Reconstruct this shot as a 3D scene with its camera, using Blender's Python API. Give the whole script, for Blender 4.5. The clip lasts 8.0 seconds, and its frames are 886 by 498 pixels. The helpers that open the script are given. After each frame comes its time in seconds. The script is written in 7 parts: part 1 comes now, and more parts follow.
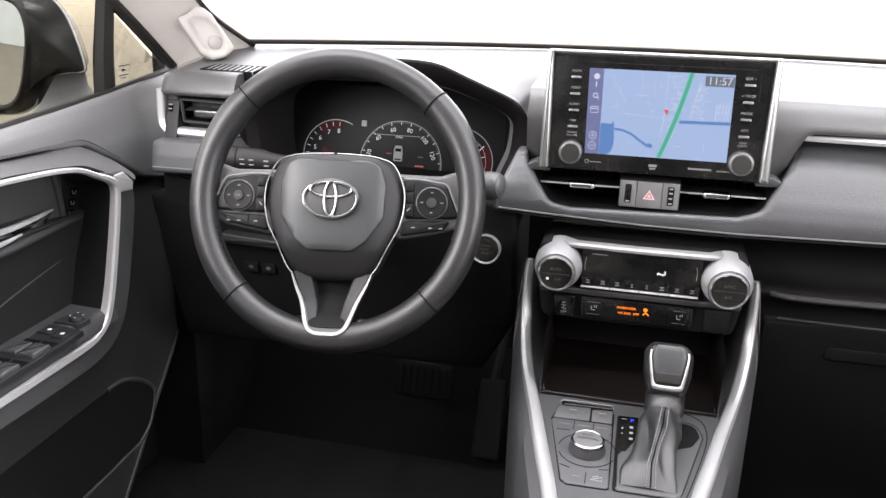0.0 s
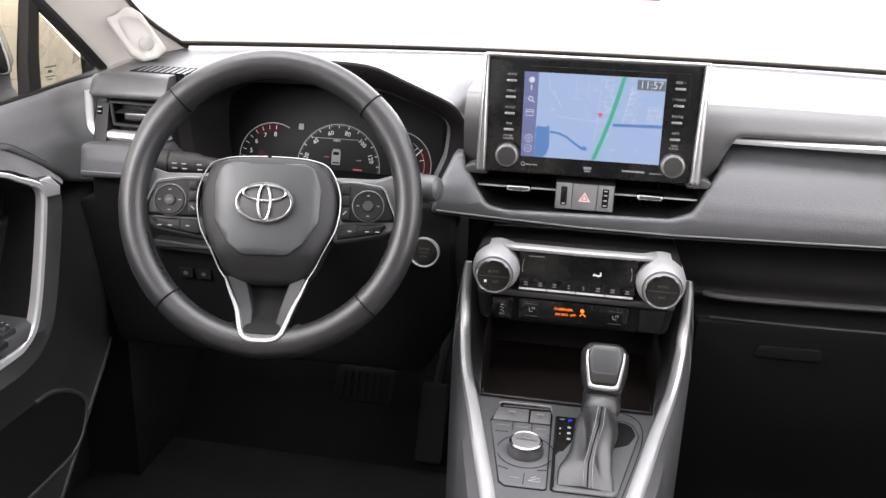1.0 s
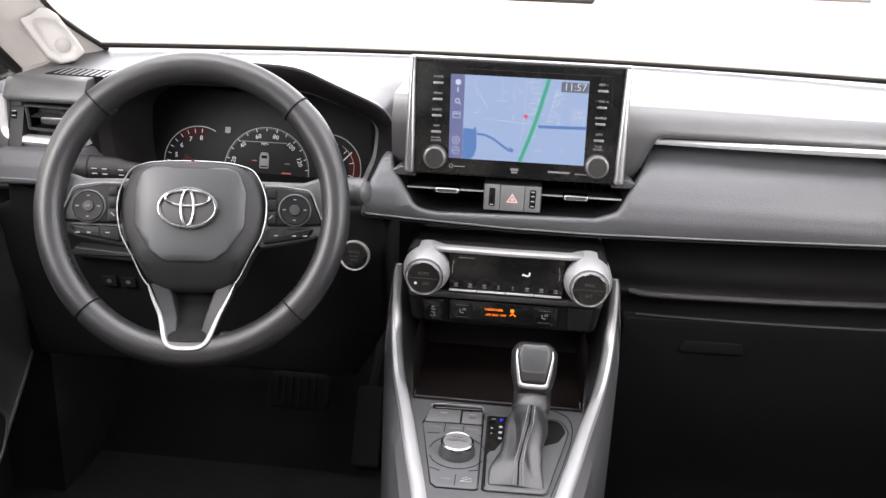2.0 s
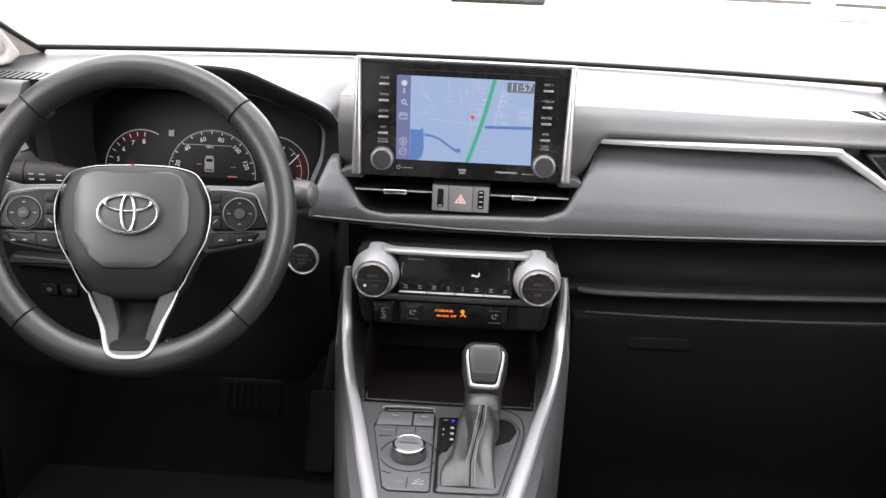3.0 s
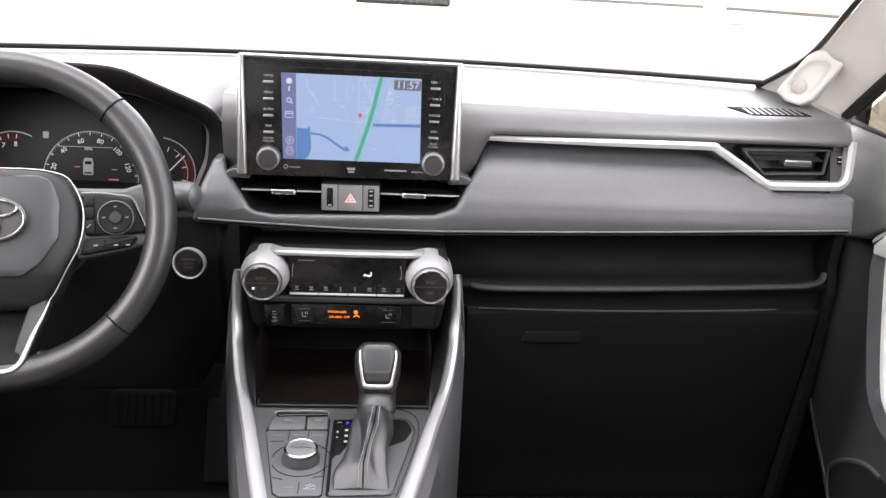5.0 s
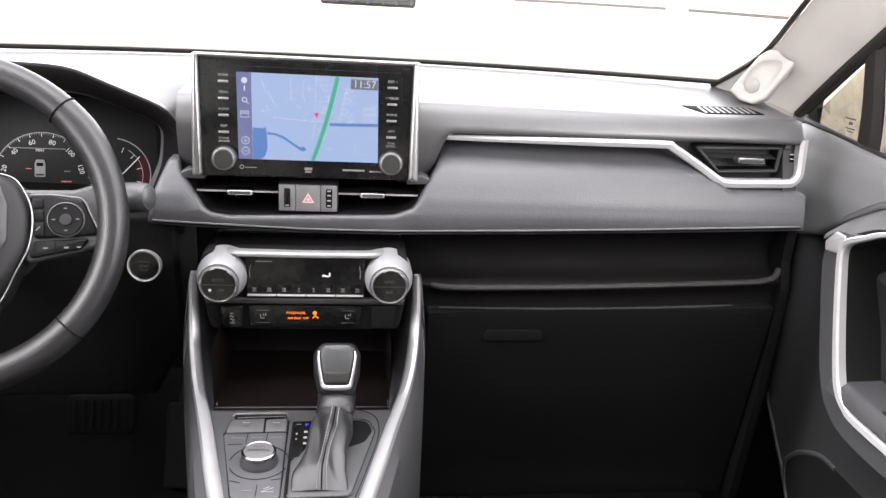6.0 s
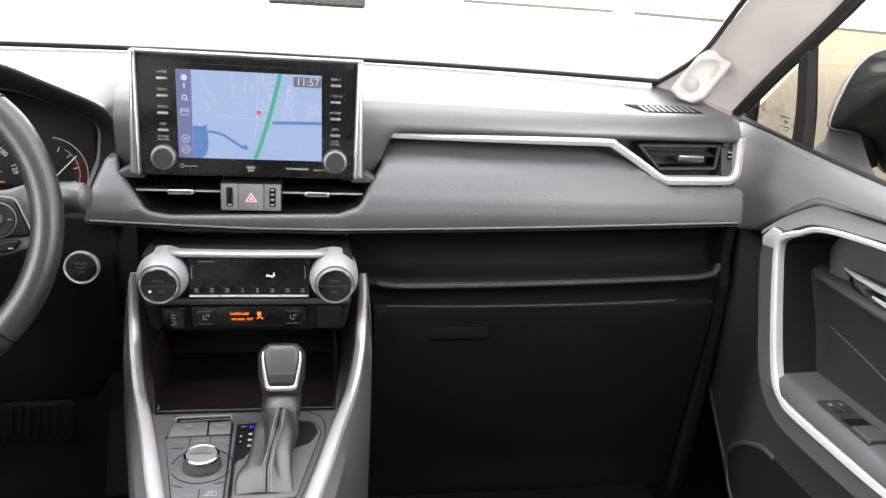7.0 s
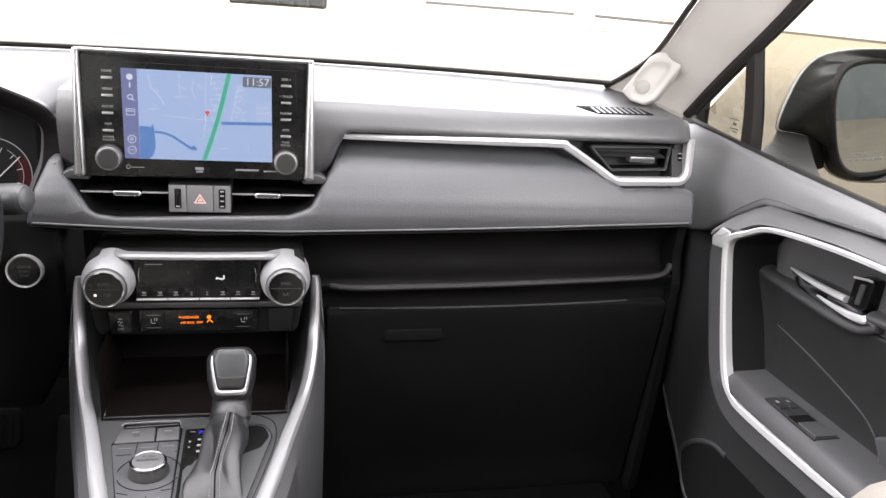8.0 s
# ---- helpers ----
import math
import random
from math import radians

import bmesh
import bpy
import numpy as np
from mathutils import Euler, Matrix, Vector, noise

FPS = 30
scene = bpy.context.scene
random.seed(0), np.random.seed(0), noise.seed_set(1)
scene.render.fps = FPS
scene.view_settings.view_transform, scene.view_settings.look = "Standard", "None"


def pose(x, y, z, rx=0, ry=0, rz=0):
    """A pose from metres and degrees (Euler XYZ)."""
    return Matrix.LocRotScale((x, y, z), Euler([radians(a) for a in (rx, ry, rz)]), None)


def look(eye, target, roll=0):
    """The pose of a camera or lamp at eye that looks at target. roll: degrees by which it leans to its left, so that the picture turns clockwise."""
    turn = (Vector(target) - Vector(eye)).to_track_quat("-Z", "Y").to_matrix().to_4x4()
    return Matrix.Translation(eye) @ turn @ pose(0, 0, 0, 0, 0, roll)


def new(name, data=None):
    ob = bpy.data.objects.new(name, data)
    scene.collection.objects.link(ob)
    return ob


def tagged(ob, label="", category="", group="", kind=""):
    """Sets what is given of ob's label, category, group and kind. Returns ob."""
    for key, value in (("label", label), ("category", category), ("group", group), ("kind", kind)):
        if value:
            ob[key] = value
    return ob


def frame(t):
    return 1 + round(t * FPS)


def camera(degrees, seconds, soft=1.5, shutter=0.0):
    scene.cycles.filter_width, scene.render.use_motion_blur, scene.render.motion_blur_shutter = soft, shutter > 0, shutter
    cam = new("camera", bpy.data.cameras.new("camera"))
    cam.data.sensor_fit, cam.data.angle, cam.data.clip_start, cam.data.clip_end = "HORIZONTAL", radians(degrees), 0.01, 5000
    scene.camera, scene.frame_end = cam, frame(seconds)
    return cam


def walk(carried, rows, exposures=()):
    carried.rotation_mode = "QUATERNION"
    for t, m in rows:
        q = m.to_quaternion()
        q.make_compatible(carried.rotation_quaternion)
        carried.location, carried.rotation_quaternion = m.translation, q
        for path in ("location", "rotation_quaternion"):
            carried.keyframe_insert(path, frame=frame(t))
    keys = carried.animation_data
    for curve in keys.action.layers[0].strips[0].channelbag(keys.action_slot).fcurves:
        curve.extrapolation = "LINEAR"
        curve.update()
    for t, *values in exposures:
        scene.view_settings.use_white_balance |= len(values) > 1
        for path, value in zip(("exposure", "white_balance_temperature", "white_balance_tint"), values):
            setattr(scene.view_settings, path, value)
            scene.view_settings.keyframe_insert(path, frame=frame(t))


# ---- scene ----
cam = camera(58.2, 8.0, 1.45)
EXPOSURE = 3.87
PATH = [
    (0, (-0.001, -0.8255, 1.2521), (-0.453, 0.9947, 0.5575), 0.84),
    (0.5, (0.005, -0.8226, 1.25), (-0.403, 1.0109, 0.563), 1.19),
    (1, (0.009, -0.8206, 1.2499), (-0.313, 1.032, 0.5684), 1.68),
    (1.5, (0.015, -0.8186, 1.2498), (-0.233, 1.047, 0.5729), 1.95),
    (2, (0.022, -0.8185, 1.2508), (-0.152, 1.0571, 0.5787), 2.23),
    (2.2, (0.0241, -0.8182, 1.2508), (-0.1235, 1.0603, 0.5805), 2.3),
    (3.3, (0.0331, -0.8135, 1.2494), (0.006, 1.0732, 0.5863), 2.54),
    (3.5, (0.036, -0.8126, 1.2486), (0.035, 1.0748, 0.587), 2.7),
    (4, (0.045, -0.8107, 1.2466), (0.08, 1.0774, 0.5877), 2.83),
    (4.5, (0.051, -0.8097, 1.2466), (0.154, 1.0771, 0.5911), 3.0),
    (6, (0.068, -0.8107, 1.2446), (0.303, 1.0677, 0.5993), 3.33),
    (6.5, (0.073, -0.8098, 1.2416), (0.3701, 1.0618, 0.6022), 3.59),
    (7, (0.076, -0.8118, 1.2416), (0.43, 1.0511, 0.6058), 3.95),
    (7.5, (0.083, -0.8129, 1.2397), (0.484, 1.0436, 0.613), 4.3),
    (8, (0.09, -0.8118, 1.2416), (0.533, 1.0352, 0.6154), 4.54),
]
walk(cam, [(t, look(eye, target, roll)) for t, eye, target, roll in PATH], [(0.0, EXPOSURE + 0.13, 6600, 15), (2.0, EXPOSURE + 0.08, 6600, 15), (4.0, EXPOSURE, 6600, 15), (4.6, EXPOSURE + 0.10, 6600, 15), (6.0, EXPOSURE + 0.18, 6600, 15), (7.25, EXPOSURE + 0.19, 6600, 15), (8.0, EXPOSURE + 0.08, 6600, 15)])

# ---- light ----
SIDE_WATTS, FRONT_WATTS, ROOF_WATTS = 0.66, 0.33, 0.115
SUN_EL, SUN_AZ = radians(48), radians(200)
world = bpy.data.worlds.new("sky")
scene.world = world
world.use_nodes = True
wn = world.node_tree.nodes
sky = wn.new("ShaderNodeTexSky")
sky.sky_type, sky.sun_disc = "NISHITA", False
sky.sun_elevation, sky.sun_rotation = SUN_EL, SUN_AZ
sky.air_density, sky.dust_density, sky.ozone_density = 1.0, 3.0, 0.5
wn["Background"].inputs["Strength"].default_value = 0.15
haze = wn.new("ShaderNodeHueSaturation")
haze.inputs["Saturation"].default_value = 0.08
world.node_tree.links.new(sky.outputs["Color"], haze.inputs["Color"])
world.node_tree.links.new(haze.outputs["Color"], wn["Background"].inputs["Color"])
sun_data = bpy.data.lights.new("sun", "SUN")
sun_data.energy, sun_data.angle, sun_data.color = 1.3, radians(12), (1.0, 0.95, 0.87)
sun = new("sun", sun_data)
sun.matrix_world = look((40 * math.sin(SUN_AZ) * math.cos(SUN_EL), 40 * math.cos(SUN_AZ) * math.cos(SUN_EL), 40 * math.sin(SUN_EL)), (0, 0, 0))



def window_light(name, eye, target, width, height, watts):
    """An area lamp in for sky light at a cabin opening behind or above the view."""
    data = bpy.data.lights.new(name, "AREA")
    data.shape, data.size, data.size_y, data.energy, data.color = "RECTANGLE", width, height, watts, (1.0, 1.0, 1.0)
    new(name, data).matrix_world = look(eye, target)


window_light("side_window_light", (-0.69, -0.40, 1.30), (0.35, -0.1, 0.95), 0.5, 0.34, SIDE_WATTS * 1.12)
window_light("side_window_light", (0.69, -0.40, 1.30), (-0.35, -0.1, 0.95), 0.5, 0.34, SIDE_WATTS)
window_light("windscreen_light", (0, -0.02, 1.50), (0, -0.30, 1.0), 1.0, 0.24, FRONT_WATTS)
# added fill from an unseen roof opening, brightens surfaces that face up
window_light("sunroof_light", (0, -0.72, 1.585), (0, -0.70, 0.5), 0.7, 0.45, ROOF_WATTS)

# ---- materials ----


def material(name, colour, rough=0.5, metal=0.0, grain=0.0, depth=0.1, vary=0.12, wide=6.0, cells=False, spec=0.5, coat=0.0, glow=None, power=0.0, sheen=0.0, dust=0.0):
    """A principled surface with colour and gloss that vary at two sizes. grain: bumps a metre; wide: stains a metre."""
    m = bpy.data.materials.new(name)
    m.use_nodes = True
    n, link = m.node_tree.nodes, m.node_tree.links.new
    b = n["Principled BSDF"]
    b.inputs["Metallic"].default_value = metal
    b.inputs["Specular IOR Level"].default_value = spec
    b.inputs["Coat Weight"].default_value = coat
    b.inputs["Coat Roughness"].default_value = 0.08
    b.inputs["Sheen Weight"].default_value = sheen
    where = n.new("ShaderNodeTexCoord")
    stain = n.new("ShaderNodeTexNoise")
    stain.inputs["Scale"].default_value, stain.inputs["Detail"].default_value = wide, 5
    link(where.outputs["Object"], stain.inputs["Vector"])
    fine = n.new("ShaderNodeTexNoise")
    fine.inputs["Scale"].default_value, fine.inputs["Detail"].default_value = max(grain * 0.4, 60), 3
    link(where.outputs["Object"], fine.inputs["Vector"])
    both = n.new("ShaderNodeMix")
    both.data_type = "FLOAT"
    both.inputs["Factor"].default_value = 0.4
    link(stain.outputs["Fac"], both.inputs["A"])
    link(fine.outputs["Fac"], both.inputs["B"])
    ramp = n.new("ShaderNodeMapRange")
    ramp.inputs["From Min"].default_value, ramp.inputs["From Max"].default_value = 0.3, 0.7
    ramp.inputs["To Min"].default_value, ramp.inputs["To Max"].default_value = 1 - vary, 1 + vary
    link(both.outputs["Result"], ramp.inputs["Value"])
    tint = n.new("ShaderNodeVectorMath")
    tint.operation = "SCALE"
    tint.inputs[0].default_value = colour
    link(ramp.outputs["Result"], tint.inputs["Scale"])
    link(tint.outputs["Vector"], b.inputs["Base Color"])
    gloss = n.new("ShaderNodeMapRange")
    gloss.inputs["From Min"].default_value, gloss.inputs["From Max"].default_value = 0.3, 0.7
    gloss.inputs["To Min"].default_value, gloss.inputs["To Max"].default_value = rough * (1 - vary), min(1, rough * (1 + vary))
    link(both.outputs["Result"], gloss.inputs["Value"])
    link(gloss.outputs["Result"], b.inputs["Roughness"])
    if grain:
        tex = n.new("ShaderNodeTexVoronoi" if cells else "ShaderNodeTexNoise")
        tex.inputs["Scale"].default_value = grain
        link(where.outputs["Object"], tex.inputs["Vector"])
        bump = n.new("ShaderNodeBump")
        bump.inputs["Strength"].default_value, bump.inputs["Distance"].default_value = depth, 0.0006
        link(tex.outputs["Distance" if cells else "Fac"], bump.inputs["Height"])
        link(bump.outputs["Normal"], b.inputs["Normal"])
    if glow:
        b.inputs["Emission Color"].default_value = (*glow, 1)
        b.inputs["Emission Strength"].default_value = power
    return m


def clear_glass(name, tint, ior=1.2):
    """Thin pane: light goes straight through, tinted, and the surface mirrors by Fresnel."""
    m = bpy.data.materials.new(name)
    m.use_nodes = True
    n, link = m.node_tree.nodes, m.node_tree.links.new
    n.remove(n["Principled BSDF"])
    clear, shine, mix, edge = (n.new("ShaderNode" + k) for k in ("BsdfTransparent", "BsdfGlossy", "MixShader", "Fresnel"))
    clear.inputs["Color"].default_value = (*tint, 1)
    shine.inputs["Roughness"].default_value = 0.02
    edge.inputs["IOR"].default_value = ior
    link(edge.outputs["Fac"], mix.inputs["Fac"])
    link(clear.outputs["BSDF"], mix.inputs[1])
    link(shine.outputs["BSDF"], mix.inputs[2])
    link(mix.outputs["Shader"], n["Material Output"].inputs["Surface"])
    return m


SOFT = material("soft touch dash skin", (0.052, 0.052, 0.055), 0.39, grain=900, depth=0.2, cells=True, wide=9, spec=0.9)
PAD = material("padded leatherette", (0.060, 0.061, 0.066), 0.48, grain=700, depth=0.3, cells=True, wide=8)
PLASTIC = material("hard black plastic", (0.022, 0.022, 0.023), 0.52, grain=1100, depth=0.3, wide=12)
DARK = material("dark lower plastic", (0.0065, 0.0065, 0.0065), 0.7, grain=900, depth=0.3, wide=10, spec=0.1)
HORN = material("satin black wheel cover", (0.0245, 0.0258, 0.0275), 0.46, grain=900, depth=0.2, wide=14, spec=0.45)
LIP = material("dull black hood plastic", (0.015, 0.014, 0.014), 0.58, grain=900, depth=0.3, wide=14, spec=0.28)
HOOD_BAND = material("smooth black hood band", (0.0052, 0.0046, 0.0046), 0.5, grain=900, depth=0.2, wide=14, spec=0.14)
SHELL = material("black mirror shell", (0.034, 0.035, 0.036), 0.24, vary=0.25, wide=20)
DIAL = material("dial cap silver", (0.10, 0.10, 0.103), 0.42, metal=0.3, vary=0.08, wide=40)
SATIN = material("satin grey plastic", (0.040, 0.041, 0.043), 0.45, grain=900, depth=0.15, wide=15)
GLOSS = material("piano black", (0.006, 0.006, 0.006), 0.12, vary=0.25, wide=30, spec=0.22)
SILVER = material("satin silver trim", (0.52, 0.52, 0.53), 0.36, metal=0.55, grain=1500, depth=0.05, vary=0.06, wide=20)
MATT_SILVER = material("matt silver paint", (0.45, 0.45, 0.46), 0.40, metal=0.4, vary=0.07, wide=20)
CHROME = material("bright chrome", (0.66, 0.66, 0.68), 0.14, metal=1.0, vary=0.08, wide=40)
LEATHER = material("black wheel leather", (0.0105, 0.0105, 0.0115), 0.38, grain=620, depth=0.25, cells=True, wide=14, spec=0.45)
BOOT = material("soft black leather", (0.0085, 0.0085, 0.0093), 0.46, grain=950, depth=0.15, cells=True, wide=25)
FABRIC = material("light grey pillar fabric", (0.43, 0.414, 0.394), 0.9, grain=1600, depth=0.5, vary=0.05, wide=14, spec=0.2)
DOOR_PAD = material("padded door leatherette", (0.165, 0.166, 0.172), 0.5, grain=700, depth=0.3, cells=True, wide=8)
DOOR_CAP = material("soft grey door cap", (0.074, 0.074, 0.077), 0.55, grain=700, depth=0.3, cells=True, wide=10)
LEVER = material("lever chrome with dark reflection in colour", (0.24, 0.24, 0.25), 0.18, metal=1.0, vary=0.1, wide=60)
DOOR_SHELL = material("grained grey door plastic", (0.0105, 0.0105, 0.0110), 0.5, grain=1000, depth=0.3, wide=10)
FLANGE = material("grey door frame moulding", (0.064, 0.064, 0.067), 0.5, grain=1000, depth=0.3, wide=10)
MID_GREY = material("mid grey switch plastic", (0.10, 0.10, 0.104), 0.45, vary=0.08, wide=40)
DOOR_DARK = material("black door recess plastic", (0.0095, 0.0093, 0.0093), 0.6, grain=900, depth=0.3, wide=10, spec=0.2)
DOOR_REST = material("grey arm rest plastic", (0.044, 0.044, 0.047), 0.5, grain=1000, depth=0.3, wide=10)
RAIL_SILVER = material("satin silver console paint", (0.30, 0.30, 0.31), 0.40, metal=0.5, grain=1500, depth=0.05, vary=0.07, wide=18)
HUB_RIM = material("dark wheel hub plastic", (0.015, 0.015, 0.016), 0.5, grain=900, depth=0.2, wide=14, spec=0.24)
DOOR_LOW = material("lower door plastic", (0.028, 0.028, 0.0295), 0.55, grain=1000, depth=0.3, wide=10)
BADGE = material("badge chrome", (0.26, 0.26, 0.27), 0.22, metal=1.0, vary=0.2, wide=90)
HANDLE = material("polished chrome", (0.70, 0.70, 0.72), 0.32, metal=0.5, vary=0.1, wide=60)
FAINT = material("faint legend print", (0.055, 0.055, 0.058), 0.5)
PEWTER = material("dark satin silver", (0.30, 0.30, 0.304), 0.34, metal=0.85, grain=1500, depth=0.05, vary=0.07, wide=20)
BEIGE = material("light grey seat leather", (0.24, 0.22, 0.195), 0.5, grain=600, depth=0.3, cells=True, wide=8)
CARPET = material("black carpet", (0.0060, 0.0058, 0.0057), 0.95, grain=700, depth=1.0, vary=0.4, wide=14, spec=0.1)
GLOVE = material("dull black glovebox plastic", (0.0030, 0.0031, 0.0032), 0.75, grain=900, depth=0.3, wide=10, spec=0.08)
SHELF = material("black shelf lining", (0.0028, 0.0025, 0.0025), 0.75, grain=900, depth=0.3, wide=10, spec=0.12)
KEYCAP = material("black wheel keys", (0.0048, 0.0048, 0.0052), 0.45, wide=40, spec=0.14)
DOOR_TRIM = material("satin silver door paint", (0.58, 0.58, 0.59), 0.33, metal=0.45, grain=1500, depth=0.05, vary=0.06, wide=20)
BRIDGE = material("grey satin bridge paint", (0.19, 0.19, 0.194), 0.42, metal=0.4, vary=0.07, wide=30)
SOFT_CHROME = material("soft satin chrome", (0.30, 0.30, 0.305), 0.30, metal=0.9, vary=0.1, wide=40)
GRILLE = material("grey grille fabric", (0.36, 0.345, 0.325), 0.9, grain=1800, depth=0.8, vary=0.08, wide=60, spec=0.2)
RUBBER = material("black rubber seal", (0.013, 0.0115, 0.0105), 0.65, grain=400, depth=0.1)
BUTTON = material("satin black button", (0.018, 0.018, 0.019), 0.4, wide=40, spec=0.35)
GREYBTN = material("grey console switch", (0.041, 0.0415, 0.045), 0.45, wide=40)
# print brightened by a faint glow put into the material
WHITE = material("white legend print with added glow", (0.62, 0.62, 0.62), 0.5, glow=(0.9, 0.95, 1.0), power=0.006579)
DIM = material("very dim legend print", (0.10, 0.10, 0.104), 0.5)
PALE = material("dim legend print", (0.17, 0.17, 0.175), 0.5)
THREAD = material("grey sewing thread", (0.13, 0.13, 0.135), 0.8)
BLACK = material("black recess", (0.004, 0.004, 0.004), 0.8, spec=0.08)
FRIT = material("black windscreen band", (0.0095, 0.0072, 0.0062), 0.35)
GREEN_GLASS = clear_glass("tinted side glass", (0.410, 0.408, 0.378), 1.12)
SCREEN_GLASS = clear_glass("clear windscreen glass", (0.985, 0.99, 0.985))
MIRROR = material("mirror silvering", (0.80, 0.84, 0.86), 0.01, metal=1.0, vary=0.0)
PALE_PAINT = material("pearl white car paint", (0.70, 0.70, 0.69), 0.25, vary=0.03, wide=5, coat=1.0)
CONCRETE = material("beige concrete", (0.152, 0.131, 0.095), 0.9, grain=120, depth=0.6, vary=0.12, wide=0.9, spec=0.3)
# the kerb's shadow gap is put into this very dark base colour
KERB = material("kerb grey darkened for shade", (0.011, 0.010, 0.0095), 0.9, grain=60, depth=0.5, vary=0.3, wide=1.5)
WALL_SHADE = material("grey wall foot shade", (0.075, 0.068, 0.055), 0.9, grain=60, depth=0.5, vary=0.3, wide=1.5)
STEEL = material("dark painted steel", (0.012, 0.013, 0.013), 0.6, grain=40, depth=0.2, vary=0.3, wide=1.5, spec=0.2)
TRIM = material("dark grey rear trim", (0.05, 0.05, 0.05), 0.7, grain=700, depth=0.3, vary=0.2)
RENDERED = material("pale render wall", (0.46, 0.475, 0.45), 0.85, grain=40, depth=0.4, vary=0.06, wide=0.5)
BACKDROP = material("dark green-grey mirror backdrop", (0.060, 0.074, 0.074), 0.7, grain=20, depth=0.3, vary=0.25, wide=0.6)
MAP_LAND = material("map ground", (0.02, 0.02, 0.02), 0.3, glow=(0.345, 0.485, 0.765), power=0.05592, vary=0.0)
MAP_BAR = material("map side bar", (0.02, 0.02, 0.02), 0.3, glow=(0.115, 0.14, 0.33), power=0.05921, vary=0.0)
MAP_WATER = material("map water", (0.02, 0.02, 0.02), 0.3, glow=(0.055, 0.19, 0.50), power=0.05921, vary=0.0)
MAP_ROAD = material("map street", (0.02, 0.02, 0.02), 0.3, glow=(0.62, 0.68, 0.82), power=0.05921, vary=0.0)
MAP_GREEN = material("map highway", (0.02, 0.02, 0.02), 0.3, glow=(0.03, 0.36, 0.30), power=0.05921, vary=0.0)
MAP_MINT = material("map highway edge", (0.02, 0.02, 0.02), 0.3, glow=(0.18, 0.62, 0.42), power=0.05921, vary=0.0)
MAP_RED = material("map arrow", (0.02, 0.02, 0.02), 0.3, glow=(0.75, 0.02, 0.03), power=0.06579, vary=0.0)
MAP_DARK = material("map clock plate", (0.02, 0.02, 0.02), 0.3, glow=(0.10, 0.12, 0.16), power=0.05921, vary=0.0)
AMBER = material("amber display", (0.05, 0.02, 0.0), 0.4, glow=(1.0, 0.20, 0.01), power=0.12, vary=0.0)
RED_GLOW = material("red gauge light", (0.05, 0.0, 0.0), 0.4, glow=(0.9, 0.05, 0.06), power=0.022, vary=0.0)
DIM_RED = material("dim red gauge field", (0.004, 0.001, 0.001), 0.5, glow=(0.5, 0.03, 0.05), power=0.0045, vary=0.2, spec=0.1)
GAUGE = material("gauge white", (0.3, 0.3, 0.3), 0.4, glow=(0.85, 0.9, 0.95), power=0.017, vary=0.0)
GAUGE_DIM = material("dim gauge line", (0.12, 0.12, 0.12), 0.4, glow=(0.85, 0.9, 0.95), power=0.008, vary=0.0)
BLUE_GLOW = material("blue gear light", (0.0, 0.0, 0.05), 0.4, glow=(0.03, 0.05, 1.0), power=0.09211, vary=0.0)

# ---- building tools ----
FRAMES = {}


def plane(x, y, z, lean=0.0, turn=0.0, yaw=0.0):
    """A pose whose x runs right, y up the surface and z out of it towards the cabin. lean: degrees by which its top goes away."""
    return pose(x, y, z, 0, 0, yaw) @ pose(0, 0, 0, 90 - lean, 0, 0) @ pose(0, 0, 0, 0, 0, turn)


def thing(name, m, label, category, group="", kind=""):
    ob = tagged(new(name), label, category, group, kind)
    ob.empty_display_size = 0.05
    ob.matrix_basis = m
    FRAMES[ob] = m.copy()
    return ob


def part(name, bm, material_, parent, label="", local=None, world_m=None, sharp=35, category="", kind=""):
    """Links a bmesh as one mesh under a thing or a part. local: its pose in the parent; world_m: its pose in the world."""
    me = bpy.data.meshes.new(name)
    bmesh.ops.recalc_face_normals(bm, faces=bm.faces[:])
    bm.to_mesh(me)
    bm.free()
    return link_mesh(name, me, material_, parent, label, local, world_m, sharp, category, kind)


def link_mesh(name, me, material_, parent, label="", local=None, world_m=None, sharp=35, category="", kind=""):
    if material_ and not me.materials:
        me.materials.append(material_)
    if sharp:
        me.polygons.foreach_set("use_smooth", [True] * len(me.polygons))
        me.set_sharp_from_angle(angle=radians(sharp))
    ob = tagged(new(name, me), label, category, "", kind)
    m = local if local is not None else Matrix()
    if parent is not None:
        ob.parent = parent
        if world_m is not None:
            m = FRAMES[parent].inverted() @ world_m
        FRAMES[ob] = FRAMES[parent] @ m
    else:
        m = world_m if world_m is not None else m
        FRAMES[ob] = m.copy()
    ob.matrix_basis = m
    return ob


def rounded(points, r, seg=4):
    """The outline with its corners rounded to radius r (or one radius a corner)."""
    out, n = [], len(points)
    for i in range(n):
        p, a, b = (Vector(points[k % n]).to_2d() for k in (i, i - 1, i + 1))
        rad = r[i] if isinstance(r, (list, tuple)) else r
        da, db = (a - p), (b - p)
        la, lb = da.length, db.length
        if rad <= 0 or la < 1e-9 or lb < 1e-9:
            out.append(p)
            continue
        da, db = da / la, db / lb
        half = math.acos(max(-1, min(1, da.dot(db)))) / 2
        if half > radians(88):
            out.append(p)
            continue
        t = min(rad / math.tan(half), la * 0.48, lb * 0.48)
        s, e = p + da * t, p + db * t
        for k in range(seg + 1):
            f = k / seg
            out.append((1 - f) ** 2 * s + 2 * f * (1 - f) * p + f * f * e)
    return out


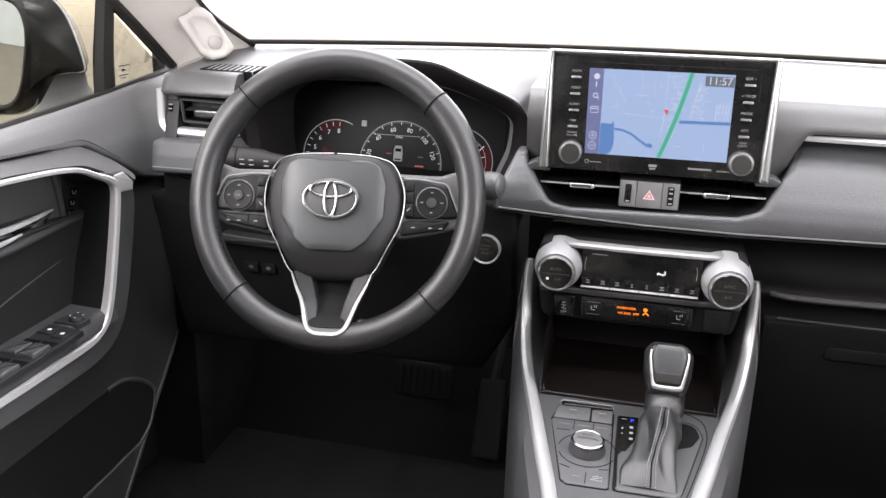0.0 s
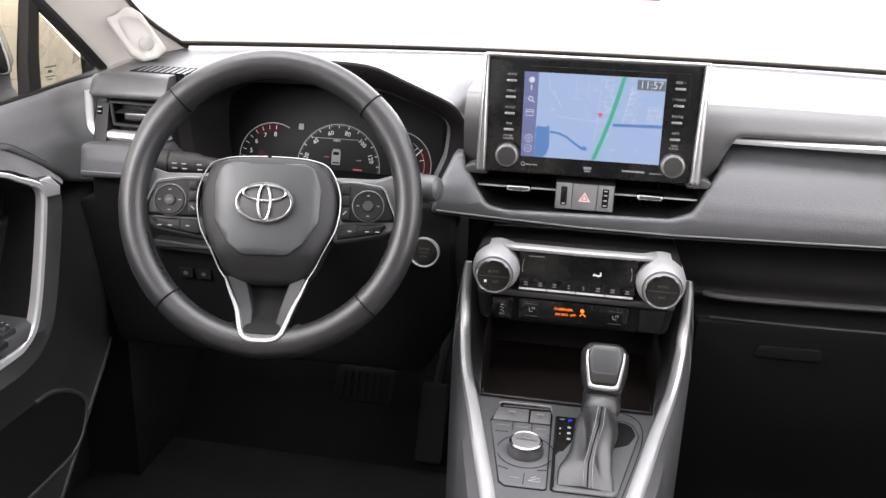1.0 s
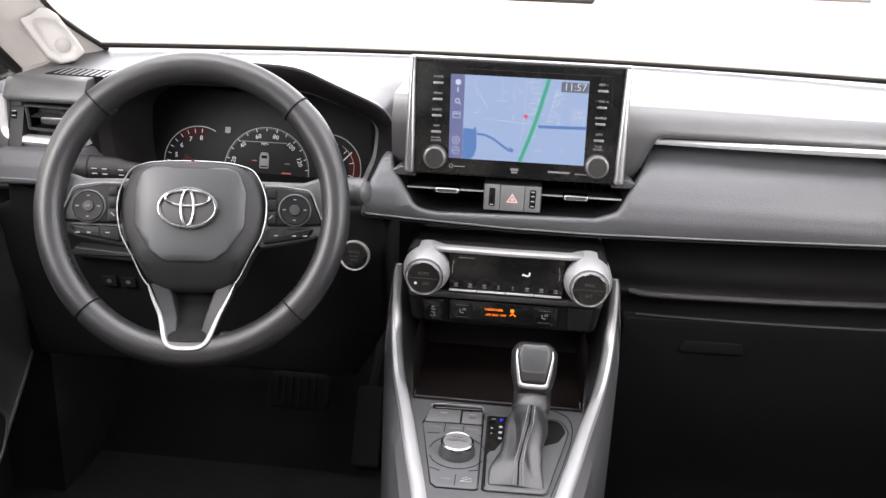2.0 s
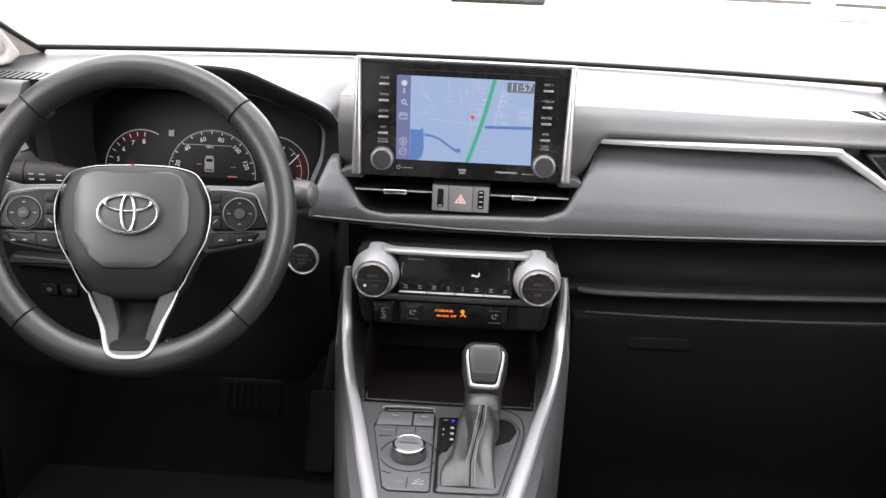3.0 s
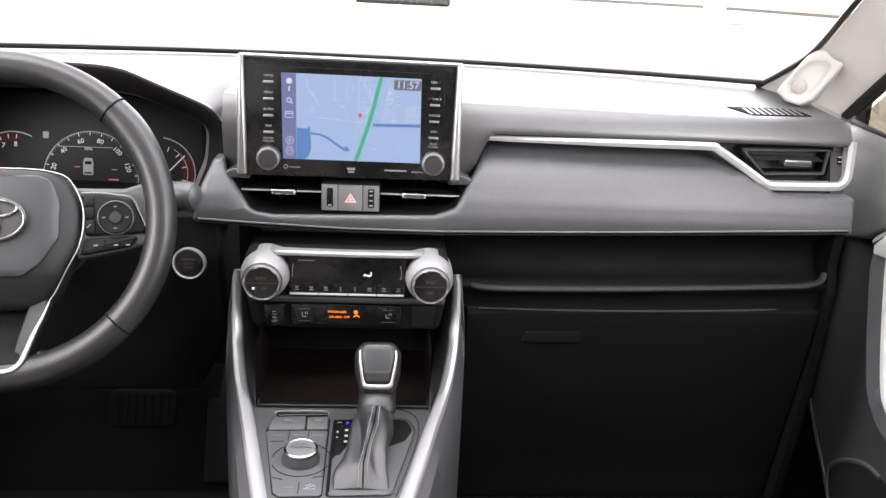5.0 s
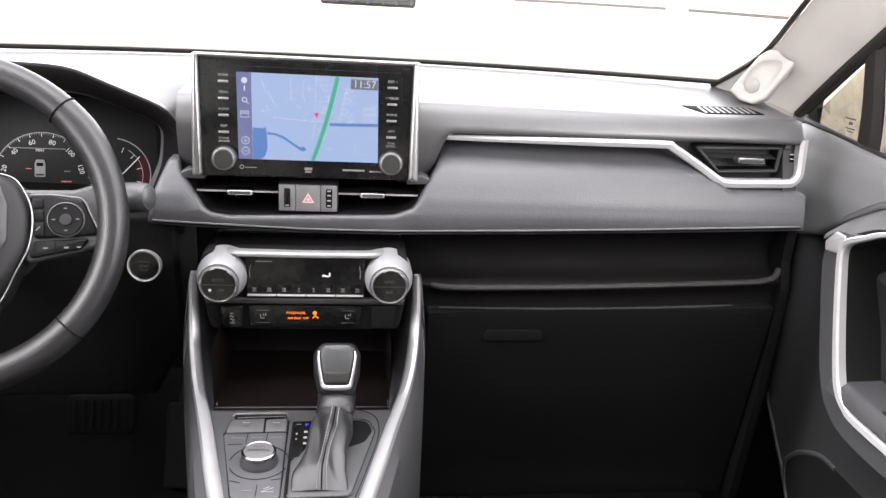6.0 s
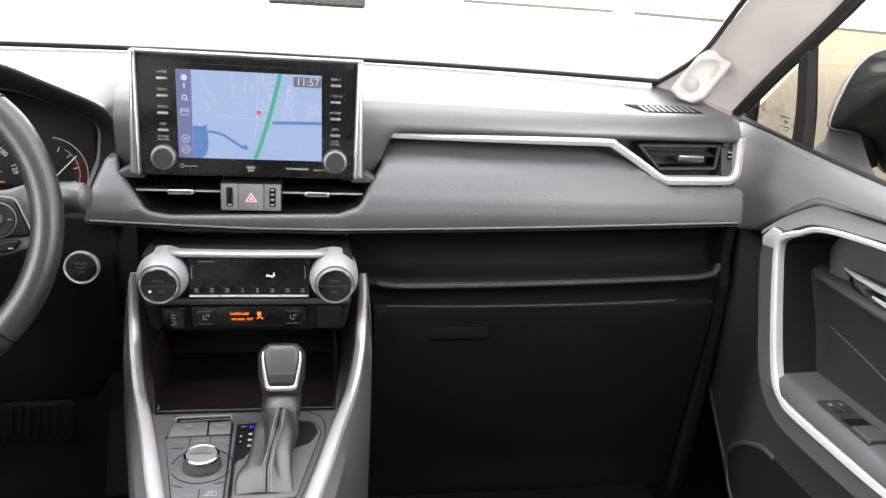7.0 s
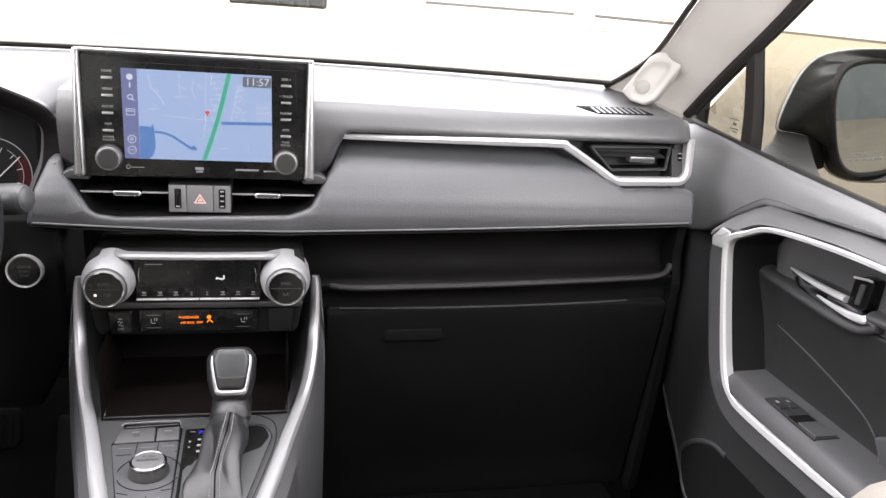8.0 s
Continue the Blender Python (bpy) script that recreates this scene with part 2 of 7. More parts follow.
def polar(points, centre, n=48):
    """The outline sampled at even angles round a centre, so that two outlines can be bridged."""
    c, out = Vector(centre), []
    for k in range(n):
        d = Vector((math.cos(2 * math.pi * k / n), math.sin(2 * math.pi * k / n)))
        best = 0.0
        for i in range(len(points)):
            a, b = Vector(points[i - 1]) - c, Vector(points[i]) - c
            e = b - a
            den = d.x * e.y - d.y * e.x
            if abs(den) > 1e-12:
                t, u = (a.x * e.y - a.y * e.x) / den, (a.x * d.y - a.y * d.x) / den
                if t > best and -1e-6 <= u <= 1 + 1e-6:
                    best = t
        out.append(c + d * best)
    return out


def area(points):
    return sum(points[i - 1][0] * p[1] - p[0] * points[i - 1][1] for i, p in enumerate(points)) / 2


def inset(points, d):
    """The outline moved inwards by d."""
    pts = [Vector(p) for p in points]
    sign = 1 if area(pts) > 0 else -1
    out, n = [], len(pts)
    for i, p in enumerate(pts):
        a, b = p - pts[i - 1], pts[(i + 1) % n] - p
        a = a.normalized() if a.length > 1e-9 else b.normalized()
        b = b.normalized() if b.length > 1e-9 else a
        na, nb = Vector((-a.y, a.x)) * sign, Vector((-b.y, b.x)) * sign
        v = na + nb
        k = max(0.35, v.dot(na))
        out.append(p + v * (d / k))
    return out


def ring(bm, points, z):
    return [bm.verts.new((p[0], p[1], z(p[0], p[1]) if callable(z) else z)) for p in points]


def bridge(bm, a, b):
    n = len(a)
    for i in range(n):
        bm.faces.new((a[i - 1], a[i], b[i], b[i - 1]))


def slab(points, z0, z1, bevel=0.0, steps=3, bm=None, cuts=0, hollow=None):
    """A plate with the outline, from depth z0 to z1 (numbers or functions of x, y), its front edge rounded. cuts: lines across the face, so that it can curve."""
    bm = bm or bmesh.new()
    pts = [Vector(p) for p in points]
    f0 = z0 if callable(z0) else (lambda x, y: z0)
    f1 = z1 if callable(z1) else (lambda x, y: z1)
    back = ring(bm, pts, f0)
    last = ring(bm, pts, lambda x, y: f1(x, y) - bevel)
    bridge(bm, back, last)
    inner = pts
    if bevel > 0:
        for k in range(1, steps + 1):
            a = math.pi / 2 * k / steps
            inner = inset(pts, bevel * (1 - math.cos(a)))
            nxt = ring(bm, inner, lambda x, y, a=a: f1(x, y) - bevel + bevel * math.sin(a))
            bridge(bm, last, nxt)
            last = nxt
    cap = bm.faces.new(last)
    bm.faces.new(list(reversed(back)))
    if cuts:
        xs, ys = [p[0] for p in pts], [p[1] for p in pts]
        fresh = {cap}
        for axis, lo, hi in ((0, min(xs), max(xs)), (1, min(ys), max(ys))):
            count = cuts if isinstance(cuts, int) else cuts[axis]
            for k in range(1, count):
                at = Vector((0, 0, 0))
                at[axis] = lo + (hi - lo) * k / count
                no = Vector((0, 0, 0))
                no[axis] = 1
                geom = [f for f in fresh if f.is_valid]
                edges = list({e for f in geom for e in f.edges})
                verts = list({v for f in geom for v in f.verts})
                res = bmesh.ops.bisect_plane(bm, geom=geom + edges + verts, plane_co=at, plane_no=no, dist=1e-6)
                fresh = {g for g in res["geom"] if isinstance(g, bmesh.types.BMFace)}
        for v in {v for f in fresh for v in f.verts}:
            v.co.z = f1(v.co.x, v.co.y)
    return bm


def box(x0, x1, y0, y1, z0, z1, bevel=0.0, bm=None):
    r = min(bevel, (x1 - x0) / 3, (y1 - y0) / 3)
    return slab(rounded([(x0, y0), (x1, y0), (x1, y1), (x0, y1)], r, 3) if r else [(x0, y0), (x1, y0), (x1, y1), (x0, y1)], z0, z1, min(bevel, (z1 - z0) / 2) * 0.7, 2, bm)


def lathe(profile, n=40, bm=None, at=(0, 0), squash=1.0):
    """A turned shape round local z: rows of radius, depth."""
    bm = bm or bmesh.new()
    rows = []
    for r, z in profile:
        if r < 1e-6:
            rows.append([bm.verts.new((at[0], at[1], z))])
        else:
            rows.append([bm.verts.new((at[0] + r * math.cos(2 * math.pi * k / n), at[1] + squash * r * math.sin(2 * math.pi * k / n), z)) for k in range(n)])
    for a, b in zip(rows, rows[1:]):
        for k in range(n):
            if len(a) == 1 and len(b) == 1:
                continue
            if len(a) == 1:
                bm.faces.new((a[0], b[k - 1], b[k]))
            elif len(b) == 1:
                bm.faces.new((a[k - 1], a[k], b[0]))
            else:
                bm.faces.new((a[k - 1], a[k], b[k], b[k - 1]))
    return bm


def smooth_path(points, per=6, closed=False):
    """A Catmull-Rom curve through the points."""
    p = [Vector(q) for q in points]
    n, out = len(p), []
    for i in range(n if closed else n - 1):
        a, b, c, d = (p[(i + k) % n] if closed else p[max(0, min(n - 1, i + k))] for k in (-1, 0, 1, 2))
        for k in range(per):
            t = k / per
            out.append(0.5 * ((2 * b) + (c - a) * t + (2 * a - 5 * b + 4 * c - d) * t * t + (3 * b - a - 3 * c + d) * t ** 3))
    if not closed:
        out.append(p[-1].copy())
    return out


def sweep(path, section, closed=False, up=(0, 0, 1), bm=None, scale=None):
    """A bar along the path. section: its outline as (across, out) points; up: the way that 'out' leans."""
    bm = bm or bmesh.new()
    p = [Vector(q) for q in path]
    n, rows, up = len(p), [], Vector(up)
    for i in range(n):
        a, b = (p[i - 1], p[(i + 1) % n]) if closed else (p[max(0, i - 1)], p[min(n - 1, i + 1)])
        t = (b - a).normalized()
        side = t.cross(up).normalized()
        out = side.cross(t).normalized()
        s = scale[i] if scale else 1.0
        rows.append([bm.verts.new(p[i] + side * x * s + out * y * s) for x, y in section])
    for a, b in zip(rows, rows[1:] + ([rows[0]] if closed else [])):
        bridge(bm, a, b)
    if not closed:
        bm.faces.new(rows[0])
        bm.faces.new(list(reversed(rows[-1])))
    return bm


def oval(rx, ry, n=12, x=0.0, y=0.0):
    return [(x + rx * math.cos(2 * math.pi * k / n), y + ry * math.sin(2 * math.pi * k / n)) for k in range(n)]


def loft(rows, closed=False, bm=None, caps=False):
    """A sheet through rows of points."""
    bm = bm or bmesh.new()
    vs = [[bm.verts.new(p) for p in row] for row in rows]
    for a, b in zip(vs, vs[1:]):
        for k in range(0 if closed else 1, len(a)):
            bm.faces.new((a[k - 1], a[k], b[k], b[k - 1]))
    if caps:
        bm.faces.new(vs[0])
        bm.faces.new(list(reversed(vs[-1])))
    return bm


def mm(points):
    return [tuple(c * 0.001 for c in p) for p in points]


def words(body, size, material_, parent, x, y, z=0.0, turn=0.0, align="CENTER", name="lettering"):
    """Raised print in the built-in font, in the parent's plane."""
    cu = bpy.data.curves.new("print", "FONT")
    cu.body, cu.size, cu.align_x, cu.align_y, cu.extrude, cu.resolution_u = body, size, align, "CENTER", 0.00012, 2
    ob = bpy.data.objects.new("print", cu)
    me = bpy.data.meshes.new_from_object(ob)
    bpy.data.objects.remove(ob)
    me.materials.clear()
    return link_mesh(name, me, material_, parent, "", pose(x, y, z, 0, 0, turn), None, 0)


def bars(rows, material_, parent, z, name="print_bar", h=0.0003):
    """Plain bars for small print: rows of x0, x1, y0, y1."""
    bm = bmesh.new()
    for x0, x1, y0, y1 in rows:
        slab([(x0, y0), (x1, y0), (x1, y1), (x0, y1)], z - h, z, 0, bm=bm)
    return part(name, bm, material_, parent, sharp=0)


def strokes(lines, width, z, h=0.0003):
    """Flat lines of a width through rows of points in a plane."""
    bm = bmesh.new()
    for line in lines:
        p = [Vector((*q, z)) for q in line]
        sweep(p, [(-width / 2, -h), (width / 2, -h), (width / 2, 0), (-width / 2, 0)], bm=bm)
    return bm


CX = 0.0155
FLAT = plane(0, 0, 0)  # local x = world x, local y = world z, local z = minus world y


def line(z_values, y_values):
    return lambda z: float(np.interp(z, z_values, y_values))

# ---- outside ----


def build_outside():
    bm = bmesh.new()
    slab([(-2500, -2500), (2500, -2500), (2500, 2500), (-2500, 2500)], -0.5, -0.025, 0, bm=bm)
    ground = part("ground", bm, KERB, None, "grey bedding under a wide concrete yard", category="ground", kind="structure", sharp=0)
    size, gap = 4.5, 0.005
    piece = box(0, size - gap, 0, size - gap, -0.15, 0.0, 0.012)
    me = bpy.data.meshes.new("concrete_slab")
    bmesh.ops.recalc_face_normals(piece, faces=piece.faces[:])
    piece.to_mesh(me)
    piece.free()
    for i in range(-5, 6):
        for j in range(-3, 14):
            link_mesh("concrete_slab", me, CONCRETE, ground, "", pose(i * size - 1.2, j * size - 2.0, random.uniform(-0.004, 0.004)), sharp=0)
    far = bmesh.new()
    for x0, x1, y0, y1 in ((-1200, 1200, 61.2, 2400), (-1200, 1200, -1200, -15.6), (-1200, -23.8, -15.5, 61.1), (48.3, 1200, -15.5, 61.1), (24, 48.2, -15.5, 61.1)):
        slab([(x0, y0), (x1, y0), (x1, y1), (x0, y1)], -0.02, -0.004, 0, bm=far)
    part("yard", far, CONCRETE, None, "pale concrete yard reaching to the horizon", category="yard", kind="structure", sharp=0)

    def kerb(name, a, b, label):
        a, b = Vector(a), Vector(b)
        bm = sweep([a, (a * 2 + b) / 3, (a + b * 2) / 3, b], [(-0.3, 0.0), (0.3, 0.0), (0.28, 0.18), (-0.24, 0.20)])
        return part(name, bm, KERB, None, label, category="kerb", kind="structure")

    kerb("kerb_1", (10.8, 54.5, 0), (20.6, 52.3, 0), "low grey kerb across the yard, shade in its colour")
    kerb("kerb_2", (21.9, 51.2, 0), (26.5, 43.0, 0), "low grey kerb with worn patches, shade in its colour")
    scrap = bmesh.new()
    for k in range(7):
        x, y = 13.3 + random.uniform(-0.9, 0.9), 29.5 + random.uniform(-0.25, 0.25)
        slab(rounded([(x, y), (x + 0.5, y + 0.05), (x + 0.45, y + 0.2), (x + 0.05, y + 0.16)], 0.05), 0.0, 0.03, 0.01, bm=scrap)
    part("gravel_patch", scrap, KERB, None, "thin streak of dark grit on the concrete", category="grit", kind="stuff")

    # a skip far ahead
    skip = thing("dumpster", pose(0.65, 32.5, 0), "dark grey steel dumpster standing in the yard", "dumpster")
    part("body", loft([[(-1.8, 0, 0.0), (1.8, 0, 0.0), (1.8, 2, 0.0), (-1.8, 2, 0.0)], [(-1.88, -0.1, 0.12), (1.9, -0.1, 0.12), (1.9, 2.1, 0.12), (-1.88, 2.1, 0.12)],
                       [(-1.95, -0.2, 1.6), (1.95, -0.2, 1.6), (1.95, 2.2, 1.6), (-1.95, 2.2, 1.6)]], True, caps=True), STEEL, skip)
    for k in range(-3, 4):
        part("rib", box(k * 0.585 - 0.05, k * 0.585 + 0.05, -0.26, -0.08, 0.1, 1.55, 0.02), STEEL, skip)

    # the passenger's side wall; unseen walls added behind shade the car
    wall = sweep([(30.5, 58, 2.5), (42, 10, 2.5)], [(-0.2, -2.5), (0.2, -2.5), (0.2, 3.5), (-0.2, 3.5)])
    part("wall_east", wall, RENDERED, None, "long pale rendered yard wall", category="wall", kind="structure", sharp=0)
    # shadow line at the wall's foot, put in as a darker strip
    foot = sweep([(30.2, 58, 0.0), (41.7, 10, 0.0)], [(-0.3, 0), (0.3, 0), (0.3, 0.14), (-0.3, 0.14)])
    part("wall_base", foot, WALL_SHADE, None, "dark strip for the shadow along the foot of the yard wall", category="footing", kind="structure", sharp=0)
    back = bmesh.new()
    slab([(-60, -11.5), (-1, -11.5), (-1, -10.5), (-60, -10.5)], 0, 27, 0, bm=back)
    part("wall_behind", back, RENDERED, None, "tall pale unseen wall added behind to shade the car", category="wall", kind="structure", sharp=0)
    # dark unseen wall, added so the wing mirror reflects a dark tone
    clad = bmesh.new()
    slab([(-0.98, -11.5), (60, -11.5), (60, -10.4), (-0.98, -10.4)], 0, 27, 0, bm=clad)
    part("clad_wall_behind", clad, BACKDROP, None, "dark green-grey unseen wall added for the mirror to reflect", category="wall", kind="structure", sharp=0)


# ---- cabin shell ----


def lerp(a, b, f):
    return a + (b - a) * f


def screen_y(x):
    return 0.53 - 0.45 * x * x


def screen_z(x):
    return 1.109 + 0.006 * (x / 0.614) ** 2


PILLAR_IN = [(0.616, 0.360, 1.112), (0.650, 0.290, 1.166), (0.640, 0.175, 1.248), (0.60, -0.10, 1.43), (0.565, -0.34, 1.585)]
PILLAR_OUT = [(0.735, 0.335, 1.078), (0.722, 0.230, 1.150), (0.712, 0.080, 1.257), (0.668, -0.17, 1.43), (0.62, -0.40, 1.585)]


def build_shell():
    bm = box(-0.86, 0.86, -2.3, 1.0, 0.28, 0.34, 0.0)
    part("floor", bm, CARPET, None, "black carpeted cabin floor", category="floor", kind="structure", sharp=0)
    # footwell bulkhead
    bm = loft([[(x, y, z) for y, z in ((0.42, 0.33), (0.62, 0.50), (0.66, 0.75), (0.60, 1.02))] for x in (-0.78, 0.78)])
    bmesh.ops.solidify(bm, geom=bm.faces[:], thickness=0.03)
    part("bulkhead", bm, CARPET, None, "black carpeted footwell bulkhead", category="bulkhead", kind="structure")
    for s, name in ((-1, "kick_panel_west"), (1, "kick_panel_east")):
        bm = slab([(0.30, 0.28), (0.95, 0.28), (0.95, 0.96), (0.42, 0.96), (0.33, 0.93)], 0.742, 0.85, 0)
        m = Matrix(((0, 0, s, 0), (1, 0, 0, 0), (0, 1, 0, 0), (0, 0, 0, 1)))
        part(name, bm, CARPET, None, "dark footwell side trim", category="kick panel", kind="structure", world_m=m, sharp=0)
    # headliner; its opening is unseen, added for the roof fill lamp
    bm = loft([[(x, y, 1.585 + 0.05 * (1 - (x / 0.6) ** 2) - 0.03 * max(0, -1.4 - y)) for x in np.linspace(-0.64, 0.64, 9)] for y in np.linspace(-0.34, -2.25, 8)])
    hole = [f for f in bm.faces if abs(f.calc_center_median().x) < 0.40 and -1.0 < f.calc_center_median().y < -0.42]
    bmesh.ops.delete(bm, geom=hole, context="FACES")
    bmesh.ops.solidify(bm, geom=bm.faces[:], thickness=-0.04)
    part("ceiling", bm, FABRIC, None, "light grey fabric headliner with an added opening for the roof fill lamp", category="ceiling", kind="structure")
    # body sides behind the front doors, with window openings above
    for s, name in ((-1, "wall_west"), (1, "wall_rear_east")):
        bm = bmesh.new()
        slab([(-2.3, 0.3), (-0.62, 0.3), (-0.62, 1.07), (-2.3, 1.12)], 0.72, 0.80, 0, bm=bm)
        slab([(-0.78, 1.07), (-0.62, 1.07), (-0.70, 1.60), (-0.82, 1.60)], 0.66, 0.74, 0, bm=bm)
        slab([(-1.75, 1.10), (-1.63, 1.10), (-1.70, 1.60), (-1.80, 1.60)], 0.66, 0.74, 0, bm=bm)
        slab([(-2.3, 1.53), (-0.40, 1.53), (-0.40, 1.60), (-2.3, 1.60)], 0.60, 0.72, 0, bm=bm)
        m = Matrix(((0, 0, s, 0), (1, 0, 0, 0), (0, 1, 0, 0), (0, 0, 0, 1)))
        part(name, bm, TRIM, None, "plain rear side trim of the cabin", category="wall", kind="structure", world_m=m, sharp=0)
    # unseen rear wall, added without a window to block light from behind
    bm = bmesh.new()
    slab([(-0.78, 0.3), (0.78, 0.3), (0.78, 1.62), (-0.78, 1.62)], 2.25, 2.32, 0, bm=bm)
    part("wall_back", bm, TRIM, None, "plain unseen rear wall added to keep out light from behind", category="wall", kind="structure", world_m=FLAT, sharp=0)
    # windscreen: a raked bowed pane from the dash to the roof
    rows = []
    for f in np.linspace(0, 1, 7):
        row = []
        for u in np.linspace(-1, 1, 17):
            x0 = 0.63 * u
            a = Vector((x0 * 1.02, screen_y(x0) + 0.012, screen_z(x0) + 0.001))
            b = Vector((x0 * 0.90, -0.27 - 0.12 * u * u, 1.60))
            c = a.lerp(b, f)
            c += Vector((0, 0.35, 0.5)).normalized() * 0.05 * math.sin(math.pi * f)
            row.append(c)
        rows.append(row)
    bm = loft(rows)
    bmesh.ops.solidify(bm, geom=bm.faces[:], thickness=0.004)
    pane = part("windscreen", bm, SCREEN_GLASS, None, "clear raked windscreen with a black edge band", category="windscreen", kind="structure")
    pane.visible_shadow = False
    # black band at the foot and sides of the windscreen
    foot = [(x, screen_y(x) - 0.004, screen_z(x) + 0.0035) for x in np.linspace(-0.617, 0.617, 41)]
    right = [Vector(p) + Vector((-0.004, 0.004, 0.0)) for p in smooth_path(PILLAR_IN, 6)]
    left = [Vector((-p.x, p.y, p.z)) for p in right]
    for path in (left, right, foot):
        part("windscreen_seal", sweep(path, oval(0.0046, 0.0042, 8)), FRIT, None, "thin black seal along the windscreen edge", category="seal", kind="trim")


def build_pillar(s):
    ob = thing("a_pillar_trim", pose(s * 0.66, 0.3, 1.1), "light grey moulded windscreen pillar trim with speaker pod", "pillar trim", "pillar trims")
    inner, outer = smooth_path(PILLAR_IN, 6), smooth_path(PILLAR_OUT, 6)
    rows = []
    for a, b in zip(inner, outer):
        row = []
        for f in np.linspace(0, 1, 11):
            p = a.lerp(b, f)
            bulge = 0.028 * math.sin(math.pi * f) ** 0.7
            row.append((s * (p.x - 0.45 * bulge), p.y - 0.75 * bulge, p.z + 0.25 * bulge))
        rows.append(row)
    # lower hem that meets the dash
    a, b = inner[0], outer[0]
    hem = [(s * lerp(a.x, b.x, f), lerp(a.y, b.y, f) - 0.032 * math.sin(math.pi * f), lerp(a.z, b.z, f) - 0.035) for f in np.linspace(0, 1, 11)]
    bm = loft([hem] + rows)
    bmesh.ops.solidify(bm, geom=bm.faces[:], thickness=0.006)
    part("cover", bm, FABRIC, ob, world_m=Matrix())
    # black door seal along the outer edge
    path = [(s * (p.x + 0.006), p.y - 0.004, p.z + 0.002) for p in outer]
    part("door_seal", sweep(path, oval(0.0085, 0.008, 10)), RUBBER, ob, "dark brown rubber door seal", world_m=Matrix())
    path = [(s * (p.x + 0.023), p.y + 0.004, p.z + 0.004) for p in outer]
    part("window_channel", sweep(path, oval(0.006, 0.006, 8)), RUBBER, ob, "black glazing channel", world_m=Matrix())
    # speaker pod: a slanted plate with a raised outer flange, a hollow and a round grille
    n = Vector((-s * 0.58, -0.80, 0.16)).normalized()
    up = Vector((s * 0.52, -0.25, 1.0))
    up = (up - n * up.dot(n)).normalized()
    right = up.cross(n)
    m = Matrix.Translation(Vector((s * 0.651, 0.268, 1.139)) + n * 0.005) @ Matrix((right, up, n)).transposed().to_4x4()

    def pod_outline(points, r):
        return rounded([(s * x * 0.001, y * 0.001) for x, y in points], r, 5)

    face = [(-30, 13), (-24, 27), (-6, 39), (12, 38), (16, 28), (16, -28), (7, -44), (-12, -50), (-31, -47), (-31, -34)]
    centre = (s * -0.009, -0.008)
    edge = polar(pod_outline(face, 0.004), centre, 72)

    bowl = polar(pod_outline([(-22, 9), (-11, 19), (1, 24), (6, 16), (8, -6), (7, -24), (0, -39), (-12, -44), (-24, -32), (-26, -8)], 0.005), centre, 72)

    def dip(f):
        return [Vector(centre) + (p - Vector(centre)) * f for p in bowl]

    def fin(f, z):
        """The plate's lip, which stands higher on its outboard side."""
        return lambda x, y: z + f * 0.0004 * max(0.0, min(1.0, (s * x * 1000 - 2) / 12))

    bm = bmesh.new()
    loops = [ring(bm, edge, -0.026), ring(bm, edge, fin(1, -0.001)), ring(bm, inset(edge, 0.0012), fin(1, 0.0020)), ring(bm, inset(edge, 0.0030), fin(1, 0.0030)), ring(bm, dip(1.04), fin(0.6, 0.0026)), ring(bm, dip(0.98), 0.0016), ring(bm, dip(0.86), -0.0030), ring(bm, dip(0.6), -0.0052), ring(bm, dip(0.3), -0.0056)]
    for a, b in zip(loops, loops[1:]):
        bridge(bm, a, b)
    bm.faces.new(loops[-1])
    pod = part("speaker_pod", bm, FABRIC, ob, "light grey speaker pod with a shallow hollow", world_m=m, sharp=50)
    part("grille", lathe([(0.0, 0.0004), (0.0080, -0.0004), (0.0100, -0.0020), (0.0106, -0.007)], 28, at=(-s * 0.0115, -0.0245)), GRILLE, pod, "round fabric tweeter grille", world_m=m)
    return ob

# ---- dashboard ----
PAD_Y = line((0.93, 0.945, 0.96, 0.98, 1.0, 1.015, 1.026, 1.036, 1.05), (0.153, 0.1465, 0.1435, 0.147, 0.157, 0.1670, 0.180, 0.198, 0.224))


def on_pad(x, z):
    return -PAD_Y(z)


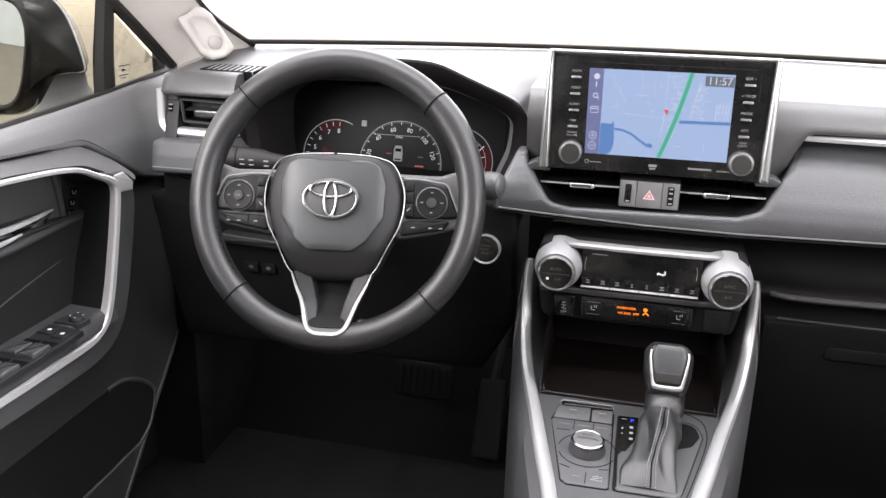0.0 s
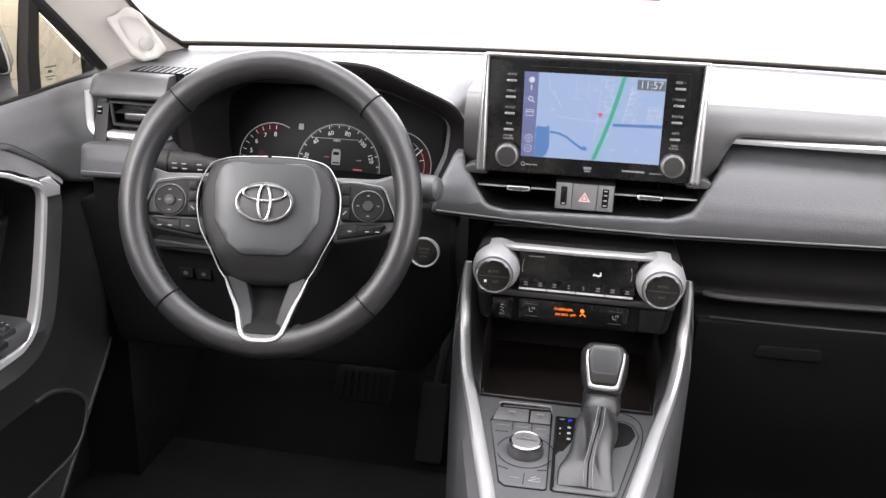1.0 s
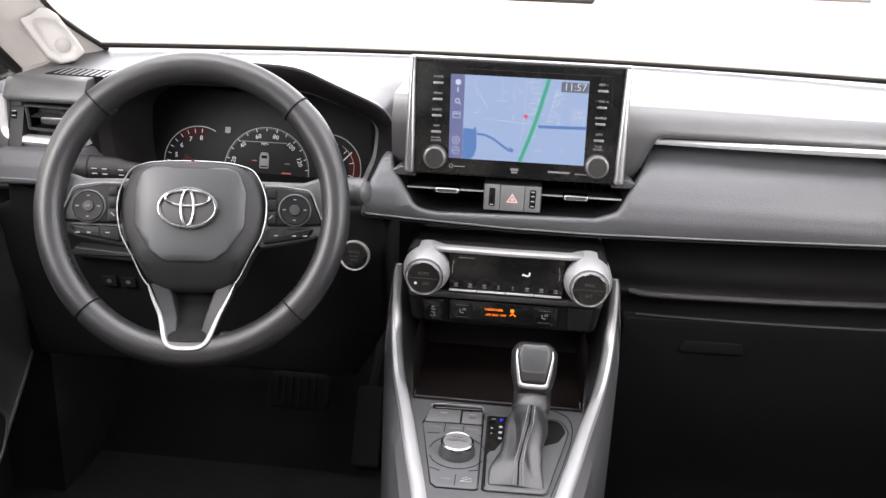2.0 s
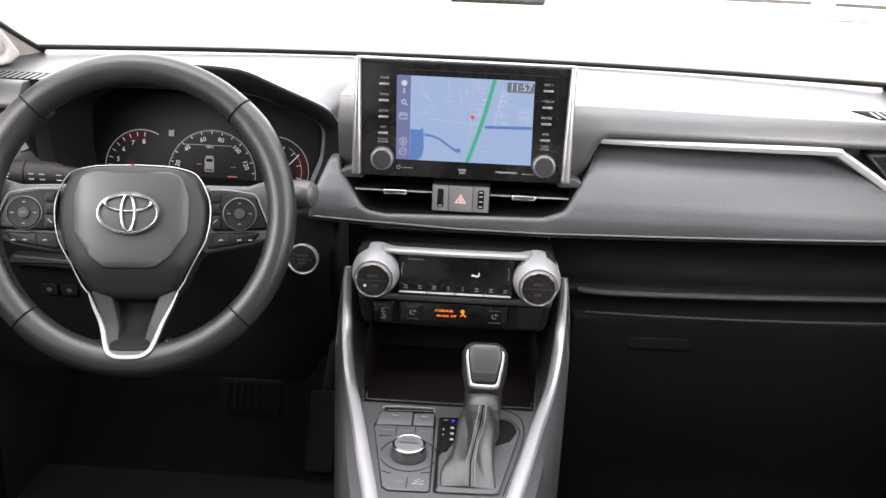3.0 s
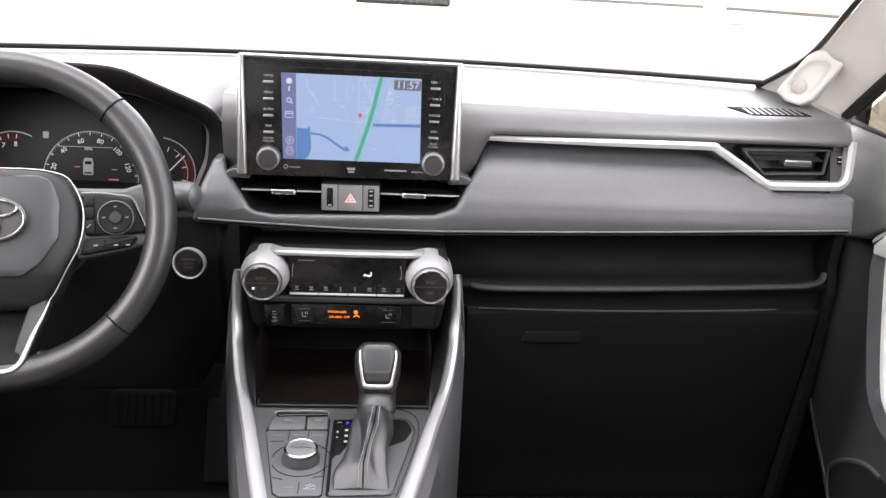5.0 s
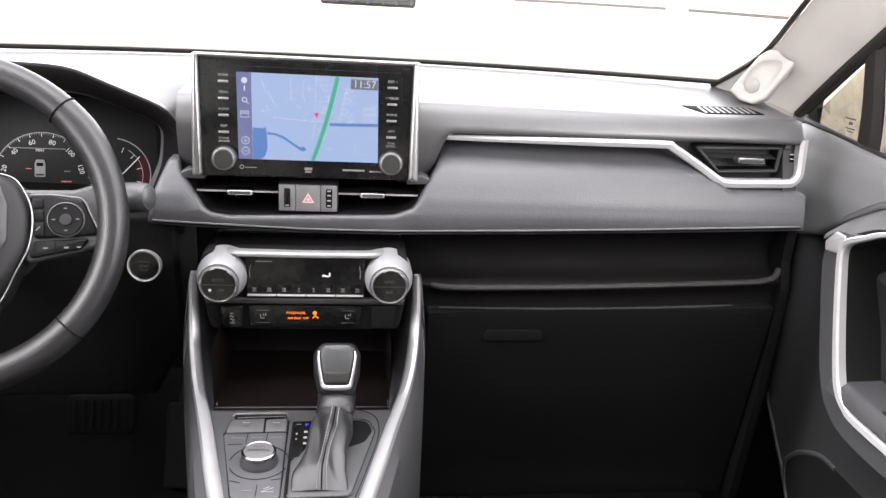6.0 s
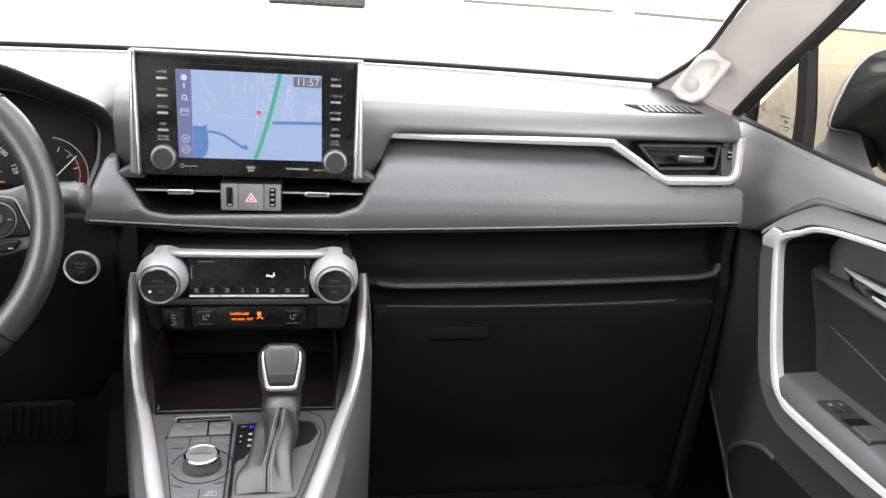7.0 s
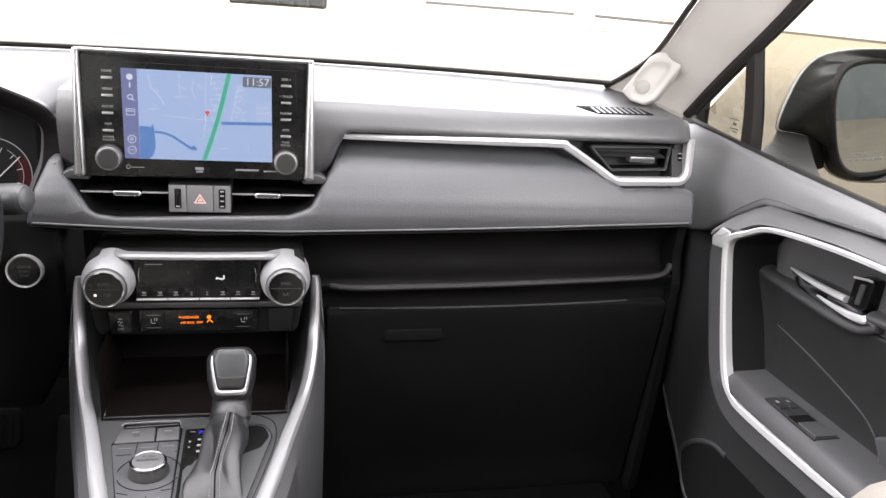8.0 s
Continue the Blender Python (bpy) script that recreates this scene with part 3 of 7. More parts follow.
def build_dashboard():
    dash = thing("dashboard", pose(0, 0.3, 0.94), "black soft-touch dashboard with padded grey leatherette and silver trim", "dashboard")
    # upper skin: brow to windscreen
    def under(x):
        """The skin that dips to meet the hood's outer edge."""
        z = float(np.interp(x + 0.358, (-0.208, -0.198, -0.135, -0.09, 0.09, 0.135, 0.198, 0.212, 0.224, 0.232), (1.043, 1.072, 1.103, 1.12, 1.12, 1.1025, 1.0775, 1.060, 1.035, 1.015)))
        z = min(z - 0.003, 1.0985)
        return [(0.204, z), (0.228, lerp(z, 1.0945, 0.4)), (0.258, lerp(z, 1.0945, 0.78))]

    for xs, behind in ((np.linspace(-0.670, -0.549, 14), False), (np.linspace(-0.605, -0.136, 25), True), (np.linspace(-0.141, 0.669, 111), False)):
        rows = []
        for x in xs:
            yw, zw = screen_y(min(0.62, abs(x))), screen_z(min(0.62, abs(x)))
            end = max(0, abs(x) - 0.635) / 0.039
            dip = 0.0032 * min(1.0, max(0.0, (abs(x) - 0.2) / 0.2))
            prof = [(0.225, 1.056), (0.190, 1.0575), (0.1760, 1.0600), (0.1722, 1.0625), (0.1712, 1.0650), (0.1728, 1.071 - dip * 0.3), (0.1785, 1.0825 - dip * 0.7), (0.1845, 1.0918 - dip), (0.1875, 1.0943 - dip), (0.1925, 1.0955 - dip), (0.23, 1.0972 - dip * 0.9), (0.29, 1.1005 - dip * 0.7)]
            if -0.3 < x < -0.095 or 0.10 < x < 0.192:
                slope = [(0.196, 0.99), (0.181, 1.008), (0.176, 1.026), (0.1730, 1.044), (0.1712, 1.058)] + prof[5:]
                f = min(1.0, (-0.095 - x) / 0.025) if x < 0 else min(1.0, (x - 0.10) / 0.025, (0.192 - x) / 0.022)
                prof = [(lerp(a[0], b[0], f), lerp(a[1], b[1], f)) for a, b in zip(prof, slope)]
            prof = [(y + 0.018 * end ** 3 * (1 if y < 0.25 else 0.3), z - 0.006 * end ** 3 * (1 if z > 1.07 else 0)) for y, z in prof]
            far = [(lerp(0.30, yw + 0.02, f), lerp(prof[-1][1] + 0.0004, zw - 0.001, f)) for f in (0.25, 0.5, 0.75, 1.0)] if yw > 0.33 else [(0.34, 1.098), (0.36, 1.10), (0.38, 1.10), (0.40, 1.10)]
            rows.append([(x, y, z) for y, z in (under(x) + prof[-1:] if behind else prof) + far])
        if not behind and xs[0] < -0.6:
            rows.append([(x + 0.006, max(y, 0.25), min(z, 1.0935)) for x, y, z in rows[-1]])
        part("upper_skin", loft(rows), SOFT, dash, "black grained upper dash skin", world_m=Matrix(), sharp=50)
    # core behind vents and pads
    core = bmesh.new()
    slab([(-0.668, 0.93), (-0.548, 0.93), (-0.548, 1.060), (-0.668, 1.060)], -0.26, -0.226, 0, bm=core)
    slab([(-0.178, 0.93), (0.668, 0.93), (0.668, 1.060), (-0.178, 1.060)], -0.26, -0.226, 0, bm=core)
    part("core", core, BLACK, dash, "black recess behind the vents", world_m=FLAT, sharp=0)
    # padded band round the centre vents and across the passenger's side
    band = [(-0.178, 0.9405), (-0.116, 0.9365), (0.014, 0.9310), (0.126, 0.9305), (0.289, 0.935), (0.433, 0.940), (0.672, 0.9495), (0.672, 0.998), (0.570, 0.997), (0.488, 1.049), (0.192, 1.0485),
            (0.176, 1.016), (0.168, 1.004), (0.148, 0.968), (0.122, 0.9585), (-0.078, 0.9535), (-0.104, 0.958), (-0.136, 1.004), (-0.140, 1.018), (-0.152, 1.018), (-0.166, 0.985)]
    radii = [0.006, 0, 0, 0, 0, 0, 0.004, 0.006, 0.012, 0.014, 0.004, 0.008, 0.010, 0.016, 0.014, 0.012, 0.020, 0.010, 0.004, 0.006, 0.01]
    part("padded_band", slab(rounded(band, radii, 4), -0.226, on_pad, 0.005, 3, cuts=(40, 22)), PAD, dash, "padded grey leatherette band", world_m=FLAT, sharp=45)
    left = rounded([(-0.673, 0.953), (-0.552, 0.957), (-0.548, 0.985), (-0.556, 1.002), (-0.674, 0.998)], 0.006)
    part("padded_band", slab(left, -0.226, on_pad, 0.005, 3, cuts=(8, 16)), PAD, dash, "padded grey leatherette panel", world_m=FLAT, sharp=45)
    # sewn seam near the lower edge of the band
    xs = np.linspace(-0.169, 0.664, 60)
    seam_z = line((-0.19, -0.116, 0.014, 0.126, 0.289, 0.433, 0.667), (0.9405, 0.9365, 0.931, 0.9305, 0.935, 0.940, 0.9495))
    seam = [(x, seam_z(x) + 0.0075, -PAD_Y(seam_z(x) + 0.0075) + 0.0004) for x in xs]
    part("seam", sweep(seam, oval(0.0011, 0.0009, 6), up=(0, 0, 1)), THREAD, dash, "grey sewn seam", world_m=FLAT)
    groove = [(x, seam_z(x) + 0.0047, -PAD_Y(seam_z(x) + 0.0047) + 0.0002) for x in xs]
    part("seam_groove", sweep(groove, oval(0.0009, 0.0007, 6), up=(0, 0, 1)), BLACK, dash, world_m=FLAT)
    seam = [(x, 0.9625 + 0.02 * (x + 0.7) * 0.3, -PAD_Y(0.963) + 0.0004) for x in np.linspace(-0.670, -0.555, 12)]
    part("seam", sweep(seam, oval(0.0011, 0.0009, 6), up=(0, 0, 1)), THREAD, dash, "grey sewn seam", world_m=FLAT)
    # silver strips
    turn = [(0.186, 1.0535, -0.180), (0.30, 1.0545, -0.174), (0.40, 1.055, -0.173), (0.474, 1.055, -0.173), (0.486, 1.051, -0.173), (0.525, 1.028, -0.173), (0.553, 1.010, -0.173), (0.566, 1.0055, -0.174),
            (0.60, 1.0055, -0.175), (0.650, 1.0065, -0.176), (0.662, 1.009, -0.177), (0.6685, 1.017, -0.178), (0.6695, 1.03, -0.179), (0.6675, 1.066, -0.18)]
    section = [(-0.0060, -0.012), (0.0060, -0.012), (0.0060, 0.000), (0.0044, 0.0022), (-0.0016, 0.0042), (-0.0060, 0.0004)]
    scale = [0.5, 0.7] + [0.86] * 4 + [0.95] * 8
    path = smooth_path(turn, 4)
    sc = [float(np.interp(k / 4, range(14), scale)) for k in range(len(path))]
    part("silver_strip", sweep(path, section, up=(0, 0, 1), scale=sc), SILVER, dash, "satin silver trim strip", world_m=FLAT, sharp=30)
    path = smooth_path([(-x - 0.006, z, y - 0.008) for x, z, y in turn[6:]], 4)
    part("silver_strip", sweep(path, section, up=(0, 0, 1)), SILVER, dash, "satin silver trim strip", world_m=FLAT, sharp=30)
    # dark plate between strip and brow, round each side vent
    for s in (-1, 1):
        plate = rounded([(s * (0.46 if s > 0 else 0.556), 1.058), (s * 0.565, 1.004), (s * 0.674, 1.006), (s * 0.674, 1.066), (s * 0.60, 1.066)], 0.004)
        hole = bmesh.new()
        slab(plate, -0.228, -0.214, 0, bm=hole)
        part("vent_surround", hole, PLASTIC, dash, world_m=FLAT, sharp=0)
    # black liner inside the mouth of the centre vents
    mouth = rounded([(0.1755, 1.018), (0.1670, 1.004), (0.1470, 0.9690), (0.1215, 0.9597), (-0.0780, 0.9547), (-0.1034, 0.9590), (-0.1350, 1.004), (-0.1392, 1.019)], [0, 0.010, 0.016, 0.014, 0.012, 0.020, 0.010, 0], 5)
    part("vent_liner", loft([[(x, z, -0.224) for x, z in mouth], [(x, z, -PAD_Y(z) - 0.0065) for x, z in mouth]]), BLACK, dash, "black liner of the vent mouth", world_m=FLAT)
    # small ears of the cradle below the display's corners
    for s in (-1, 1):
        ear = rounded([(CX + s * (x - CX), z) for x, z in ((0.138, 1.0075), (0.158, 1.0085), (0.1685, 1.0035), (0.1640, 0.9965), (0.138, 0.9960))], 0.003)
        part("cradle_ear", slab(ear, -0.20, -0.1590, 0.002), SATIN, dash, "grey ear of the display cradle", world_m=FLAT)
    # defroster grilles near the pillars: dark slots between slanted bars, flush with the skin
    for s in (-1, 1):
        m = pose(s * 0.572, 0.229, 1.0946, 2.6, 0, s * 6)
        rim = part("defroster_grille", slab(rounded(mm([(s * -40, -24), (s * 46, -27), (s * 48, 18), (s * -52, 26)]), 0.004), -0.012, 0.0006, 0.0004), BLACK, dash, "black slotted defroster grille", world_m=m)
        for k in range(9):
            x = -41 + 9.0 * k
            bm = slab(mm([(s * x, -23), (s * (x + 4.4), -23), (s * (x + 13.4), 17), (s * (x + 9), 17)]), -0.004, 0.0008, 0.0003)
            part("slat", bm, SOFT, rim, world_m=m)
    # end caps towards the doors
    for s in (-1, 1):
        cap = rounded([(0.162, 0.958), (0.32, 0.952), (0.36, 1.07), (0.22, 1.07), (0.195, 1.05)], 0.01)
        m = Matrix(((0, 0, s, 0), (1, 0, 0, 0), (0, 1, 0, 0), (0, 0, 0, 1)))
        part("end_cap", slab(cap, 0.648, 0.669, 0.004), PLASTIC, dash, world_m=m)
    # lower passenger panel with the open shelf
    def lower(x):
        up = 0.0105 * (x - 0.19) / 0.46
        bow = 0.012 * ((x - 0.42) / 0.25) ** 2
        pts = [(0.176, 0.9345), (0.178, 0.932), (0.182, 0.922), (0.192, 0.903), (0.192, 0.884), (0.182, 0.870), (0.163, 0.8660), (0.1525, 0.8652), (0.1475, 0.8620), (0.1480, 0.8575), (0.156, 0.8500), (0.160, 0.838), (0.1585, 0.8275)]
        return [(x, y + bow, z + up) for y, z in pts]
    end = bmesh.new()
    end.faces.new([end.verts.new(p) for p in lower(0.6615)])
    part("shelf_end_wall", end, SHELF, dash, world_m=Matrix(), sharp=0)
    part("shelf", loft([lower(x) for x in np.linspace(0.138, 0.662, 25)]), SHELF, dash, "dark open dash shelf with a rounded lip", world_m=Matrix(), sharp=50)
    lip = smooth_path([(0.172, 0.170, 0.8600), (0.20, 0.152, 0.8610), (0.30, 0.1468, 0.8640), (0.42, 0.1470, 0.8672), (0.60, 0.153, 0.8722), (0.635, 0.156, 0.8745), (0.652, 0.160, 0.8790), (0.6605, 0.168, 0.8870)], 6)
    part("shelf_lip", sweep(lip, oval(0.0048, 0.0040, 10)), LIP, dash, world_m=Matrix())
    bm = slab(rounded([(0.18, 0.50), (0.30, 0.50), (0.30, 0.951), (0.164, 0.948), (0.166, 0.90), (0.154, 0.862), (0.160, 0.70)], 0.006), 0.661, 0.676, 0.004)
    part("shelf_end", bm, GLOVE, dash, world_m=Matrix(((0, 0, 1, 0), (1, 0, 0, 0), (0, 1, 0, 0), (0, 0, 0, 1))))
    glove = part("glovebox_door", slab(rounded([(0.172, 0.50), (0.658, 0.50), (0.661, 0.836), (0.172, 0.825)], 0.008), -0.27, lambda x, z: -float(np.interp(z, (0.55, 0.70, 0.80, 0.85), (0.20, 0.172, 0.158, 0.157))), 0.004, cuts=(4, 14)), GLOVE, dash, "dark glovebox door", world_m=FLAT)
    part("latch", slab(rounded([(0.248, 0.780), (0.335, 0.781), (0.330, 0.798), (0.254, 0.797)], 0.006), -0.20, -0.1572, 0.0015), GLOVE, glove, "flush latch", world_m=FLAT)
    # highlight on the glovebox edge, put in as a paler satin bead
    bead = [(x, 0.8265 + 0.0085 * (x - 0.21) / 0.415, -0.1570 - 0.012 * ((x - 0.42) / 0.25) ** 2) for x in np.linspace(0.19, 0.60, 20)]
    part("glovebox_edge", sweep(bead, oval(0.0013, 0.0014, 6), up=(0, 0, 1)), SATIN, glove, "thin paler bead for the lit upper edge", world_m=FLAT)
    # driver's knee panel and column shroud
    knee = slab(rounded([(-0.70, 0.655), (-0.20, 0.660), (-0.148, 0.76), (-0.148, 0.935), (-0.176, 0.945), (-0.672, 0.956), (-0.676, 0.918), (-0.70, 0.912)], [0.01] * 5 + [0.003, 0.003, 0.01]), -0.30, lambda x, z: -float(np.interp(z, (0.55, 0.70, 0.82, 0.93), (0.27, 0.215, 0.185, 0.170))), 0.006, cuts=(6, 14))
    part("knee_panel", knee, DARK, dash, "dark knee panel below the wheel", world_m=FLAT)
    part("knee_ledge", slab(rounded([(-0.592, 0.852), (-0.47, 0.848), (-0.46, 0.860), (-0.580, 0.866)], 0.003), -0.20, -0.160, 0.003), HUB_RIM, dash, world_m=FLAT)
    for x in (-0.548, -0.520):
        b = part("blank_switch", slab(rounded([(x - 0.011, 0.800), (x + 0.011, 0.800), (x + 0.011, 0.816), (x - 0.011, 0.816)], 0.002), -0.20, -0.1835, 0.001), DARK, dash, world_m=FLAT)
        part("icon", slab(oval(0.0038, 0.0030, 10, x, 0.808), -0.185, -0.1830, 0), FAINT, b, world_m=FLAT, sharp=0)
    return dash


def build_side_vent(s):
    ob = thing("side_air_vent", plane(s * 0.60, 0.19, 1.035), "black side air vent with silver tab and louvres", "air vent", "side air vents")
    out = [(-0.079, 0.0165), (0.046, 0.0195), (0.044, -0.0165), (-0.041, -0.0195)]
    pts = rounded([(s * x, y) for x, y in out], 0.004)
    inn = inset(pts, 0.0045)
    bm = bmesh.new()
    rings = [ring(bm, p, z) for p, z in ((pts, -0.024), (pts, -0.002), (inset(pts, 0.0015), 0.0), (inset(pts, 0.0033), 0.0), (inn, -0.003))]
    for a, b in zip(rings, rings[1:]):
        bridge(bm, a, b)
    part("frame", bm, SATIN, ob, "satin grey vent frame")
    bm = bmesh.new()
    rings = [ring(bm, inn, -0.003), ring(bm, inn, -0.031)]
    bridge(bm, *rings)
    bm.faces.new(rings[-1])
    part("throat", bm, BLACK, ob, "black vent throat")
    for k in range(6):
        x = -0.045 + 0.016 * k
        part("vane", box(*sorted((s * x, s * (x + 0.0012))), -0.017, 0.017, -0.0300, -0.0255, 0), BLACK, ob, sharp=0)
    for y in (0.0005,):
        x0, x1 = np.interp(y, (-0.0195, 0.0195), (-0.040, -0.079)), 0.044
        bm = bmesh.new()
        loft([[(s * x0, y, -0.006), (s * x1, y, -0.006)], [(s * x0, y + 0.0015, -0.0045), (s * x1, y + 0.0015, -0.0045)], [(s * x0, y + 0.004, -0.022), (s * x1, y + 0.004, -0.022)], [(s * x0, y + 0.0025, -0.022), (s * x1, y + 0.0025, -0.022)], [(s * x0, y, -0.006), (s * x1, y, -0.006)]], bm=bm)
        part("slat", bm, SATIN, ob)
    tab = sorted((s * -0.018, s * 0.020))
    grip = part("tab", box(tab[0], tab[1], -0.0042, 0.0042, -0.008, 0.006, 0.0025), SOFT_CHROME, ob, "bright-edged tab")
    part("tab_inset", box(tab[0] + 0.002, tab[1] - 0.002, -0.0022, 0.0022, 0.0, 0.0066, 0.0008), SATIN, grip)
    x0, x1 = sorted((s * 0.0515, s * 0.070))
    plate = part("thumbwheel_plate", box(x0, x1, -0.022, 0.024, -0.03, -0.006, 0.003), SATIN, ob)
    xm = (x0 + x1) / 2
    wheel = part("thumbwheel", sweep([(xm - 0.0035, 0, 0), (xm + 0.0035, 0, 0)], [(0.013 * math.cos(a) * 1.0, -0.012 + 0.013 * math.sin(a)) for a in np.linspace(0, 2 * math.pi, 21)[:-1]], up=(0, 0, 1)), BLACK, plate)
    for y in (-0.009, -0.003, 0.003, 0.009):
        part("ridge", box(xm - 0.003, xm + 0.003, y - 0.0007, y + 0.0007, -0.002, 0.0018 - abs(y) * 0.25, 0.0003), MATT_SILVER, plate)
    return ob


def build_centre_vent(s):
    """One half of the centre outlets: a silver-edged blade with an oval slider before upright vanes."""
    x0, x1 = ((-0.133, -0.0195) if s < 0 else (0.0535, 0.163))
    ob = thing("centre_air_vent", plane((x0 + x1) / 2, 0.165, 0.9805), "black centre air vent with silver-edged blade", "air vent", "centre air vents")
    w = (x1 - x0) / 2
    lo = s < 0
    pts = [(-w, 0.026), (w, 0.026), (w, -0.024), (-w + 0.036, -0.024), (-w + 0.012, -0.008)] if lo else [(-w, 0.026), (w, 0.026), (w - 0.010, 0.004), (w - 0.034, -0.022), (-w, -0.024)]
    part("duct", slab(pts, -0.058, -0.050, 0), BLACK, ob, "black duct", sharp=0)
    for k in range(7):
        x = lerp(-w + 0.03, w - 0.012, k / 6) if lo else lerp(-w + 0.012, w - 0.03, k / 6)
        part("vane", box(x - 0.0009, x + 0.0009, -0.022, 0.020, -0.049, -0.040, 0), BLACK, ob, sharp=0)
    bm = box(-w + (0.004 if lo else 0), w - (0 if lo else 0.003), -0.0024, 0.0024, -0.030, -0.0015, 0.001)
    part("blade", bm, BLACK, ob)
    part("edge_strip", box(-w + (0.004 if lo else 0), w - (0 if lo else 0.003), -0.0009, 0.0009, -0.002, 0.0012, 0.0004), SILVER, ob, "thin silver edge")
    c = -0.0665 - (x0 + x1) / 2 if lo else 0.0965 - (x0 + x1) / 2
    tab = part("slider", slab(rounded([(c - 0.0165, -0.0042), (c + 0.0165, -0.0042), (c + 0.0165, 0.0042), (c - 0.0165, 0.0042)], 0.004), -0.004, 0.008, 0.003), CHROME, ob, "satin chrome oval slider")
    part("slider_inset", slab(rounded([(c - 0.0125, -0.0018), (c + 0.0125, -0.0018), (c + 0.0125, 0.0018), (c - 0.0125, 0.0018)], 0.0017), 0.0, 0.0084, 0), SATIN, tab)
    return ob


def build_hazard_block():
    ob = thing("hazard_switch_panel", plane(0.017, 0.152, 0.977, 2), "grey hazard switch between two vent thumbwheels", "switch panel")
    part("base", box(-0.0365, 0.0365, -0.0175, 0.0172, -0.06, -0.0015, 0.002), BUTTON, ob)
    b = part("hazard_button", box(-0.0150, 0.0150, -0.0165, 0.0165, -0.01, 0.001, 0.0015), MID_GREY, ob, "grey hazard warning button")
    tri = [(0, 0.0068), (-0.0074, -0.0052), (0.0074, -0.0052)]
    bm = bmesh.new()
    a, c = ring(bm, tri, 0.0016), ring(bm, inset(tri, 0.0015), 0.0016)
    bridge(bm, a, c)
    part("warning_triangle", bm, material("pink triangle print", (0.55, 0.33, 0.33), 0.5), b, sharp=0)
    part("inner_triangle", slab(inset(tri, 0.0026), 0.0008, 0.0016, 0), bpy.data.materials["pink triangle print"], b, sharp=0)
    for s in (-1, 1):
        p = part("wheel_plate", box(*sorted((s * 0.0155, s * 0.0355)), -0.0165, 0.0165, -0.01, 0.0006, 0.0015), MID_GREY, ob, "grey thumbwheel plate")
        part("thumbwheel", box(*sorted((s * 0.0215, s * 0.0295)), -0.0115, 0.0125, -0.01, 0.0018, 0.002), GLOSS, p)
        for y in ((-0.009,) if s < 0 else (-0.0085, -0.002, 0.0045, 0.010)):
            part("mark", box(s * 0.0255 - 0.0022, s * 0.0255 + 0.0022, y - 0.0008, y + 0.0008, 0.0015, 0.0022, 0), PALE, p, sharp=0)
    return ob


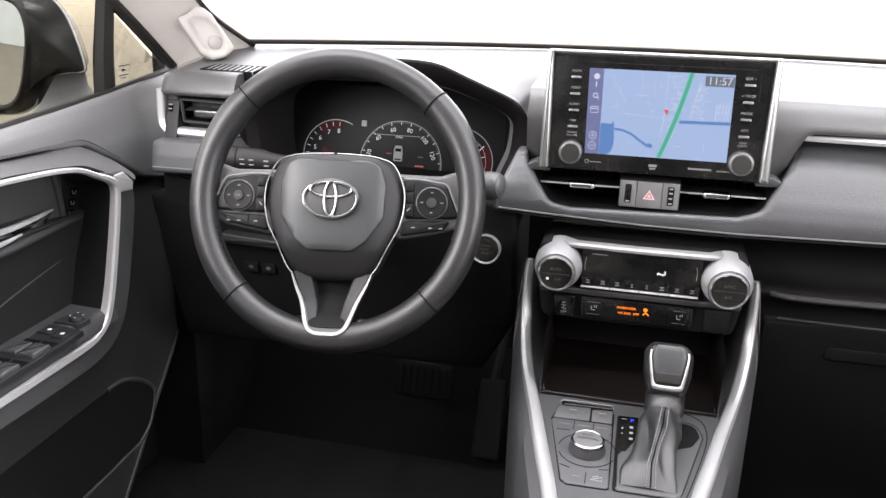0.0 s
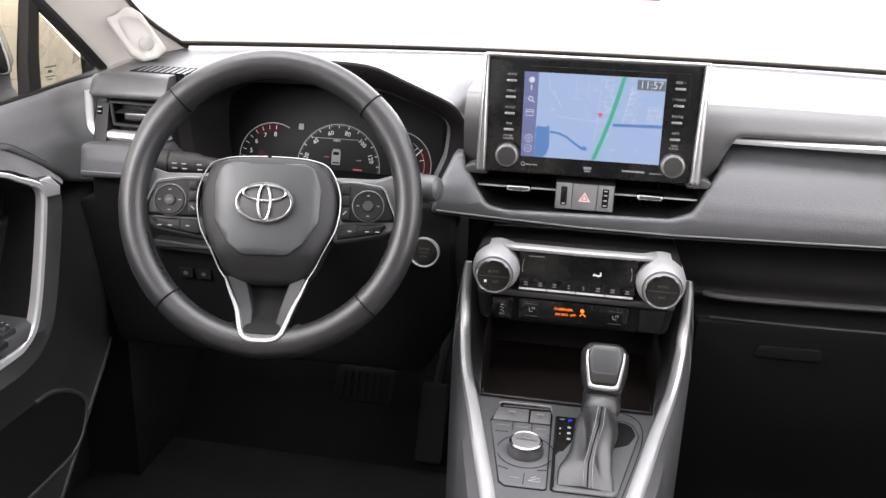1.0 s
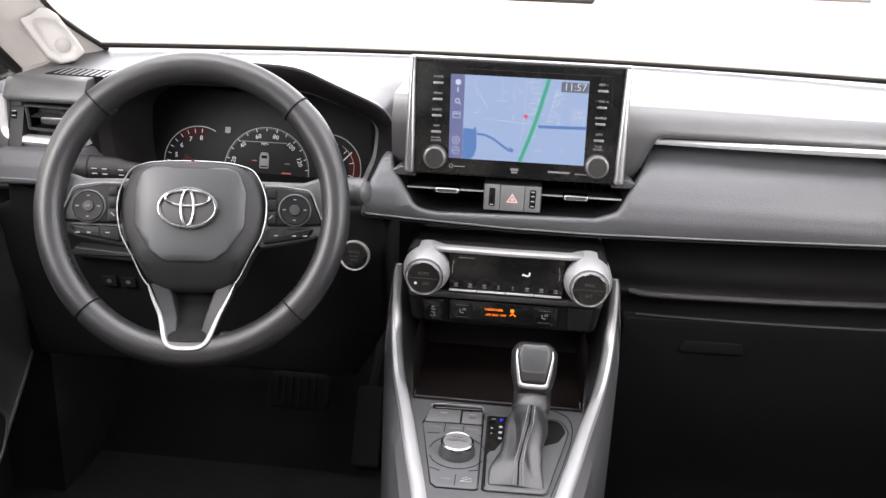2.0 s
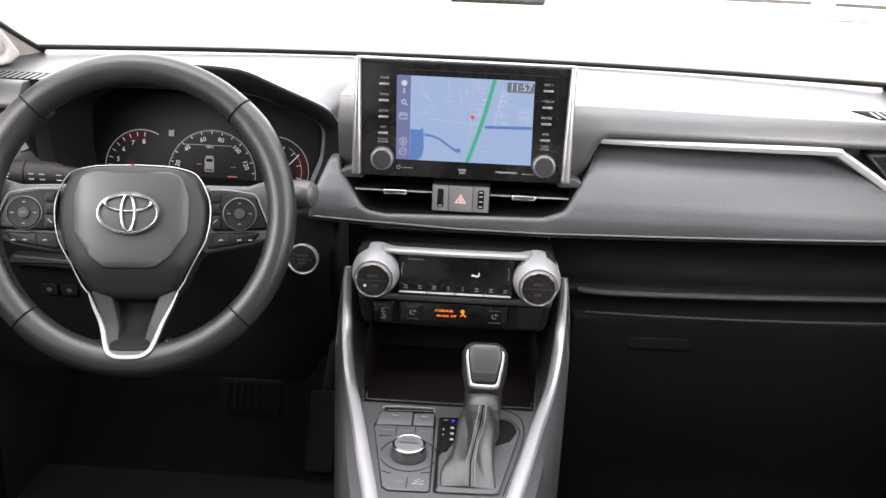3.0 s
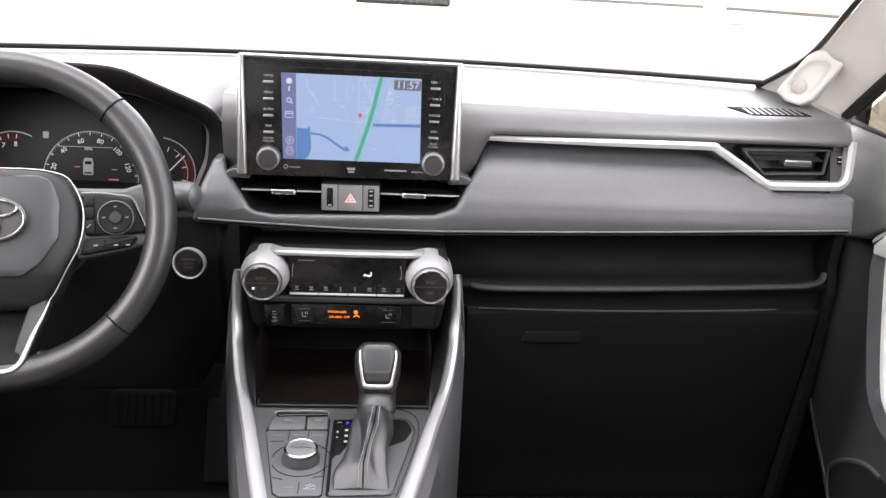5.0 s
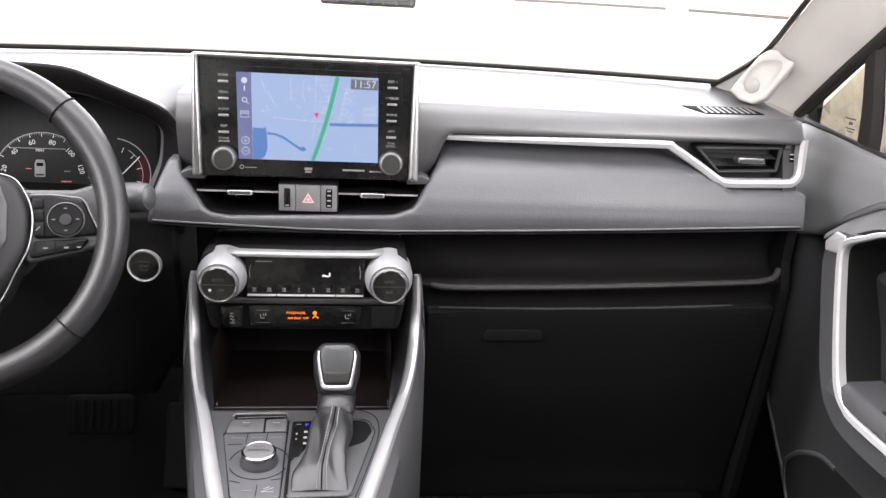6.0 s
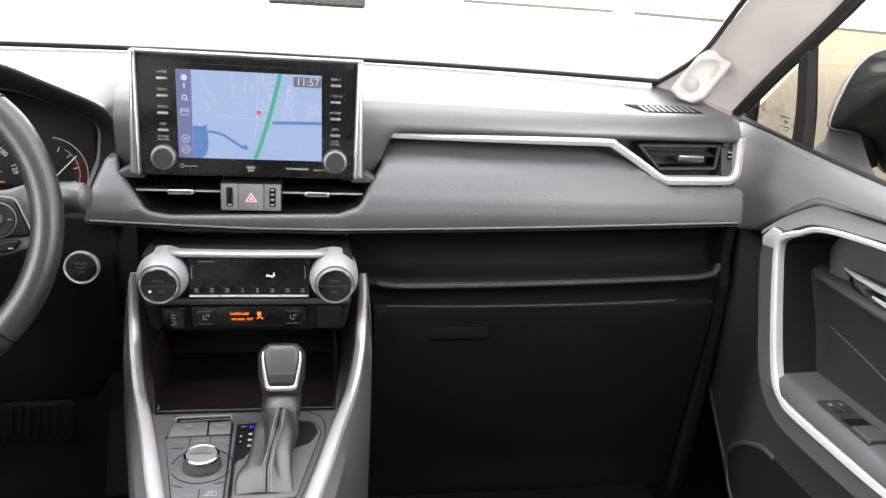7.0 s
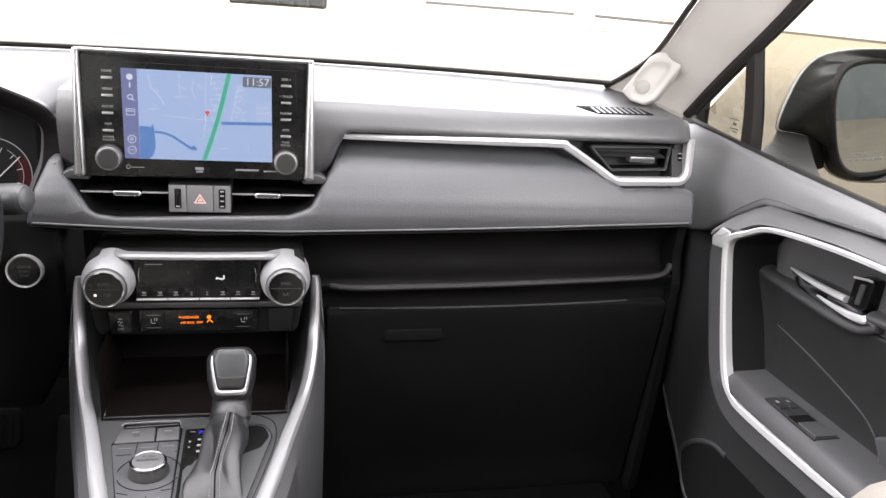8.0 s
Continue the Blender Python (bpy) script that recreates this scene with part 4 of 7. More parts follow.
def build_cluster():
    ob = thing("instrument_cluster", plane(-0.36, 0.33, 0.98, 15), "black instrument cluster with red-lit round gauges under a hood", "instrument cluster")
    part("face", box(-0.185, 0.185, -0.075, 0.085, -0.02, 0.0, 0.004), material("matt gauge face", (0.0062, 0.0062, 0.0068), 0.5, spec=0.14), ob, "black gauge face")

    def arc(cx, cy, r, a0, a1, width, mat_, name="arc", z=0.002):
        pts = [(cx + r * math.cos(radians(a)), cy + r * math.sin(radians(a))) for a in np.linspace(a0, a1, 40)]
        part(name, strokes([pts], width, z), mat_, ob, sharp=0)

    def sector(cx, cy, r0, r1, a0, a1):
        """A dimly lit red stretch of a gauge's band."""
        rows = [[(cx + r * math.cos(radians(a)), cy + r * math.sin(radians(a)), 0.0008) for r in (r0, r1)] for a in np.linspace(a0, a1, 16)]
        part("gauge_field", loft(rows), DIM_RED, ob, "dim red gauge band", sharp=0)

    def ticks(cx, cy, r0, r1, angles, width, mat_):
        part("tick_marks", strokes([[(cx + r * math.cos(radians(a)), cy + r * math.sin(radians(a))) for r in (r0, r1)] for a in angles], width, 0.002), mat_, ob, sharp=0)

    # rev counter
    cx, cy = -0.102, -0.026
    sector(cx, cy, 0.040, 0.0515, 78, 128)
    sector(cx, cy, 0.010, 0.024, 150, 205)
    arc(cx, cy, 0.0535, 62, 200, 0.0013, GAUGE_DIM)
    ticks(cx, cy, 0.044, 0.050, [85 + 13.5 * k for k in range(9)], 0.0008, GAUGE)
    for n, a in ((8, 85), (7, 112), (6, 139), (5, 166)):
        words(str(n), 0.0100, GAUGE, ob, cx + 0.036 * math.cos(radians(a)), cy + 0.036 * math.sin(radians(a)), 0.002)
    part("hub_light", lathe([(0.0, 0.003), (0.006, 0.002)], 16, at=(cx - 0.012, cy - 0.004)), RED_GLOW, ob)
    # speedometer
    cx, cy = 0.004, -0.034
    arc(cx, cy, 0.0655, -25, 200, 0.0009, GAUGE_DIM)
    ticks(cx, cy, 0.0600, 0.0648, [164 - 14.5 * k for k in range(13)], 0.0009, GAUGE)
    ticks(cx, cy, 0.0625, 0.0648, [164 - 2.9 * k for k in range(61)], 0.0004, GAUGE_DIM)
    for k, v in enumerate(range(20, 141, 20)):
        a = 164 - 29.2 * k
        words(str(v), 0.0095, GAUGE, ob, cx + 0.0530 * math.cos(radians(a)), cy + 0.0530 * math.sin(radians(a)), 0.002, a - 90)
    # centre read-out
    words("MPH", 0.0055, GAUGE, ob, 0.0, 0.0065, 0.002)
    part("car_icon", slab(rounded(mm([(-7, -30), (7, -30), (7, -12), (5, -6), (-5, -6), (-7, -12)]), 0.002), 0.0, 0.002, 0), PALE, ob, sharp=0)
    bars(mm([(-4.4, 4.4, -15, -10.5), (-5, 5, -28, -26)]), BLACK, ob, 0.0026)
    bars(mm([(28, 42, -36.5, -34.5)]), RED_GLOW, ob, 0.002)
    bars(mm([(26, 44, -42, -39.5), (-38, 34, 9, 9.8)]), PALE, ob, 0.002)
    part("gear_box_icon", slab(rounded(mm([(-62, 20), (-54, 20), (-54, 29), (-62, 29)]), 0.001), 0, 0.002, 0), PALE, ob, sharp=0)
    bars(mm([(-19, -11, -19.5, -18.3)]), RED_GLOW, ob, 0.002)
    bars(mm([(32, 40, -22, -20.6)]), DIM, ob, 0.002)
    # right-hand gauge
    cx, cy = 0.098, -0.024
    sector(cx, cy, 0.034, 0.049, -30, 34)
    arc(cx, cy, 0.0505, -25, 84, 0.0013, GAUGE_DIM)
    arc(cx, cy, 0.040, -20, 60, 0.0008, GAUGE_DIM)
    ticks(cx, cy, 0.033, 0.040, [-15, 15, 45, 70], 0.0008, GAUGE)
    part("needle", strokes([[(cx + 0.008, cy - 0.004), (cx + 0.036, cy + 0.026)]], 0.0014, 0.004), GAUGE, ob, sharp=0)
    words("E", 0.008, GAUGE, ob, cx + 0.034, cy - 0.018, 0.002)
    # hood: a faceted tunnel with a broad dark lip
    inner = [(-0.178, 0.930), (-0.192, 0.983), (-0.195, 1.037), (-0.186, 1.054), (-0.139, 1.082), (-0.093, 1.0905), (0.0, 1.0945), (0.096, 1.0905), (0.138, 1.0755), (0.172, 1.0630), (0.189, 1.0530), (0.195, 1.0420), (0.191, 1.004), (0.180, 0.979), (0.162, 0.930)]
    outer = [(-0.188, 0.930), (-0.204, 0.983), (-0.208, 1.043), (-0.198, 1.072), (-0.135, 1.103), (-0.090, 1.120), (0.0, 1.1235), (0.090, 1.1215), (0.135, 1.1025), (0.198, 1.0775), (0.212, 1.0600), (0.224, 1.035), (0.232, 1.015), (0.224, 0.985), (0.196, 0.930)]
    loops = []
    for pts in (inner, outer):
        line_ = []
        for a, b in zip(pts, pts[1:]):
            line_ += [Vector(a).lerp(Vector(b), k / 4) for k in range(4)]
        line_.append(Vector(pts[-1]))
        for _ in range(2):
            line_ = [line_[0]] + [(line_[k - 1] + line_[k] * 2 + line_[k + 1]) / 4 for k in range(1, len(line_) - 1)] + [line_[-1]]
        loops.append(line_)
    mid = Vector((0.0, 1.0))

    def rim(f, y, shrink=0.0, drop=0.0):
        row = []
        for a, b in zip(*loops):
            p = a.lerp(b, f)
            p = p + (mid - p).normalized() * shrink
            row.append((-0.358 + p.x, y, p.y - drop))
        return row

    part("hood_lip", loft([rim(0.0, 0.2035), rim(0.05, 0.2005), rim(0.5, 0.195), rim(0.9, 0.188), rim(1.0, 0.189), rim(1.03, 0.193)]), HOOD_BAND, ob, "broad black hood lip", world_m=Matrix(), sharp=60)
    part("hood", loft([rim(1.03, 0.193), rim(1.03, 0.25, 0.002, 0.004), rim(1.03, 0.33, 0.006, 0.016), rim(1.03, 0.42, 0.012, 0.034)]), SOFT, ob, "black hood over the gauges", world_m=Matrix(), sharp=60)
    # one chamfer in two colours: right half pale as lit, left dark as shaded
    rows = [rim(0.0, 0.2035), rim(0.0, 0.206, 0.0012), rim(0.0, 0.226, 0.008)]
    part("hood_chamfer", loft([r[27:] for r in rows]), MID_GREY, ob, world_m=Matrix(), sharp=40)
    part("hood_chamfer", loft([r[:28] for r in rows]), LIP, ob, world_m=Matrix(), sharp=40)
    part("rear_cover", slab([(-0.57, 0.90), (-0.15, 0.90), (-0.15, 1.07), (-0.22, 1.088), (-0.50, 1.088), (-0.57, 1.06)], -0.40, -0.365, 0), BLACK, ob, "black housing behind the gauges", world_m=FLAT, sharp=0)
    part("hood_tunnel", loft([rim(0.0, 0.226, 0.008), rim(0.0, 0.37, 0.016)]), LIP, ob, "dark tunnel round the gauges", world_m=Matrix(), sharp=60)
    return ob

# ---- centre stack ----


def build_display():
    ob = thing("infotainment_display", plane(CX, 0.158, 1.075, 6.5), "tablet-like touchscreen with silver edges showing a street map", "display")
    outer = mm([(-133, 71.5), (134, 70.5), (135.5, -72.5), (-135.5, -73)])
    part("housing", slab(rounded(outer, 0.008, 5), -0.045, -0.003, 0.003), PLASTIC, ob, "black display housing")
    for s in (-1, 1):
        edge = rounded(mm([(s * 134, 72), (s * 126.5, 71), (s * 123.5, -70), (s * 127, -73), (s * 136, -73)]), [0.006, 0.001, 0.001, 0.002, 0.006])
        part("side_trim", slab(edge, -0.040, 0.006, 0.004, 3), PEWTER, ob, "satin silver side trim")
    part("top_trim", slab(rounded(mm([(-132, 72.5), (133, 71.5), (133, 66.5), (-132, 67.5)]), 0.002), -0.03, 0.003, 0.0025), PEWTER, ob, "satin silver top edge")
    glass = part("glass", slab(rounded(mm([(-125.5, 66.5), (126, 65.5), (124, -71), (-124.5, -71.5)]), 0.004), -0.01, 0.0008, 0.0008), GLOSS, ob, "glossy black glass face")
    part("screen", slab(mm([(-83, 51.5), (84.3, 50.8), (86, -51), (-81, -50.8)]), -0.002, 0.0012, 0), MAP_LAND, glass, "lit map screen", sharp=0)
    bar = part("side_bar", slab(mm([(-83, 51.5), (-65.7, 51.5), (-64.4, -50.8), (-81, -50.8)]), 0.0, 0.0016, 0), MAP_BAR, glass, "blue map tool bar", sharp=0)
    # tool icons
    part("icon", lathe([(0.0, 0.0021), (0.0036, 0.0020)], 18, at=(-0.0735, 0.042)), MAP_ROAD, bar)
    part("icon_bar", slab(mm([(-74.3, 36), (-72.8, 36), (-72.8, 30), (-74.3, 30)]), 0.0015, 0.002, 0), MAP_ROAD, bar, sharp=0)
    part("search_icon", strokes([[(-0.0735 + 0.0026 * math.cos(a), 0.0195 + 0.0026 * math.sin(a)) for a in np.linspace(0, 6.283, 14)], [(-0.0716, 0.0176), (-0.069, 0.0150)]], 0.0011, 0.002), MAP_ROAD, bar, sharp=0)
    part("card_icon", strokes([mm([(-78, 6), (-69, 6), (-69, -1), (-78, -1), (-78, 6)]), mm([(-78, 3.6), (-69, 3.6)])], 0.0009, 0.002), MAP_ROAD, bar, sharp=0)
    for y in (-0.0285, -0.041):
        ringed = [(-0.0728 + 0.0044 * math.cos(a), y + 0.0044 * math.sin(a)) for a in np.linspace(0, 6.283, 18)]
        lines = [ringed, [(-0.0750, y), (-0.0706, y)]] + ([[(-0.0728, y - 0.0022), (-0.0728, y + 0.0022)]] if y > -0.03 else [])
        part("zoom_icon", strokes(lines, 0.0008, 0.002), MAP_ROAD, bar, sharp=0)
    # map: water, highway, streets
    part("lake", slab(rounded(mm([(-64.4, -12.6), (-52, -13.8), (-49.2, -10), (-48.6, -13.5), (-47.5, -26), (-47, -37), (-49.5, -46), (-54, -50.6), (-64.2, -50.6)]), 0.002), 0.0006, 0.0016, 0), MAP_WATER, glass, sharp=0)
    part("river", strokes([mm([(-47.5, -19.3), (-43, -19.6), (-37, -20.2), (-27, -24), (-20, -29), (-13, -33.5), (-8, -37), (-5, -38.2)])], 0.0026, 0.0016), MAP_WATER, glass, sharp=0)
    part("river_mouth", slab(mm([(-8, -35.4), (-4, -33.4), (-0.6, -37.0), (-3.4, -39.8)]), 0.0008, 0.0017, 0), MAP_WATER, glass, sharp=0)
    part("canal", strokes([mm([(27, -6.4), (55, -6.0), (84.9, -5.4)])], 0.0036, 0.0016), MAP_WATER, glass, sharp=0)
    way = smooth_path([Vector((x * 0.001, y * 0.001, 0)) for x, y in ((36, 50.8), (33, 38), (27.8, 16), (21.8, -6), (14.6, -29), (7.2, -50.4))], 5)
    part("highway_edge", strokes([[(p.x, p.y) for p in way]], 0.0064, 0.0018), MAP_MINT, glass, sharp=0)
    part("highway", strokes([[(p.x, p.y) for p in way]], 0.0044, 0.0021), MAP_GREEN, glass, sharp=0)
    rng = random.Random(4)
    lanes = [[(-40, 0), (-2, -3)], [(-2, -3), (22, -4)], [(-20, 48), (-19, 20)], [(-54, 46), (-50, 30), (-42, 22), (-36, 12)], [(-26, 22), (-12, 22)], [(-4, 44), (-6, 30), (-2, 20)], [(10, 50), (9, -8), (6, -26)]]
    for k in range(7):
        x, y = 12 + 3.2 * (k % 4), 46 - 6.4 * k
        lanes += [[(x, y), (x + 14, y + 0.8)], [(x + 4, y), (x + 3, y - 8)]]
        lanes += [[(44 - k * 1.2, 36 - 6 * k), (52 - k * 1.2, 37 - 6 * k)], [(47 - k * 1.2, 40 - 6 * k), (46 - k * 1.4, 30 - 6 * k)]]
    for k in range(9):
        x, y = rng.uniform(-58, 6), rng.uniform(2, 46)
        a = rng.uniform(0, 6.28)
        lanes.append([(x, y), (x + 5 * math.cos(a), y + 4 * math.sin(a)), (x + 7 * math.cos(a + 0.6), y + 7 * math.sin(a + 0.6))])
    for k in range(60):
        x, y = (rng.uniform(8, 26), rng.uniform(-30, 48)) if k % 2 else (rng.uniform(44, 54), rng.uniform(-8, 34))
        lanes.append([(x, y), (x + rng.choice((0, 3.5, 5)), y + rng.choice((0.2, 3.0)))])
    for k in range(5):
        lanes.append([(68 + 3.4 * k, 18), (67.4 + 3.4 * k, -2)])
    lanes += [[(66, 6), (83, 7)], [(66, 13), (80, 13.6)], [(58, -32), (58, -40)], [(24, -36), (33, -36)]]
    lanes = [[(max(-62, min(83, x)), max(-49, min(50, y))) for x, y in l] for l in lanes]
    part("street_grid", strokes([mm(l) for l in lanes], 0.0006, 0.0015), MAP_ROAD, glass, sharp=0, kind="stuff")
    part("arrow", slab(mm([(8.0, 6.9), (14.4, 6.7), (11.2, 1.4)]), 0.0018, 0.0026, 0), MAP_RED, glass, sharp=0)
    plate = part("clock_plate", slab(mm([(51.5, 48.4), (84, 48), (84, 36.4), (51.5, 36.8)]), 0.001, 0.0019, 0), MAP_DARK, glass, sharp=0)
    words("11:57", 0.0125, MAP_ROAD, plate, 0.0680, 0.0423, 0.0020)
    # faint reflected tab and line across the glass, drawn as a thin stroke
    part("trim_line", strokes([mm([(-78, 58.5), (112, 57.5), (113.5, 22)])], 0.0005, 0.0011), BUTTON, glass, sharp=0)
    for s, names in ((-1, ("HOME", "MENU", "AUDIO", "MAP")), (1, ("SEEK >", "< TRACK", "PHONE", "APPS"))):
        x = -0.098 if s < 0 else 0.1015
        for k, name in enumerate(names):
            y = 0.0405 - 0.0198 * k
            part("key", box(x - 0.0060, x + 0.0060, y - 0.0019, y + 0.0009, 0.0, 0.0026, 0.0008), PEWTER, glass, "silver key")
            words(name, 0.0040, PALE, glass, x, y + 0.0068, 0.0010)
        words("POWER\nVOLUME" if s < 0 else "TUNE\nSCROLL", 0.0034, PALE, glass, x, -0.0285, 0.0010)
        kx = -0.0975 if s < 0 else 0.1018
        knob = part("knob", lathe([(0.0142, 0.0), (0.0142, 0.010), (0.0134, 0.0122), (0.0112, 0.0132)], 44, at=(kx, -0.0505)), DIAL, glass, "silver-ringed rotary knob")
        part("knob_cap", lathe([(0.0113, 0.0126), (0.0104, 0.0140), (0.0, 0.0142)], 44, at=(kx, -0.0510)), LIP, knob)
        part("knob_shade", lathe([(0.0158, 0.0), (0.0148, 0.004)], 44, at=(kx, -0.0505)), BUTTON, knob)
    # maker's marks as plain bars
    for mark in ((-3, 6.5, -62.4, -59.2), (-2, 5.5, -65.4, -63.4), (43, 70, -62.2, -60), (76, 93, -62.8, -61.2), (-74, -60, -61.4, -60.4)):
        bars(mm([mark]), DIM, glass, 0.0012, "maker_mark")
    part("badge_ring", strokes([[(-0.0775 + 0.0022 * math.cos(a), -0.0605 + 0.0022 * math.sin(a)) for a in np.linspace(0, 6.283, 14)]], 0.0008, 0.0012), PALE, glass, sharp=0)
    return ob


def build_climate():
    ob = thing("climate_control_panel", plane(CX, 0.118, 0.88), "black climate panel with two silver rotary knobs", "climate panel")
    part("carrier", slab(rounded(mm([(-126, 34), (126, 34), (128, -8), (118, -68), (-118, -68), (-128, -8)]), 0.012), -0.10, -0.006, 0.003), DARK, ob, "black stack carrier")
    top = smooth_path([Vector((x * 0.001, y * 0.001, z)) for x, y, z in ((-100, 30, -0.020), (-88, 34.0, -0.004), (-74, 34.9, 0.0005), (-40, 34.8, 0.0012), (0, 34.6, 0.0015), (40, 34.8, 0.0012), (74, 34.9, 0.0005), (88, 34.0, -0.004), (100, 30, -0.020))], 5)
    part("top_rail", sweep(top, [(-0.0036, -0.010), (0.0036, -0.010), (0.0036, 0.0), (0.0015, 0.0035), (-0.0015, 0.0035), (-0.0036, 0.0)], up=(0, 0, 1)), BRIDGE, ob, "satin silver bridge", sharp=30)
    part("lens", slab(rounded(mm([(-72, 31), (73, 30.5), (72, -21), (-71, -21)]), 0.003), -0.01, 0.0, 0.001), GLOSS, ob, "glossy black read-out")
    part("toggle_bar", box(-0.0705, 0.0715, -0.0190, -0.0172, -0.004, 0.0034, 0.0005), SILVER, ob, "thin silver toggle bar")
    for k in range(8):
        x = -0.0620 + 0.0180 * k
        key = part("toggle_key", box(x - 0.0085, x + 0.0085, -0.0162, -0.004, -0.004, 0.0006, 0.0003), GLOSS, ob)
        w = 0.0036 if k not in (3, 4) else 0.0018
        part("key_icon", strokes([[(x - w * 0.7, -0.0092), (x + w * 0.7, -0.0092)], [(x - w * 0.4, -0.0108), (x + w * 0.5, -0.0108)], [(x - w * 0.8, -0.0130), (x + w * 0.8, -0.0130)]], 0.0007, 0.0010), PALE, key, sharp=0)
        if k in (2, 4, 6):
            part("notch", box(x - 0.0094, x - 0.0086, -0.0198, -0.0160, 0.0025, 0.0039, 0), BLACK, ob, sharp=0)
    part("seat_icon", strokes([mm([(21, 9), (25, 7.4), (29, 7.6)]), mm([(29.5, 12), (29.8, 7.8), (26.5, 6.4)]), mm([(20.5, 8.2), (22, 7)])], 0.0018, 0.0008), WHITE, ob, "white airflow icon", sharp=0)
    for s in (-1, 1):
        part("side_mark", strokes([[(s * 0.066, 0.021), (s * 0.0675, 0.012), (s * 0.0670, 0.004)]], 0.0007, 0.0006), PALE, ob, sharp=0)
    bars(mm([(-60, -40, 25.4, 26.2)]), PALE, ob, 0.0006)
    for s in (-1, 1):
        x, y = s * 0.1015 + 0.001, 0.006
        col = part("knob_collar", lathe([(0.0300, -0.03), (0.0300, 0.000), (0.0293, 0.006), (0.0270, 0.015), (0.0250, 0.0215), (0.0240, 0.0238), (0.0232, 0.0215)], 56, at=(x, y)), RAIL_SILVER, ob, "satin silver knob collar")
        part("knob_ring", lathe([(0.0232, 0.02), (0.0229, 0.0295), (0.0214, 0.0315), (0.0200, 0.0308), (0.0197, 0.0285)], 56, at=(x, y)), DIAL, col, "dark satin knob ring")
        face = part("knob_face", lathe([(0.0198, 0.0275), (0.0192, 0.0302), (0.0, 0.0305)], 56, at=(x, y)), GLOSS, col, "glossy black face")
        part("split_line", box(x - 0.018, x + 0.018, y - 0.0004, y + 0.0004, 0.030, 0.0312, 0), BUTTON, face, sharp=0)
        words("AUTO" if s < 0 else "SYNC", 0.0050, FAINT, face, x, y + 0.0065, 0.0312)
        if s < 0:
            bars([(x - 0.011, x - 0.008, y - 0.008, y - 0.005)], WHITE, face, 0.0314)
            words("OFF", 0.0046, FAINT, face, x + 0.003, y - 0.0068, 0.0312)
        else:
            words("A/C", 0.0050, FAINT, face, x, y - 0.0072, 0.0312)
        for k in range(6):
            a = k * math.pi / 3 + 0.3
            part("glint_mark", box(-0.003, 0.003, -0.0005, 0.0005, 0.0306, 0.0317, 0), CHROME, col, local=pose(x, y, 0, 0, 0, math.degrees(a)) @ pose(0, 0.0207, 0), sharp=0)
    # lower switch row
    row = part("switch_panel", slab(rounded(mm([(-69.5, -33.5), (69.5, -34), (68.5, -62), (-68.5, -61.5)]), 0.002), -0.02, -0.0015, 0.001), GLOSS, ob, "glossy black switch panel")
    words("PASSENGER", 0.0045, AMBER, row, -0.0120, -0.0432, -0.0012)
    words("AIR BAG  OFF", 0.0043, AMBER, row, -0.0090, -0.0502, -0.0012)
    part("airbag_icon", slab(oval(0.0026, 0.0026, 12, 0.0115, -0.0430), -0.002, -0.0010, 0), AMBER, row, sharp=0)
    part("airbag_icon", strokes([mm([(9, -50), (12, -46.5), (16, -50)])], 0.0016, -0.0010), AMBER, row, sharp=0)
    for s in (-1, 1):
        x = s * 0.0525
        key = part("seat_heater_key", slab(rounded([(x - 0.013, -0.0365), (x + 0.013, -0.0365), (x + 0.0125, -0.0590), (x - 0.0125, -0.0590)], 0.002), -0.006, -0.0002, 0.001), GLOSS, row)
        part("heater_icon", strokes([[(x - 0.003, -0.0445), (x - 0.0025, -0.0495), (x + 0.002, -0.0497)], [(x + 0.001, -0.0435), (x + 0.001, -0.0465)], [(x + 0.0035, -0.0430), (x + 0.0035, -0.0465)]], 0.0010, 0.0002), PALE, key, sharp=0)
        bars([(x - 0.008, x + 0.008, -0.0395, -0.0389), (x - 0.008, x + 0.008, -0.0560, -0.0554)], FAINT, key, 0.0002)
    sw = part("stability_switch", slab(rounded(mm([(-105, -34), (-76, -33.5), (-77.5, -63), (-101, -63)]), 0.003), -0.02, 0.001, 0.002), GLOSS, ob, "black stability-control switch")
    part("skid_icon", strokes([mm([(-93, -47.5), (-91, -45.5), (-89.5, -49), (-87.5, -46.5)]), mm([(-92.5, -51.5), (-90.5, -50), (-89, -53), (-87, -51)]), mm([(-92.5, -43.2), (-88, -43.2)])], 0.0010, 0.0014), PALE, sw, sharp=0)
    words("OFF", 0.0042, PALE, sw, -0.0900, -0.0562, 0.0014)
    part("blank_switch", slab(rounded(mm([(82, -33), (114, -33), (110, -65), (83, -64)]), 0.003), -0.02, -0.001, 0.002), DARK, ob)
    part("brow", slab(rounded(mm([(-124, -23), (125, -23), (122, -31), (-121, -31)]), 0.003), -0.02, 0.000, 0.002), PLASTIC, ob)
    return ob


RAIL = [(0.1405, 0.150, 0.878), (0.1410, 0.143, 0.845), (0.1400, 0.134, 0.815), (0.1365, 0.116, 0.784), (0.1300, 0.090, 0.761), (0.1190, 0.052, 0.748), (0.1050, 0.000, 0.7435), (0.0880, -0.070, 0.7400), (0.0715, -0.135, 0.737), (0.0560, -0.21, 0.735)]


